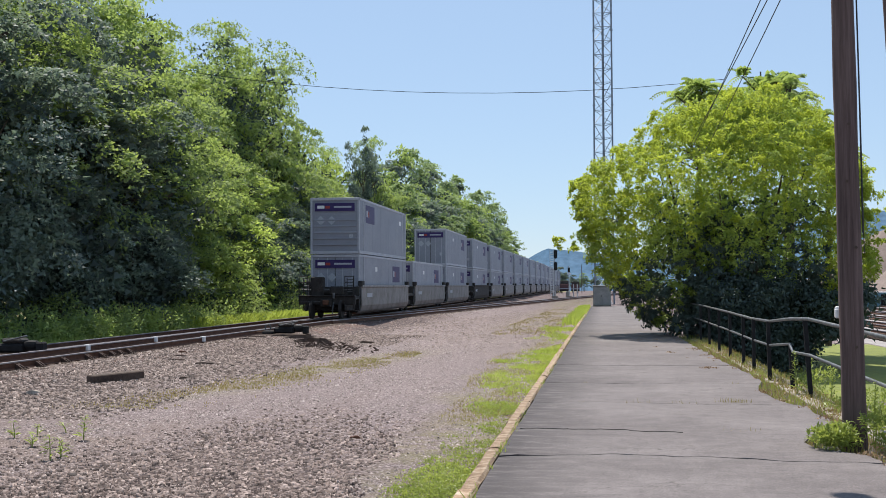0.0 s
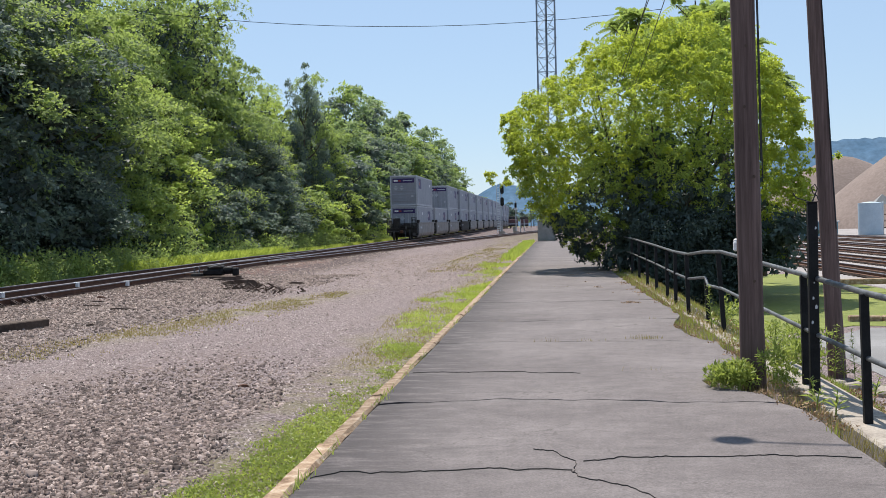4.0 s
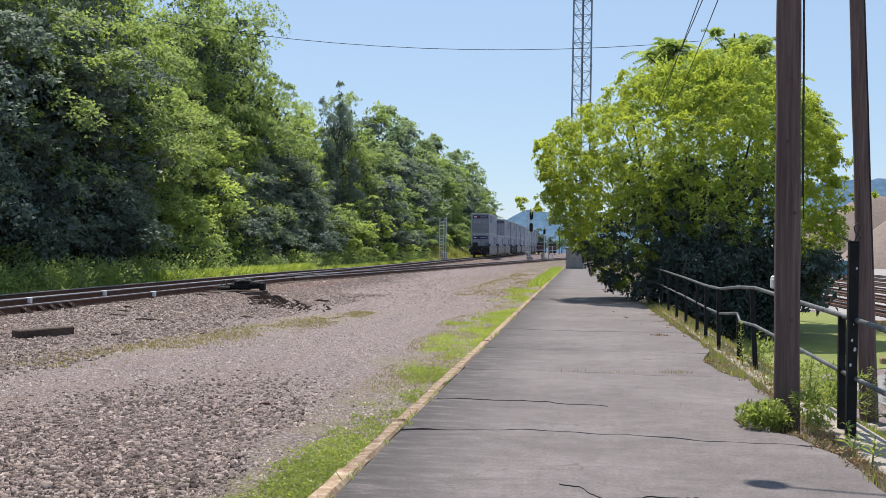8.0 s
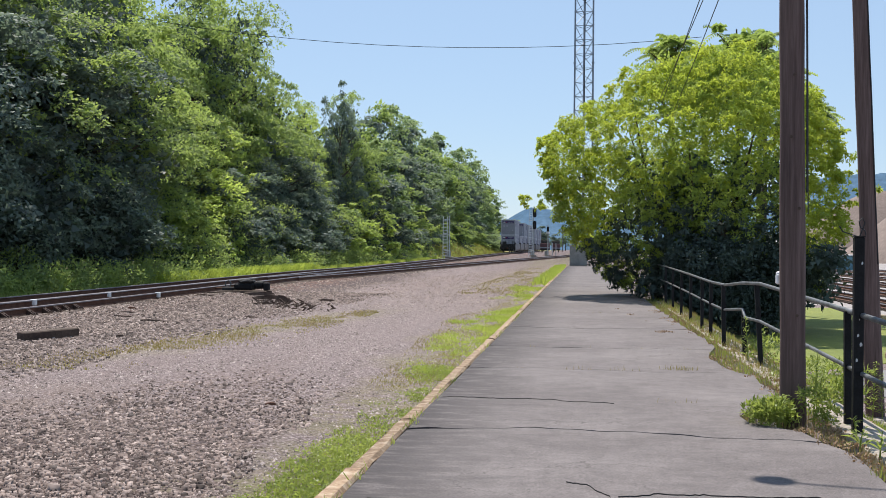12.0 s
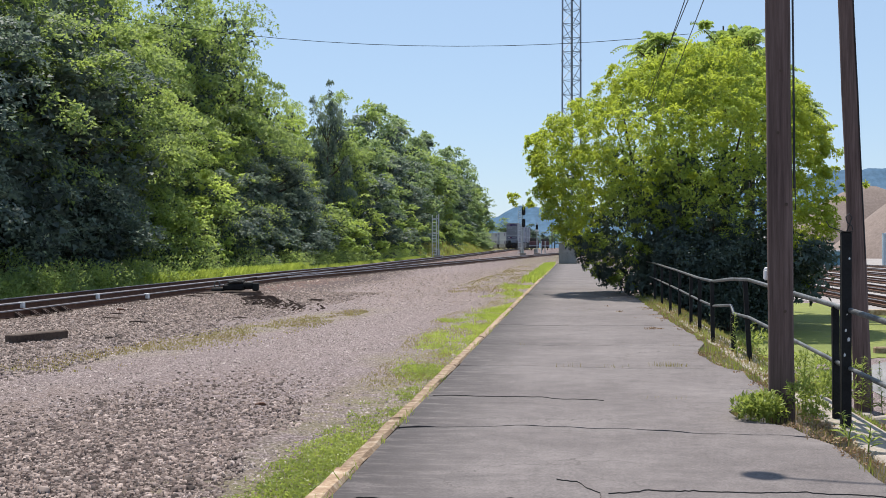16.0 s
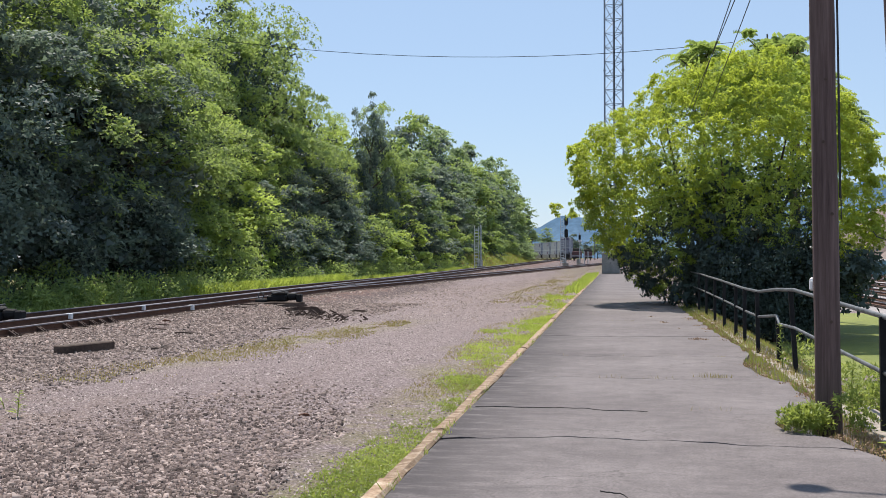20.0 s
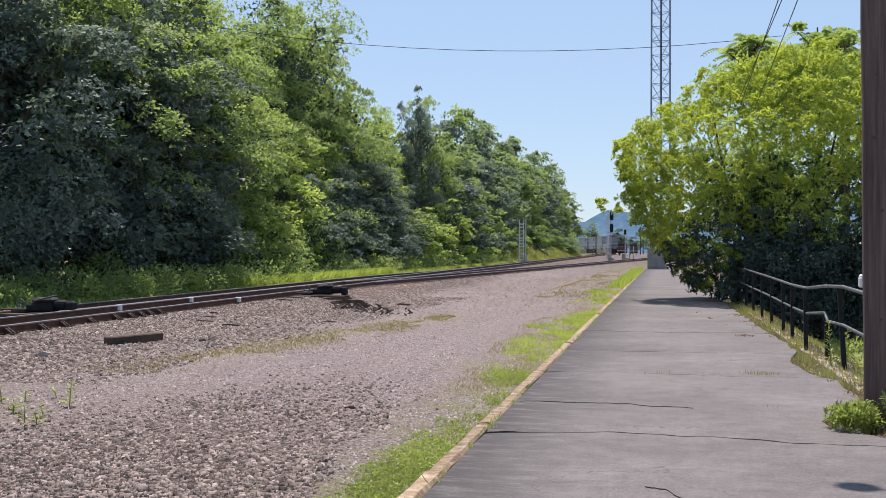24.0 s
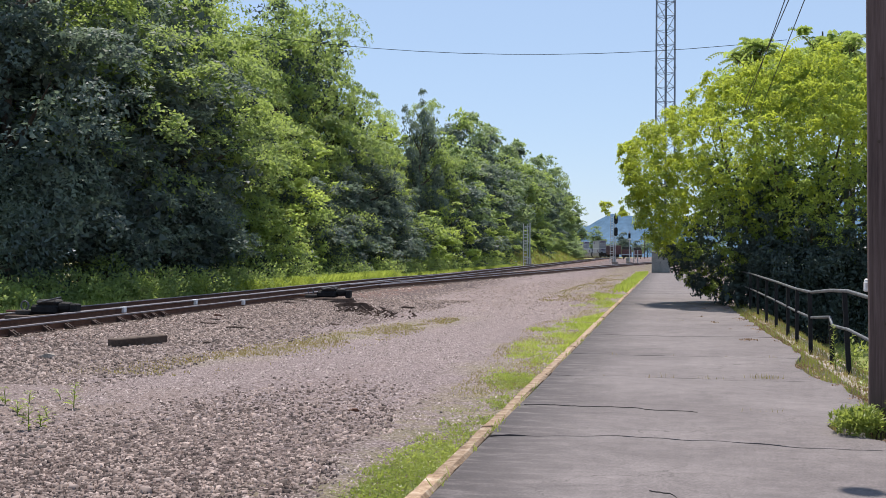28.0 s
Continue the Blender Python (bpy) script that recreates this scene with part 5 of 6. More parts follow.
def plant(kinds, x, y, h, which=None, wide=1.0):
    k = kinds[which if which is not None else rw.randrange(len(kinds))]
    s = h / (6.6 if kinds is bush_kinds else 15.6)
    w = wide * (0.55 + 0.45 * s)
    ob = copy_thing(k, pose(x, y, land(x, y) - 0.1, 0, 0, rw.uniform(0, 360)))
    ob.scale = (w * rw.uniform(0.95, 1.1), w * rw.uniform(0.95, 1.1), s)
    return ob


HEIGHTS = [(30, 18), (54, 17.5), (62, 17.2), (68, 18.6), (74, 20.4), (80, 20.0), (85, 18.0), (90, 14.8), (104, 14.6), (110, 17.4), (126, 18.3), (146, 19.0), (172, 20.2), (206, 21.0), (272, 21.8), (300, 21.5), (330, 17.5)]


def wood_height(y):
    return float(np.interp(y, [a for a, _ in HEIGHTS], [b for _, b in HEIGHTS]))


BACK = 30.0 / 24.5
# the tall back row: height by the sight line over the wood's edge
for y, w, s in ((45, 0, 1.05), (51, 5, 1), (57, 0, 1.05), (63, 5, 1.05), (69, 0, 1), (76, 5, 1), (82, 0, 1), (88, 5, 1.05), (95, 5, 0.95), (101.5, 3, 0.85), (109, 5, 0.8), (117, 1, 0.8), (124, 5, 0.75), (143, 3, 0.7)):
    plant(near_kinds, -30.0 + rw.uniform(-0.6, 0.6), y, 1.6 + (wood_height(y / BACK) - 1.6) * BACK + rw.uniform(-0.6, 0.3) - (2.2 if y in (109, 124) else 0), w, s)
for y in (41, 46, 51):
    plant(shade_kinds, -28.0, y, 12 + rw.uniform(-1, 1), 0, 1.5)
for y, w in ((151, 1), (160, 3), (170, 0), (182, 3), (195, 0), (209, 1), (224, 3), (241, 0), (260, 1), (282, 0), (306, 3), (335, 0), (365, 1)):
    plant(far_kinds, -30.0 - 4.0 * smooth(230, 360, y) + rw.uniform(-0.6, 0.6), y, 1.6 + (wood_height(y / BACK) - 1.6) * BACK + rw.uniform(-0.6, 0.3), w, 1.15)
# the middle row and the low front row; light vine-hung crowns stand between ones coloured dark for shade
for y, w in ((39.5, 2), (45, 5), (50.5, 4), (55.5, 0)):
    plant(near_kinds, -24.9 + rw.uniform(-0.5, 0.5), y, rw.uniform(0.84, 0.98) * wood_height(y), w, 1.1)
for x, y, h, w, wide in ((-26.4, 60, 13.9, 0, 1.0), (-26.2, 65.5, 13.0, 5, 1.0), (-26.3, 70.5, 12.4, 1, 0.95), (-26.0, 76.5, 11.6, 1, 1.0), (-27.6, 83, 13.4, 1, 0.9), (-25.4, 85.5, 9.4, 4, 0.9), (-28.0, 92, 15.0, 1, 0.95), (-25.2, 91.5, 10.6, 2, 0.95), (-27.8, 99.5, 15.6, 1, 1.0), (-25.4, 98, 10.4, 4, 0.9), (-27.0, 106.5, 13.4, 1, 0.8), (-25.2, 105, 9.0, 2, 0.8)):
    plant(near_kinds, x + rw.uniform(-0.4, 0.4), y, h, w, wide)
# a vine-wrapped trunk that stands over the rest, and the crown beside it
plant(near_kinds, -25.4, 115.5, 18.9, 2, 0.50)
plant(near_kinds, -26.0, 121.5, 17.9, 0, 0.85)
for y, w in ((129, 3), (137, 0), (147, 1), (158, 3), (170, 0), (184, 3), (199, 1), (216, 0), (236, 3), (258, 0), (280, 1), (302, 0)):
    plant(far_kinds, -25.6 + rw.uniform(-0.6, 0.6), y, rw.uniform(0.66, 0.86) * wood_height(y), w, 1.05)
for y, w in ((44, 2), (50, 2), (56, 2), (61, 0), (65.5, 1), (70, 1), (75, 2), (80, 2), (85, 2), (90, 2), (95.5, 2), (101, 0), (105.5, 1)):
    plant(bush_kinds, -22.8 - (1.0 if 54 < y < 83 else 0) + rw.uniform(-0.4, 0.4), y, rw.uniform(4.8, 8.0), w, 1.15)
for y, w in ((109, 1), (117, 1), (126, 2), (136, 1), (148, 0), (160, 2), (174, 1), (190, 0)):
    plant(bush_kinds, -22.3 + rw.uniform(-0.4, 0.4), y, rw.uniform(4.5, 7.5), w, 1.2)
for y in (36, 48, 60, 74, 90, 108):
    plant(shade_kinds, -38, y, 15, 0, 1.9)
for x, y, h, w in ((-20.7, 246, 4.3, 0), (-21.0, 257, 4.8, 0), (-20.4, 236, 3.2, 0), (-22.3, 238, 5.4, 0), (-21.6, 252, 5.2, 0), (-22.6, 228, 6.0, 1), (-21.3, 262, 4.4, 0), (-31, 330, 9, 3), (-35, 350, 10, 0), (-41, 380, 11, 3), (-47, 400, 12, 0)):
    plant(far_kinds, x, y, h, w)
# the far wood beyond the bend
for x, y, h, w in ((-62, 470, 18, 3), (-50, 476, 17, 0), (-40, 470, 15, 3), (-30, 500, 14, 0), (-20, 540, 13, 3), (-10, 620, 10, 0), (4, 640, 10, 0), (16, 640, 11, 0), (-22, 620, 10, 0), (30, 650, 12, 0), (-34, 600, 11, 3), (-28, 610, 9, 0), (-16, 630, 10, 3), (-4, 625, 9, 3), (10, 645, 9, 3), (22, 640, 10, 0)):
    plant(far_kinds, x, y, h, w)
for k in near_kinds + far_kinds + shade_kinds + bush_kinds:
    for o in (*k.children_recursive, k):
        bpy.data.objects.remove(o)

# undergrowth along the wood's edge
rng = np.random.default_rng(5)
lob, y = [], 28.0
while y < 240:
    r = rng.uniform(0.6, 1.5)
    lob.append((-21.0 + rng.uniform(-0.9, 0.7), y, land(-21, y) + r * 0.45, r))
    if rng.random() < 0.55:
        lob.append((-22.0 + rng.uniform(-0.5, 0.5), y, land(-22, y) + rng.uniform(1.5, 4.5), rng.uniform(0.8, 1.5)))
    y += rng.uniform(0.5, 1.0) * (1 + y * 0.004)
# the wood's shade is painted by giving the near brush darker leaves
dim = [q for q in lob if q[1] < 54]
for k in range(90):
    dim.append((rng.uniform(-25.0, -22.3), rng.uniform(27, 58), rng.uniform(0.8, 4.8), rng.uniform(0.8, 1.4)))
tagged(part("undergrowth", leaf_cloud("undergrowth", [q for q in dim if q[2] >= 1.0], 42000, 0.19, M["leafdark"], 16, 0.2, corners=3), None), "brush coloured dim and dark for the trees' shade", "undergrowth", kind="stuff")
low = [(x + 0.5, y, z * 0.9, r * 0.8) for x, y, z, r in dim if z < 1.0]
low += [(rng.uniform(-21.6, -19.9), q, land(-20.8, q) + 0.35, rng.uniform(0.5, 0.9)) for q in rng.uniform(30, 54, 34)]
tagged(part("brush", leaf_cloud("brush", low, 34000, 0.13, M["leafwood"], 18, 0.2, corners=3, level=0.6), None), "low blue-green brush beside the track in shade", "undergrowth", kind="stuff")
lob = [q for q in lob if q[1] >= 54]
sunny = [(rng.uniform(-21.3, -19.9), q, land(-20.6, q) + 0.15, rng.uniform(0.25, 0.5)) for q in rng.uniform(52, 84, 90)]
tagged(part("weeds", leaf_cloud("weeds", sunny, 15000, 0.10, M["lush"], 28, 0.2, 0.35, level=0.8), None), "yellow-green weeds beside the track, sun painted into their colour", "weeds", kind="stuff")
for k in range(110):
    lob.append((rng.uniform(-25.8, -23.6), rng.uniform(54, 110), rng.uniform(0.8, 4.0), rng.uniform(0.8, 1.4)))
tagged(part("undergrowth", leaf_cloud("undergrowth", lob, 100000, 0.15, M["leafwood"], 6, 0.2, corners=3), None), "tangled green undergrowth and vines below the trees", "undergrowth", kind="stuff")

# the yellow-green tree beside the platform, and the taller trees behind it
rng = np.random.default_rng(31)
maple = thing("maple_tree", (3.9, 39.6, -0.1), "broad bushy yellow-green tree overhanging the platform", "tree")
mb = MB()
for k in range(7):
    a = k * 0.9
    e = (math.cos(a) * 2.6, math.sin(a) * 2.2, 5.9 + 1.0 * math.sin(k * 2.1))
    mb.tube([(0.3 * math.cos(a), 0.3 * math.sin(a), -1.3), (0.9 * math.cos(a), 0.9 * math.sin(a), 1.8), (2.0 * math.cos(a), 1.7 * math.sin(a), 4.0), e], [0.15, 0.11, 0.06, 0.012], 8)
part("trunk", mb, M["bark"], maple, smooth=True)
# half-widths towards the tracks and towards the yard, by height
CROWN = [(0.3, 2.4, 3.9), (0.9, 3.2, 4.4), (1.7, 4.05, 4.8), (2.5, 4.85, 4.8), (3.4, 5.05, 4.8), (4.3, 5.3, 4.75), (5.0, 5.45, 4.7), (5.7, 5.2, 4.5), (6.4, 4.3, 4.0), (7.0, 3.3, 3.9), (7.7, 2.1, 3.1), (8.4, 0.7, 2.1), (8.8, -0.4, 1.3)]


def crown_at(z):
    zz = [c[0] for c in CROWN]
    return float(np.interp(z, zz, [c[1] for c in CROWN])), float(np.interp(z, zz, [c[2] for c in CROWN]))


lob = []
while len(lob) < 1900:
    z, a = rng.uniform(0.25, 8.7), rng.uniform(0, 6.28)
    l, r = crown_at(z)
    mid, half = (r - l) / 2, (r + l) / 2
    if rng.random() > half / 5.3:
        continue
    s = rng.uniform(0.14, 0.36)
    q = (1.0 - s / max(half, 0.9) * rng.uniform(0.0, 1.2)) * (1.0 if rng.random() < 0.6 else rng.uniform(0.76, 1.0))
    deepness = 0.88 if math.sin(a) > 0 else 0.66 + 0.24 * smooth(3.0, 5.6, z + 0.35 * math.sin(3 * a + z))
    lob.append((mid + half * q * math.cos(a), half * deepness * q * math.sin(a), z, s))
for x, z in ((-5.9, 3.3), (-5.5, 3.35), (-5.2, 3.4), (-4.9, 3.45), (-5.3, 5.2), (-5.2, 5.5), (-5.3, 4.7), (-2.9, 7.3), (-2.6, 7.7), (-2.3, 7.3), (5.1, 3.5), (5.5, 3.7), (5.0, 4.6), (4.9, 2.5)):
    for _ in range(3):
        lob.append((x + rng.normal() * 0.18, rng.uniform(-1.5, 0.8), z + rng.normal() * 0.15, rng.uniform(0.10, 0.20)))
# leaf colour paints the light: sunlit above, greener mingling in lower, dark at bottom
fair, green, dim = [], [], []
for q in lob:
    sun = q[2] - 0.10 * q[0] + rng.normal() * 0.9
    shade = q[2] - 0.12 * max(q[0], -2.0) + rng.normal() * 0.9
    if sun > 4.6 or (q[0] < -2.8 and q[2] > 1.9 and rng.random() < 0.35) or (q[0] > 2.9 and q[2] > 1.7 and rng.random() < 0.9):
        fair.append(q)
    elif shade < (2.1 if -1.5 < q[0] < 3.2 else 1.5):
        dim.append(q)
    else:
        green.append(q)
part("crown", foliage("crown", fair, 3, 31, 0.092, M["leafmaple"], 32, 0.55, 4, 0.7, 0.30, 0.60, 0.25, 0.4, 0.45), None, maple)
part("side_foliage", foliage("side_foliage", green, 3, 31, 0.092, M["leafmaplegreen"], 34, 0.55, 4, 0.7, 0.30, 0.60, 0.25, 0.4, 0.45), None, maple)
part("shaded_foliage", foliage("shaded_foliage", dim, 3, 27, 0.115, M["leafshade"], 35, 0.55, 4, 0.7, 0.30, 0.60, 0.5, 0.5, 0.2), None, maple)
deep = []
while len(deep) < 150:
    z, a = rng.uniform(0.6, 8.2), rng.uniform(0, 6.28)
    l, r = crown_at(z)
    mid, half = (r - l) / 2, (r + l) / 2
    q = rng.uniform(0.0, 0.90)
    deep.append((mid + half * q * math.cos(a), half * 0.74 * q * math.sin(a), z, rng.uniform(0.5, 0.9)))
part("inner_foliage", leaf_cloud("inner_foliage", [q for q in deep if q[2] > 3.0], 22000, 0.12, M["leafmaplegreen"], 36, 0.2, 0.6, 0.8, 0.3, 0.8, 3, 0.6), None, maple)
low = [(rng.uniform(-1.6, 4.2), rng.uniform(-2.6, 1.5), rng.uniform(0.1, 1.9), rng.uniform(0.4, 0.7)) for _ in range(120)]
part("inmost_foliage", leaf_cloud("inmost_foliage", [(x * 0.85, y * 0.8, z * 0.92, r) for x, y, z, r in deep if z < 5.0] + low, 16000, 0.19, M["leafshade"], 37, 0.2, 0.7, 0.8, 0.3, 0.8, 3, 0.5), None, maple)
# deep shade under the tree is put into these shrubs' leaf colour
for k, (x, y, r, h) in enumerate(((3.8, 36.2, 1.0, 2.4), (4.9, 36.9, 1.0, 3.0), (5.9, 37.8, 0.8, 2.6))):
    sh = thing("shrub", (x, y, land(x, y)), "leafy shrub behind the railing, leaves darkened for deep shade", "shrub", "shrubs behind the railing")
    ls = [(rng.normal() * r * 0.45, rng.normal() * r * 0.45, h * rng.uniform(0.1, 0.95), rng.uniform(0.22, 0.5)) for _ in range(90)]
    part("foliage", leaf_cloud("foliage", ls, 13000, 0.12, M["leafshade"], 90 + k, 0.2, 0.6, 0.7), None, sh)
    part("stem", MB().tube([(0, 0, -0.2), (0.1, 0, h * 0.4), (-0.1, 0.1, h * 0.8)], [0.06, 0.05, 0.02], 6), M["bark"], sh)


def ailanthus(place, h, seed, label):
    """A tree whose top is tufts of long feathered leaves."""
    r2 = np.random.default_rng(seed)
    t = thing("tree_of_heaven", place, label, "tree", "feathery trees")
    trunk, verts = MB(), []
    trunk.tube([(0, 0, -0.3), (0.1, 0, h * 0.5), (0, 0.1, h * 0.95)], [0.14, 0.10, 0.03], 8)
    for k in range(26):
        a, z = r2.uniform(0, 6.28), h * (0.70 + 0.26 * r2.random())
        d = r2.uniform(0.1, 1.6) * (1.25 - (z / h - 0.7) * 2.6)
        tip = Vector((math.cos(a) * d, math.sin(a) * d, z))
        trunk.tube([(0, 0, z - 0.8), tip], [0.04, 0.015], 5)
        for q in range(8):
            b, up = r2.uniform(0, 6.28), r2.uniform(-0.1, 1.9)
            ln = r2.uniform(0.75, 1.1)
            dirv = Vector((math.cos(b), math.sin(b), up)).normalized()
            for s in range(1, 10):
                f = s / 9
                c = tip + dirv * ln * f + Vector((0, 0, -0.55 * ln * f * f))
                side = dirv.cross(Vector((0, 0, 1))).normalized()
                for sg in (-1, 1):
                    w = 0.27 * (1 - 0.40 * f)
                    e = c + side * sg * w + dirv * 0.06 + Vector((0, 0, -0.10))
                    verts += [c - dirv * 0.03, c + side * sg * w * 0.40 - dirv * 0.055, e, c + side * sg * w * 0.45 + dirv * 0.065]
    part("trunk", trunk, M["bark"], t, smooth=True)
    v = np.array([tuple(p) for p in verts])
    part("crown", fast_mesh("crown", v, np.arange(len(v)).reshape(-1, 4), M["leafwood"]), None, t)
    return t


for k, (x, y, h) in enumerate(((3.5, 47.6, 11.3), (4.9, 49.0, 10.9), (6.2, 48.0, 11.9), (7.3, 49.5, 11.2), (7.2, 47.4, 11.3), (8.9, 48.6, 8.9), (6.2, 60.2, 13.2))):
    ailanthus((x, y, -0.5), h, 50 + k, "slender tree with tufts of feathery compound leaves")

# ---- grassy bank at the foot of the far wood ----
BANK = [(-17.7, 0.0), (-18.6, 0.55), (-19.8, 1.35), (-21.2, 1.9), (-23.5, 2.1)]
mb, rb, n = MB(), random.Random(61), len(BANK)
ys_bank = [136 + 4 * k for k in range(33)]
for y in ys_bank:
    rise = smooth(144, 160, y) * (1 - 0.6 * smooth(240, 266, y))
    for x, h in BANK:
        mb.v.append((x + rb.uniform(-0.25, 0.25), y, rail_z(y) - 0.62 + h * rise * rb.uniform(0.85, 1.1)))
for k in range(len(ys_bank) - 1):
    for i in range(n - 1):
        mb.f.append((k * n + i, k * n + i + 1, (k + 1) * n + i + 1, (k + 1) * n + i))
tagged(part("grass_bank", mb, M["lawn"], smooth=True), "rough grassy bank at the foot of the wood", "bank", kind="structure")
rng = np.random.default_rng(62)
bank_spots = []
for _ in range(8000):
    y, q = rng.uniform(150, 262), rng.random()
    x = -17.8 - 3.8 * q
    rise = smooth(144, 160, y) * (1 - 0.6 * smooth(240, 266, y))
    if noise.noise(Vector((x * 0.5, y * 0.12, 1.7))) > -0.25:
        bank_spots.append((x, y, rail_z(y) - 0.66 + float(np.interp(-x, [-a for a, _ in BANK], [b for _, b in BANK])) * rise, 0.6 + rng.random()))
tagged(part("grass", blades("grass", bank_spots[::2], 0.34, M["grass"], 63, 0.05, 0.9), None), "tall yellow-green grass on the bank", "grass", kind="stuff")
tagged(part("grass", blades("grass", bank_spots[1::2], 0.34, M["drygrass"], 64, 0.05, 0.9), None), "dry grass stems on the bank", "grass", kind="stuff")

# ---- weeds, bushes and grass ----
def leafy_bush(place, lobes, n, size, mat, seed, label, name="weed_bush"):
    ob = part(name, leaf_cloud(name, lobes, n, size, M[mat], seed, -0.5, 0.32), None)
    ob.location = place
    return tagged(ob, label, "bush", "weed bushes")


rng = np.random.default_rng(8)
leafy_bush((1.74, 10.75, 0.0), [(rng.uniform(-0.16, 0.16), rng.uniform(-0.18, 0.2), rng.uniform(0.03, 0.17), rng.uniform(0.06, 0.11)) for _ in range(34)], 1700, 0.055, "weed", 1, "low bright green bush at the foot of the pole")
leafy_bush((2.12, 10.75, 0.0), [(rng.uniform(-0.12, 0.14), rng.uniform(-0.15, 0.15), rng.uniform(0.02, 0.32), rng.uniform(0.05, 0.10)) for _ in range(16)], 700, 0.05, "weed", 2, "straggling weeds round the foot of the pole")


def tall_weed(place, h, seed, mat="weed"):
    r2 = np.random.default_rng(seed)
    t = thing("tall_weed", place, "upright weed with long narrow leaves", "weed", "tall weeds")
    top = (r2.uniform(-0.06, 0.06), r2.uniform(-0.06, 0.06), h)
    part("stem", MB().tube([(0, 0, -0.05), (top[0] * 0.4, top[1] * 0.4, h * 0.5), top], [0.008, 0.006, 0.003], 5), M["weed"], t)
    n = int(60 * h / 0.6)
    z = h * r2.uniform(0.12, 1.0, n)
    a = r2.uniform(0, 6.28, n)
    c = np.stack([top[0] * z / h, top[1] * z / h, z], 1)
    d = np.stack([np.cos(a), np.sin(a), r2.uniform(0.1, 0.9, n)], 1)
    d /= np.linalg.norm(d, axis=1, keepdims=True)
    s = np.stack([-np.sin(a), np.cos(a), 0 * a], 1)
    ln = (0.14 * (1.15 - 0.5 * z / h))[:, None]
    v = np.stack([c, c + d * ln * 0.5 + s * ln * 0.10, c + d * ln - np.array([0, 0, 0.03]), c + d * ln * 0.5 - s * ln * 0.10], 1).reshape(-1, 3)
    part("leaves", fast_mesh("leaves", v, np.arange(len(v)).reshape(-1, 4), M[mat]), None, t)


for k, (x, y, h) in enumerate(((1.62, 10.7, 0.26), (1.75, 10.6, 0.30), (1.85, 10.75, 0.24), (1.55, 10.85, 0.2), (2.22, 11.35, 0.62), (2.28, 11.5, 0.5), (2.20, 11.2, 0.42), (2.75, 12.9, 0.5), (2.85, 13.4, 0.55), (2.9, 13.0, 0.45), (4.62, 18.9, 0.95), (4.75, 18.8, 0.8), (4.95, 18.9, 0.85), (2.30, 9.9, 0.20), (2.24, 9.6, 0.16), (2.3, 9.2, 0.2), (2.38, 16.9, 0.62), (2.6, 17.2, 0.5), (2.7, 16.0, 0.45), (3.3, 12.2, 0.3), (3.2, 11.4, 0.25))):
    tall_weed((x, y, (RZ if x > 4.4 else 0.0 if x < 2.72 else -0.25)), h, 100 + k)

rng = np.random.default_rng(15)
for k, (x, y, n, h) in enumerate(((2.92, 13.6, 26, 0.42), (3.15, 14.3, 22, 0.5), (2.9, 14.9, 16, 0.4), (2.62, 16.9, 14, 0.4))):
    leafy_bush((x, y, land(x, y) if x > 2.72 else -0.02), [(rng.normal() * 0.16, rng.normal() * 0.2, rng.uniform(0.04, h), rng.uniform(0.06, 0.12)) for _ in range(n)], n * 34, 0.065, "weed", 160 + k, "bright leafy weeds beside the concrete strip")
for k in range(7):
    q = part("rubble_piece", MB().box(-0.16, 0.16, -0.1, 0.1, 0, 0.13, 0.03, pose(0, 0, 0, rng.uniform(-8, 8), rng.uniform(-8, 8), rng.uniform(0, 180))), M["concrete"])
    q.matrix_world = pose(5.15 + rng.normal() * 0.35, 17.5 + rng.normal() * 0.4, RZ - 0.02)
    tagged(q, "pale lump of broken concrete beside the driveway", "debris")
rng = np.random.default_rng(14)
lit = [(rng.uniform(edge_x(q) - 0.02, 2.27 if q < 12.8 else 2.5), q, -0.01, rng.uniform(0.06, 0.16)) for q in rng.uniform(8.5, 34, 150)] + [(2.75 + rng.uniform(0, 0.3), q, -0.12, 0.15) for q in rng.uniform(8.5, 20, 30)]
lit += [(rng.uniform(0.6, 2.1), q, 0.0, rng.uniform(0.05, 0.12)) for q in rng.uniform(24, 40, 16)] + [(rng.uniform(1.5, 2.2), q, 0.0, rng.uniform(0.1, 0.2)) for q in rng.uniform(22, 34, 9)]
tagged(part("leaf_litter", leaf_cloud("leaf_litter", lit, 6000, 0.032, M["litter"], 77, 0.0, 0.6, 0.9, 1.0, 0.12), None), "brown dead leaves along the platform's broken edge", "leaf litter", kind="stuff")


def strew(n, x0, x1, y0, y1, ok=None, near=1.0):
    """Spots on the land between the limits, denser towards the camera."""
    out = []
    while len(out) < n:
        x, y = rng.uniform(x0, x1), y0 + (y1 - y0) * rng.random() ** near
        if ok is None or ok(x, y):
            out.append((x, y, land(x, y), 1.0))
    return out


def tuft(x, y):
    return noise.noise(Vector((x * 0.9, y * 0.35, 3.3))) + 0.5 * noise.noise(Vector((x * 3, y * 2.1, 9.1)))


def strip_left(y):
    """How far the weeds reach from the kerb into the lane."""
    return float(np.interp(y, [5, 8.4, 9.9, 11.3, 14.8, 17.4, 23.6, 29.2, 35, 44], [-2.6, -2.5, -2.48, -2.3, -2.7, -2.75, -3.2, -3.3, -2.5, -2.6]))


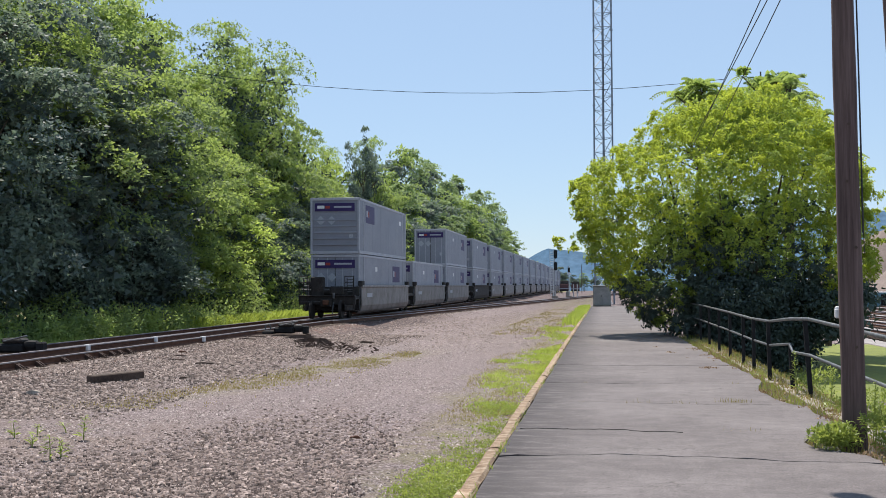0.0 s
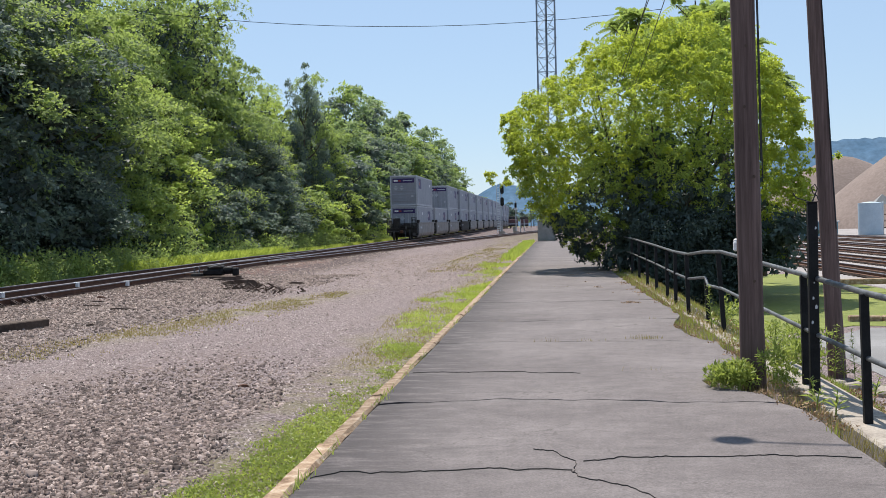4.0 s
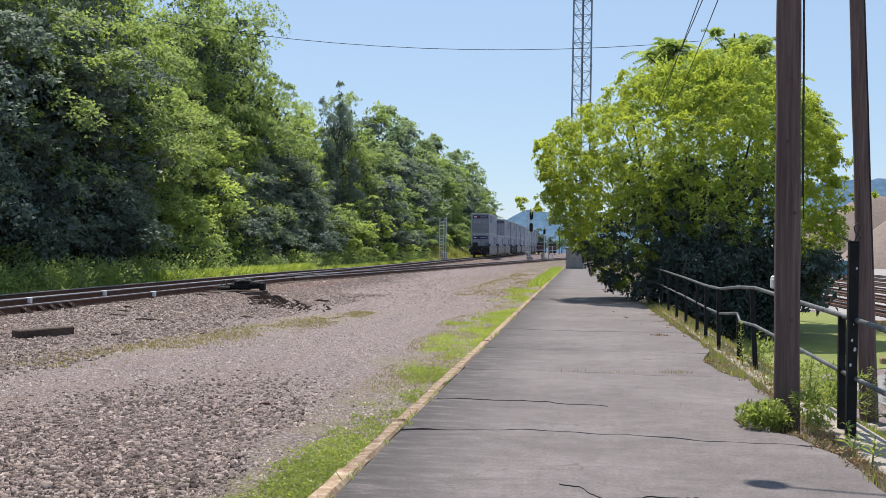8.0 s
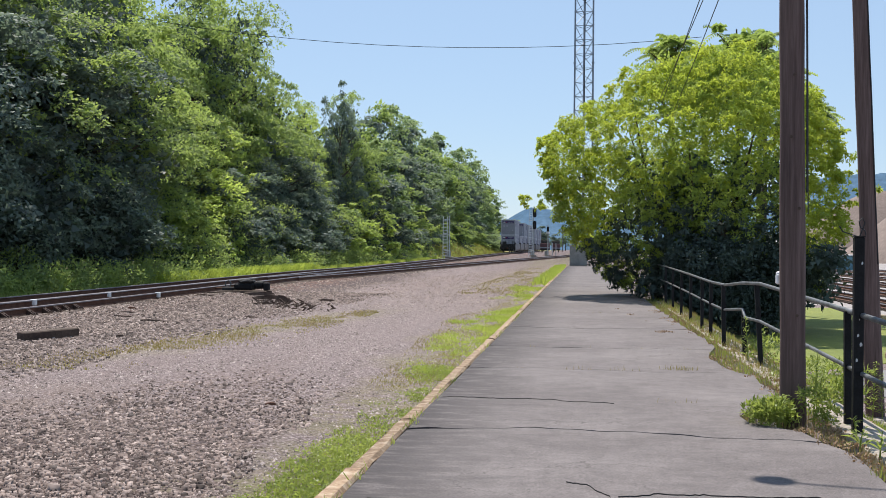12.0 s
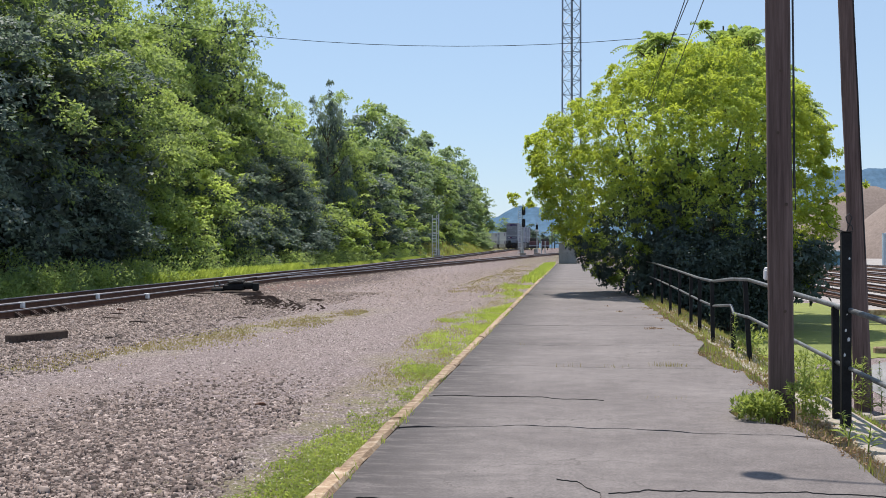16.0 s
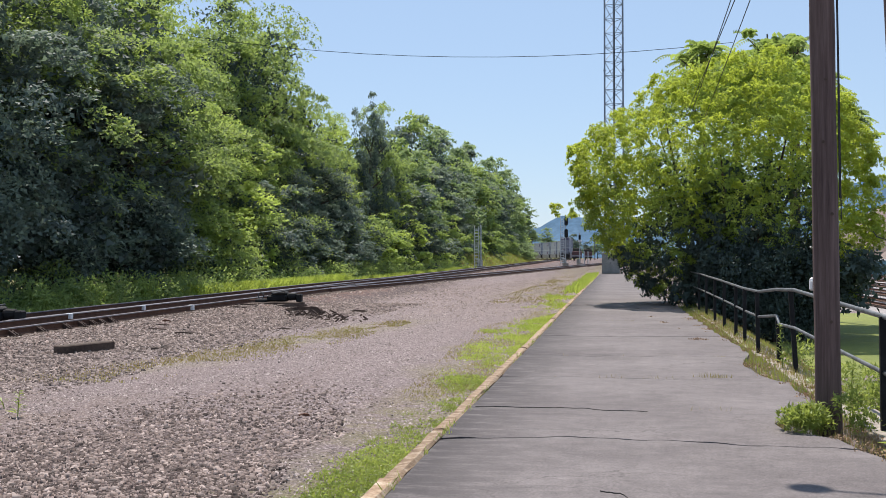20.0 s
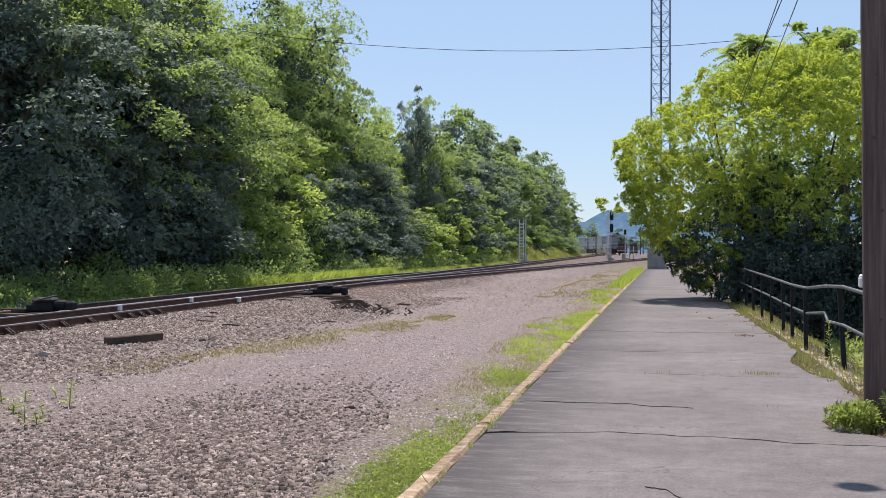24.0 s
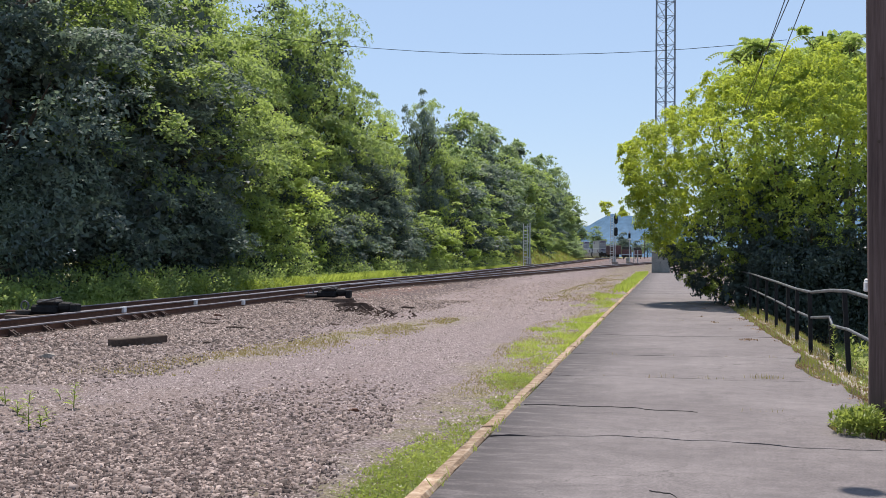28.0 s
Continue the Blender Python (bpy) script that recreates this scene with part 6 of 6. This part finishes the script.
def strip_cover(x, y):
    thick = float(np.interp(y, [5, 10.2, 11.6, 14.5, 17, 24, 31, 36, 44], [0.95, 0.9, 0.55, 0.34, 0.50, 0.57, 0.63, 0.42, 0.33]))
    inward = (x + 1.70) / (strip_left(y) + 1.70)
    return inward < 1.05 and tuft(x * 1.3, y * 1.6) * 0.9 + rng.normal() * 0.22 > 0.75 - 1.35 * thick + 0.75 * max(0.0, inward) ** 2


spots = [(x, y, z, 1.0 + 0.05 * max(0, y - 14)) for x, y, z, _ in strew(34000, -3.4, -1.71, 5.0, 42, strip_cover, 1.45)]
tagged(part("grass", blades("grass", [q for q in spots[:22000] if q[1] < 16], 0.034, M["grass"], 3, 0.0045, 1.6), None), "uneven green grass strip along the kerb", "grass", kind="stuff")
tagged(part("grass", blades("grass", [q for q in spots[:22000] if q[1] >= 16], 0.036, M["lush"], 33, 0.0055, 1.6), None), "bright yellow-green weeds along the kerb", "grass", kind="stuff")
low = [(x, y, z + 0.006, 0.020 + 0.018 * rng.random()) for x, y, z, _ in spots[22000:] if y < 17][:5200]
tagged(part("creeping_weeds", foliage("creeping_weeds", low, 1, 5, 0.026, M["weed"], 41, 0.65, 3, 1.2, 0.8, 1.5, 0.1, 0.5, 1.0), None), "low creeping green weeds along the kerb", "weeds", kind="stuff")
tagged(part("grass", blades("grass", [q for q in strew(5200, -3.6, -1.75, 14.0, 40, lambda x, y: x > strip_left(y) - 0.15 and tuft(x * 2 + 5, y * 1.2) + rng.normal() * 0.25 > 0.1, 1.3)], 0.032, M["drygrass"], 43, 0.005, 1.2), None), "dry yellowish grass among the weeds by the kerb", "grass", kind="stuff")
tagged(part("grass", blades("grass", strew(6500, -2.6, -1.70, 56, 109, lambda x, y: tuft(x, y * 0.5) + rng.normal() * 0.25 > -0.25 + 0.9 * max(0, -1.95 - x)), 0.30, M["lush"], 4, 0.024, 0.9), None), "tall bright green weeds at the platform's far edge", "grass", kind="stuff")
tagged(part("grass", blades("grass", strew(2400, -3.4, -1.74, 40, 62, lambda x, y: tuft(x, y * 0.5) + rng.normal() * 0.25 > 0.15 + 0.5 * max(0, -2.1 - x)), 0.07, M["lush"], 44, 0.012, 1.2), None), "thin grass along the far kerb", "grass", kind="stuff")
tagged(part("grass", blades("grass", strew(3400, -5.2, -2.4, 44, 104, lambda x, y: tuft(x * 0.6, y * 0.3) + rng.normal() * 0.15 > 0.15), 0.05, M["drygrass"], 19, 0.014), None), "sparse yellowish grass on the far gravel", "grass", kind="stuff")
tagged(part("grass", blades("grass", strew(6000, -9.2, -5.6, 15.5, 32, lambda x, y: tuft(x, y) > -0.1 and abs(x + 10.2 - y * 0.145) < 0.75 + 0.3 * rng.normal()), 0.03, M["drygrass"], 5, 0.008), None), "thin yellowish grass on the gravel lane", "grass", kind="stuff")
# blade colour paints the light: bright where sunlit, blue-green where shaded
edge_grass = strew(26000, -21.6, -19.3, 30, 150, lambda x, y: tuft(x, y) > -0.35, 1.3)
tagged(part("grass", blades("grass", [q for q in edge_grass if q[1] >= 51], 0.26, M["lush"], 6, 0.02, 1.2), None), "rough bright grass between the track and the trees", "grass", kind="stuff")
tagged(part("grass", blades("grass", [q for q in edge_grass if q[1] < 51], 0.24, M["leafwood"], 26, 0.02, 0.7), None), "rough grass coloured blue-green for the trees' shade", "grass", kind="stuff")
tagged(part("grass", blades("grass", strew(22000, -21.6, -19.6, 51, 82, lambda x, y: tuft(x, y) + rng.normal() * 0.2 > -0.3), 0.50, M["lush"], 16, 0.024, 1.1), None), "tall grass beside the track, coloured bright as in sun", "grass", kind="stuff")
tagged(part("grass", blades("grass", [(x, y, (-0.03 if x < 2.3 else 0.0) if x < 2.72 else land(x, y), s) for x, y, z, s in strew(17000, 1.95, 4.2, 7.5, 40, lambda x, y: (x > 2.72 or y > 12.8 or x < 2.28) and (x > 2.72 or x > edge_x(y) and (tuft(x, y) > 0.0 and x < 2.3 or y > 12.5 and tuft(x * 2, y) + rng.normal() * 0.2 > 0.0)), 1.3)], 0.075, M["grass"], 7, 0.0045), None), "weedy grass along the railing", "grass", kind="stuff")
tagged(part("grass", blades("grass", [(x, y, -0.04 if x < 2.3 else 0.0, s) for x, y, z, s in strew(9000, 1.3, 2.75, 7.5, 36, lambda x, y: edge_x(y) < x and (x < 2.28 or y > 12.8), 1.2)], 0.07, M["drygrass"], 8, 0.003), None), "dry tan grass in the broken asphalt edge", "grass", kind="stuff")
kerb_weeds = []
for _ in range(46):
    y = 5.5 + 34 * rng.random() ** 1.4
    kerb_weeds += [(-1.555 + rng.normal() * 0.022, y + rng.normal() * 0.10, -0.012, 0.5 + rng.random()) for _ in range(int(4 + 14 * rng.random() ** 2))]
tagged(part("grass", blades("grass", kerb_weeds, 0.06, M["weed"], 47, 0.004, 0.9), None), "small weeds in the gap behind the kerb", "grass", kind="stuff")
spots = []
for k in range(2, 9):
    for q in range(60):
        x = rng.uniform(-1.3, 2.0)
        if tuft(x * 2, JOINTS[k]) > 0.46:
            spots.append((x, joint_y(k, x), -0.02, 1))
for cx, cy, n in ((1.3, 15.5, 70), (-0.06, 15.25, 14), (0.5, 15.3, 10), (0.95, 12.1, 8)):
    spots += [(cx + rng.normal() * 0.10, cy + rng.normal() * 0.05, -0.01, 1.2) for _ in range(n)]
tagged(part("crack_weeds", blades("crack_weeds", spots, 0.045, M["drygrass"], 9, 0.003), None), "small dry weeds growing in the platform's cracks", "grass", kind="stuff")
for k, (x, y, h) in enumerate(((-7.68, 12.1, 0.20), (-7.5, 12.3, 0.14), (-7.03, 11.3, 0.16), (-6.35, 10.4, 0.26), (-6.3, 10.55, 0.18), (-6.75, 12.0, 0.30), (-7.3, 12.7, 0.12), (-6.6, 11.2, 0.12))):
    tall_weed((x, y, land(x, y)), h, 400 + k)

# loose stones: one sheet of many small rocks
def stones(name, faces, n, x0, x1, y0, y1, s0, s1, seed, ok=None, near=1.0, mat="stone"):
    r2 = np.random.default_rng(seed)
    x, y = r2.uniform(x0, x1, n * 2), y0 + (y1 - y0) * r2.random(n * 2) ** near
    keep = x > -0.62 * (y + 2.0) - 1.0
    if ok is not None:
        keep &= ok(x, y)
    x, y = x[keep][:n], y[keep][:n]
    n = len(x)
    z = np.array([land(a, b) for a, b in zip(x, y)])
    if faces == 3:
        # crushed chips: three facets round an off-centre peak
        a = r2.uniform(0, 6.28, n)[:, None] + np.array([0, 2.1, 4.2])[None] + r2.uniform(-0.5, 0.5, (n, 3))
        s = (r2.uniform(s0, s1, n) * r2.uniform(0.6, 1.4, n))[:, None] * r2.uniform(0.8, 1.5, (n, 3))
        foot = np.stack([x[:, None] + np.cos(a) * s, y[:, None] + np.sin(a) * s, np.repeat(z[:, None], 3, 1) - 0.004], 2)
        m = s.mean(1)
        peak = np.stack([x + r2.normal(size=n) * m * 0.35, y + r2.normal(size=n) * m * 0.35, z + m * r2.uniform(0.40, 1.0, n)], 1)[:, None]
        v = np.concatenate([foot, peak], 1).reshape(-1, 3)
        return fast_mesh(name, v, (np.arange(n)[:, None, None] * 4 + np.array([(0, 1, 3), (1, 2, 3), (2, 0, 3)])[None]).reshape(-1, 3), M[mat])
    # crushed stones: three steep broken sides under a tilted flat top
    a = r2.uniform(0, 6.28, n)[:, None] + np.array([0, 2.1, 4.2])[None] + r2.uniform(-0.55, 0.55, (n, 3))
    m = r2.uniform(s0, s1, n) * r2.uniform(0.55, 1.45, n)
    s = m[:, None] * r2.uniform(0.75, 1.35, (n, 3))
    cx, cy = np.cos(a) * s, np.sin(a) * s
    foot = np.stack([x[:, None] + cx, y[:, None] + cy, np.repeat(z[:, None], 3, 1) - 0.006], 2)
    lid = np.stack([x[:, None] + cx * r2.uniform(0.6, 1.0, (n, 3)), y[:, None] + cy * r2.uniform(0.6, 1.0, (n, 3)), z[:, None] + m[:, None] * r2.uniform(0.18, 0.95, (n, 3))], 2)
    v = np.concatenate([foot, lid], 1).reshape(-1, 3)
    f = np.array([(3, 4, 5), (0, 1, 4), (0, 4, 3), (1, 2, 5), (1, 5, 4), (2, 0, 3), (2, 3, 5)])
    return fast_mesh(name, v, (np.arange(n)[:, None, None] * 6 + f[None]).reshape(-1, 3), M[mat])


def tongue(x, y):
    """The stretch of coarse stones in the foreground, with a ragged edge."""
    far = np.interp(x, [-8, -6.2, -5.5, -4.7, -4, -3.1, -2.6], [8, 10, 12.6, 13.3, 12.8, 12.2, 10])
    rag = np.random.default_rng(2).random(len(x))
    return (y < far + 0.4 * np.sin(x * 4.7 + y) - 2.4 + 5.6 * rag ** 2) & (x < -2.45 - 0.5 * rag - 0.12 * np.sin(y * 2.1))


tagged(part("loose_stones", stones("loose_stones", 5, 38000, -9.5, -2.3, 6.3, 16.5, 0.012, 0.026, 1, tongue, 1.15), None), "reddish grey crushed stones on the lane", "gravel", kind="stuff")
tagged(part("large_stones", stones("large_stones", 5, 260, -9.5, -2.5, 6.6, 15, 0.026, 0.042, 21, tongue, 1.2, "ballast"), None), "larger dark brown stones lying on the gravel", "gravel", kind="stuff")
tagged(part("strewn_stones", stones("strewn_stones", 3, 52000, -9.8, -1.8, 7.0, 46, 0.007, 0.018, 4, lambda x, y: ~tongue(x, y), 1.35, "chip"), None), "small grey chips strewn over the gravel lane", "gravel", kind="stuff")
tagged(part("ballast_stones", stones("ballast_stones", 5, 38000, -13.3, -7.4, 14.0, 44, 0.018, 0.036, 3, lambda x, y: x < -8.2 + 0.02 * (y - 15) + 1.5 * np.random.default_rng(7).random(len(x)) ** 2 - 0.6 + 0.4 * np.sin(y * 0.9), 1.25, "ballast"), None), "brownish grey ballast stones beside the rails", "gravel", kind="stuff")
tagged(part("ballast_stones", stones("ballast_stones", 3, 46000, -17.2, -2.7, 22, 165, 0.022, 0.040, 5, lambda x, y: (x < -9.5) | (y > 30 + 25 * np.random.default_rng(9).random(len(x))), 1.4, "ballast"), None), "grey ballast stones between the rails", "gravel", kind="stuff")


# ---- the train ----
BOX_L, BOX_H, BOX_W = 14.0, 2.89, 2.59


def logo(parent, m, w, h, words=True):
    """A dark sign panel with plain pale and orange shapes."""
    p = part("sign_panel", MB().box(-w / 2, w / 2, -0.006, 0.004, -h / 2, h / 2, 0, m), M["purple"], parent, "dark purple sign panel")
    part("sign_shape", MB().box(-w * 0.44, -w * 0.26, -0.012, -0.006, -h * 0.17, h * 0.20, 0, m), M["white" if words else "boxrib"], p)
    part("sign_shape", MB().box(-w * 0.24, -w * 0.12, -0.012, -0.006, -h * 0.17, h * 0.16, 0, m), M["orange"], p)
    if words:
        part("sign_shape", MB().box(-w * 0.02, w * 0.42, -0.012, -0.006, -h * 0.10, h * 0.12, 0, m), M["boxrib"], p)
    return p


def cargo_container(label, ribs, sign_y):
    """A freight container; its near end faces -y, its base lies at z = 0."""
    t = thing("cargo_container", (0, -300, 0), label, "container", "train containers")
    L, H, W = BOX_L, BOX_H, BOX_W
    part("body", MB().box(-W / 2 + 0.03, W / 2 - 0.03, 0.04, L - 0.04, 0.05, H - 0.04, 0.02), M["boxgrey"], t)
    for x in (-W / 2 + 0.05, W / 2 - 0.05):
        for y in (0.06, L - 0.06, 1.15, L - 1.15):
            part("corner_post", MB().box(x - 0.05, x + 0.05, y - 0.06, y + 0.06, 0, H, 0.008), M["boxrib"], t)
        part("top_rail", MB().box(x - 0.05, x + 0.05, 0, L, H - 0.11, H + 0.006, 0.008), M["boxrib"], t)
        part("bottom_rail", MB().box(x - 0.05, x + 0.05, 0, L, -0.004, 0.16, 0.008), M["boxrib"], t)
        s = 1 if x > 0 else -1
        seams = MB()
        for k in range(1, 5):
            y = 1.3 + (L - 2.6) * k / 5
            seams.box(s * (W / 2 - 0.03) - 0.003, s * (W / 2 - 0.03) + 0.003, y - 0.012, y + 0.012, 0.16, H - 0.12)
        part("panel_seams", seams, M["boxgrey"], t)
        turn = 90 if s > 0 else -90
        logo(t, pose(s * (W / 2 + 0.005 - 0.03), sign_y if s > 0 else L - sign_y, 2.15 if sign_y < 7 else 1.95, 0, 0, turn), 2.3, 0.95, False)
        part("number_bar", MB().box(s * (W / 2 - 0.028) - 0.004, s * (W / 2 - 0.028) + 0.004, (L - 2.3) if sign_y < 7 else 4.2, (L - 1.6) if sign_y < 7 else 4.8, 2.05, 2.3), M["white"], t)
    for z in (0.06, H - 0.06):
        for y in (0.04, L - 0.04):
            part("end_beam", MB().box(-W / 2, W / 2, y - 0.05, y + 0.05, z - 0.07, z + 0.07, 0.008), M["boxrib"], t)
    if ribs:
        for k in range(5):
            part("rib", MB().box(-W / 2 + 0.14, W / 2 - 0.14, 0.0, 0.05, 0.42 + 0.32 * k, 0.50 + 0.32 * k, 0.012), M["boxgrey"], t)
    else:
        part("door_seam", MB().box(-0.015, 0.015, 0.025, 0.045, 0.15, H - 0.15), M["under"], t)
        for x in (-0.9, -0.4, 0.4, 0.9):
            part("lock_rod", MB().tube([(x, 0.02, 0.15), (x, 0.02, H - 0.15)], 0.02, 6), M["boxrib"], t)
    logo(t, pose(0, 0.0, H - 0.48, 0, 0, 0), 2.1, 0.42)
    for x in (-0.75, -0.18):
        part("diamond", MB().box(-0.17, 0.17, -0.004, 0.03, -0.17, 0.17, 0, pose(x, 0.02, 1.72, 0, 45, 0)), M["boxrib"], t)
    part("number_bar", MB().box(0.75, 0.95, 0.015, 0.035, 0.75, 1.0), M["boxrib"], t)
    return t


def bogie(parent, y):
    b = part("bogie", MB().box(-1.05, 1.05, y - 0.25, y + 0.25, 0.40, 0.75, 0.04).box(-1.1, -0.95, y - 1.2, y + 1.2, 0.38, 0.70, 0.05).box(0.95, 1.1, y - 1.2, y + 1.2, 0.38, 0.70, 0.05), M["under"], parent)
    for dy in (-0.88, 0.88):
        for s in (-0.755, 0.755):
            part("wheel", MB().tube([(s - 0.07, y + dy, 0.46), (s + 0.06, y + dy, 0.46)], 0.46, 20), M["under"], b)


def well_car(label, dark, last=False):
    """An open well car; its rear coupler end lies at y = 0, rail level at z = 0."""
    t = thing("well_car", (0, -300, 0), label, "rail car", "train cars")
    P = 17.6
    m = M["under"] if dark else M["well"]
    for s in (-1, 1):
        prof = [(0.0, 1.62), (0.07, 1.62), (0.07, 0.62), (-0.02, 0.36), (-0.16, 0.24), (-0.18, 0.28), (-0.08, 0.40), (0.0, 0.64)]
        pts = [(s * 1.36, 1.75, 0), (s * 1.36, P - 1.75, 0)] if s > 0 else [(s * 1.36, P - 1.75, 0), (s * 1.36, 1.75, 0)]
        side = part("well_side", MB().sweep(prof, pts), m, t)
        part("side_sill", MB().box(s * 1.42 - 0.07, s * 1.42 + 0.07, 1.7, P - 1.7, 1.55, 1.68, 0.02), m, side)
        for y in (1.9, P - 1.9):
            part("guide", MB().box(s * 1.36 - 0.12, s * 1.36 + 0.12, y - 0.28, y + 0.28, 1.62, 1.90, 0.03), M["under"], side)
        part("stencil_bar", MB().box(s * 1.43 - 0.004, s * 1.43 + 0.004, 3.0, 4.4, 1.05, 1.25), M["boxrib"], side)
    part("well_floor", MB().box(-1.2, 1.2, 1.7, P - 1.7, 0.26, 0.36, 0.02), M["under"], t)
    for y0, y1 in ((0.25, 1.75), (P - 1.75, P - 0.25)):
        part("end_platform", MB().box(-1.35, 1.35, y0, y1, 0.95, 1.12, 0.03), M["under"], t)
        part("bulkhead", MB().box(-1.3, 1.3, y1 - 0.1 if y0 < 1 else y0, y1 if y0 < 1 else y0 + 0.1, 0.4, 1.6, 0.02), M["under"], t)
    part("centre_sill", MB().box(-0.3, 0.3, -0.15, 1.8, 0.60, 0.98, 0.03).box(-0.3, 0.3, P - 1.8, P + 0.15, 0.60, 0.98, 0.03), M["under"], t)
    part("coupler", MB().box(-0.14, 0.14, -0.35, 0.0, 0.68, 0.95, 0.04), M["rust"], t)
    bogie(t, 0.9)
    if last:
        for s in (-1.25, 1.0):
            for z in (0.45, 0.75, 1.05, 1.35, 1.65, 1.95):
                part("end_rung", MB().tube([(s, 0.2, z), (s + 0.3, 0.2, z)], 0.022, 6), M["pipe"], t)
            for q in (s, s + 0.3):
                part("end_stile", MB().tube([(q, 0.2, 0.4), (q, 0.2, 2.05)], 0.024, 6), M["under"], t)
        part("end_grating", MB().box(-1.45, 1.45, -0.12, 0.3, 1.12, 1.17, 0.01), M["under"], t)
        part("end_sill", MB().box(-1.45, 1.45, 0.0, 0.25, 0.70, 1.12, 0.03), M["under"], t)
        for q in (-1.4, -0.95, 0.95, 1.4):
            part("stanchion", MB().tube([(q, -0.08, 0.5), (q, -0.08, 2.15)], 0.026, 6), M["under"], t)
        for z in (1.5, 1.82, 2.12):
            part("end_rail", MB().tube([(-1.4, -0.08, z), (-0.95, -0.08, z)], 0.022, 6).tube([(0.95, -0.08, z), (1.4, -0.08, z)], 0.022, 6), M["under"], t)
        part("valve_box", MB().box(0.15, 0.8, 0.0, 0.4, 1.17, 1.62, 0.05), M["under"], t)
        part("air_tank", MB().tube([(-0.7, 0.35, 1.36), (0.1, 0.35, 1.36)], 0.17, 12), M["under"], t)
        part("marker", MB().tube([(0.42, -0.28, 1.02), (0.42, -0.28, 1.3)], 0.06, 8), M["pipe"], t)
        part("brake_wheel", MB().tube([(-0.55, 0.05, 1.75), (-0.55, 0.10, 1.75)], 0.30, 18), M["under"], t)
        part("brake_housing", MB().box(-0.85, -0.2, 0.1, 0.5, 1.12, 2.1, 0.05), M["under"], t)
        part("handrail", MB().tube([(-1.35, 0.22, 1.45), (1.35, 0.22, 1.45)], 0.025, 6), M["pipe"], t)
        part("handrail", MB().tube([(-1.5, 0.22, 0.98), (1.5, 0.22, 0.98)], 0.03, 6), M["pipe"], t)
        part("air_hose", MB().tube([(0.35, 0.0, 0.8), (0.38, -0.25, 0.55), (0.36, -0.3, 0.25)], 0.035, 6), M["pipe"], t)
        part("cut_lever", MB().tube([(-1.3, -0.05, 0.85), (0.2, -0.1, 0.85), (0.25, -0.15, 0.6)], 0.02, 6), M["pipe"], t)
    return t


def along(s):
    """Place and heading (degrees) of the main track s metres past the platform's start."""
    if s <= ARC0:
        return MAIN_X, s, rail_z(s), 0.0
    a = (s - ARC0) / ARC_R
    return MAIN_X - ARC_R * (1 - math.cos(a)), ARC0 + ARC_R * math.sin(a), rail_z(s), math.degrees(a)


def rail_pose(s, length, up):
    """A thing of that length whose rear end stands at s."""
    x0, y0, z0, _ = along(s)
    x1, y1, z1, _ = along(s + length)
    turn = math.degrees(math.atan2(-(x1 - x0), y1 - y0))
    pitch = math.degrees(math.atan2(z1 - z0, length))
    return pose(x0, y0, z0, pitch, 0, turn) @ Matrix.Translation((0, 0, up))


REAR = [0.0, 16.9, 33.0, 51.9] + [51.9 + 18.0 * k for k in range(1, 22)]
FIRST, SPEED = 54.4, 13.05
moving = []
car_kinds = {"last": well_car("grey well car at the train's tail, brake gear on its end", False, True), "grey": well_car("grey articulated well car", False), "dark": well_car("dark low well car", True)}
box_kinds = [cargo_container("grey freight container with a purple end sign", True, 2.9), cargo_container("grey freight container with double doors and a purple sign", False, 11.0), cargo_container("grey freight container with a purple sign near its far end", False, 10.6)]
for k, off in enumerate(REAR):
    kind = "last" if k == 0 else "dark" if k == 3 else "grey"
    car = copy_thing(car_kinds[kind], pose(0, 0, 0))
    moving.append((car, off, 17.6, 0.0))
    low = copy_thing(box_kinds[2], pose(0, 0, 0))
    moving.append((low, off + 1.8, BOX_L, 0.37))
    if k != 1:
        high = copy_thing(box_kinds[0 if k == 0 else 1], pose(0, 0, 0))
        moving.append((high, off + 1.75, BOX_L, 0.37 + BOX_H + 0.05))
for k in [*car_kinds.values(), *box_kinds]:
    for o in (*k.children_recursive, k):
        bpy.data.objects.remove(o)


def motions():
    """The train pulls away along the main track and round the bend."""
    for ob, off, length, up in moving:
        rows = []
        for q in range(15):
            t = 2.0 * q
            rows.append((t, rail_pose(FIRST + off + SPEED * t, length, up)))
        walk(ob, rows)


motions()
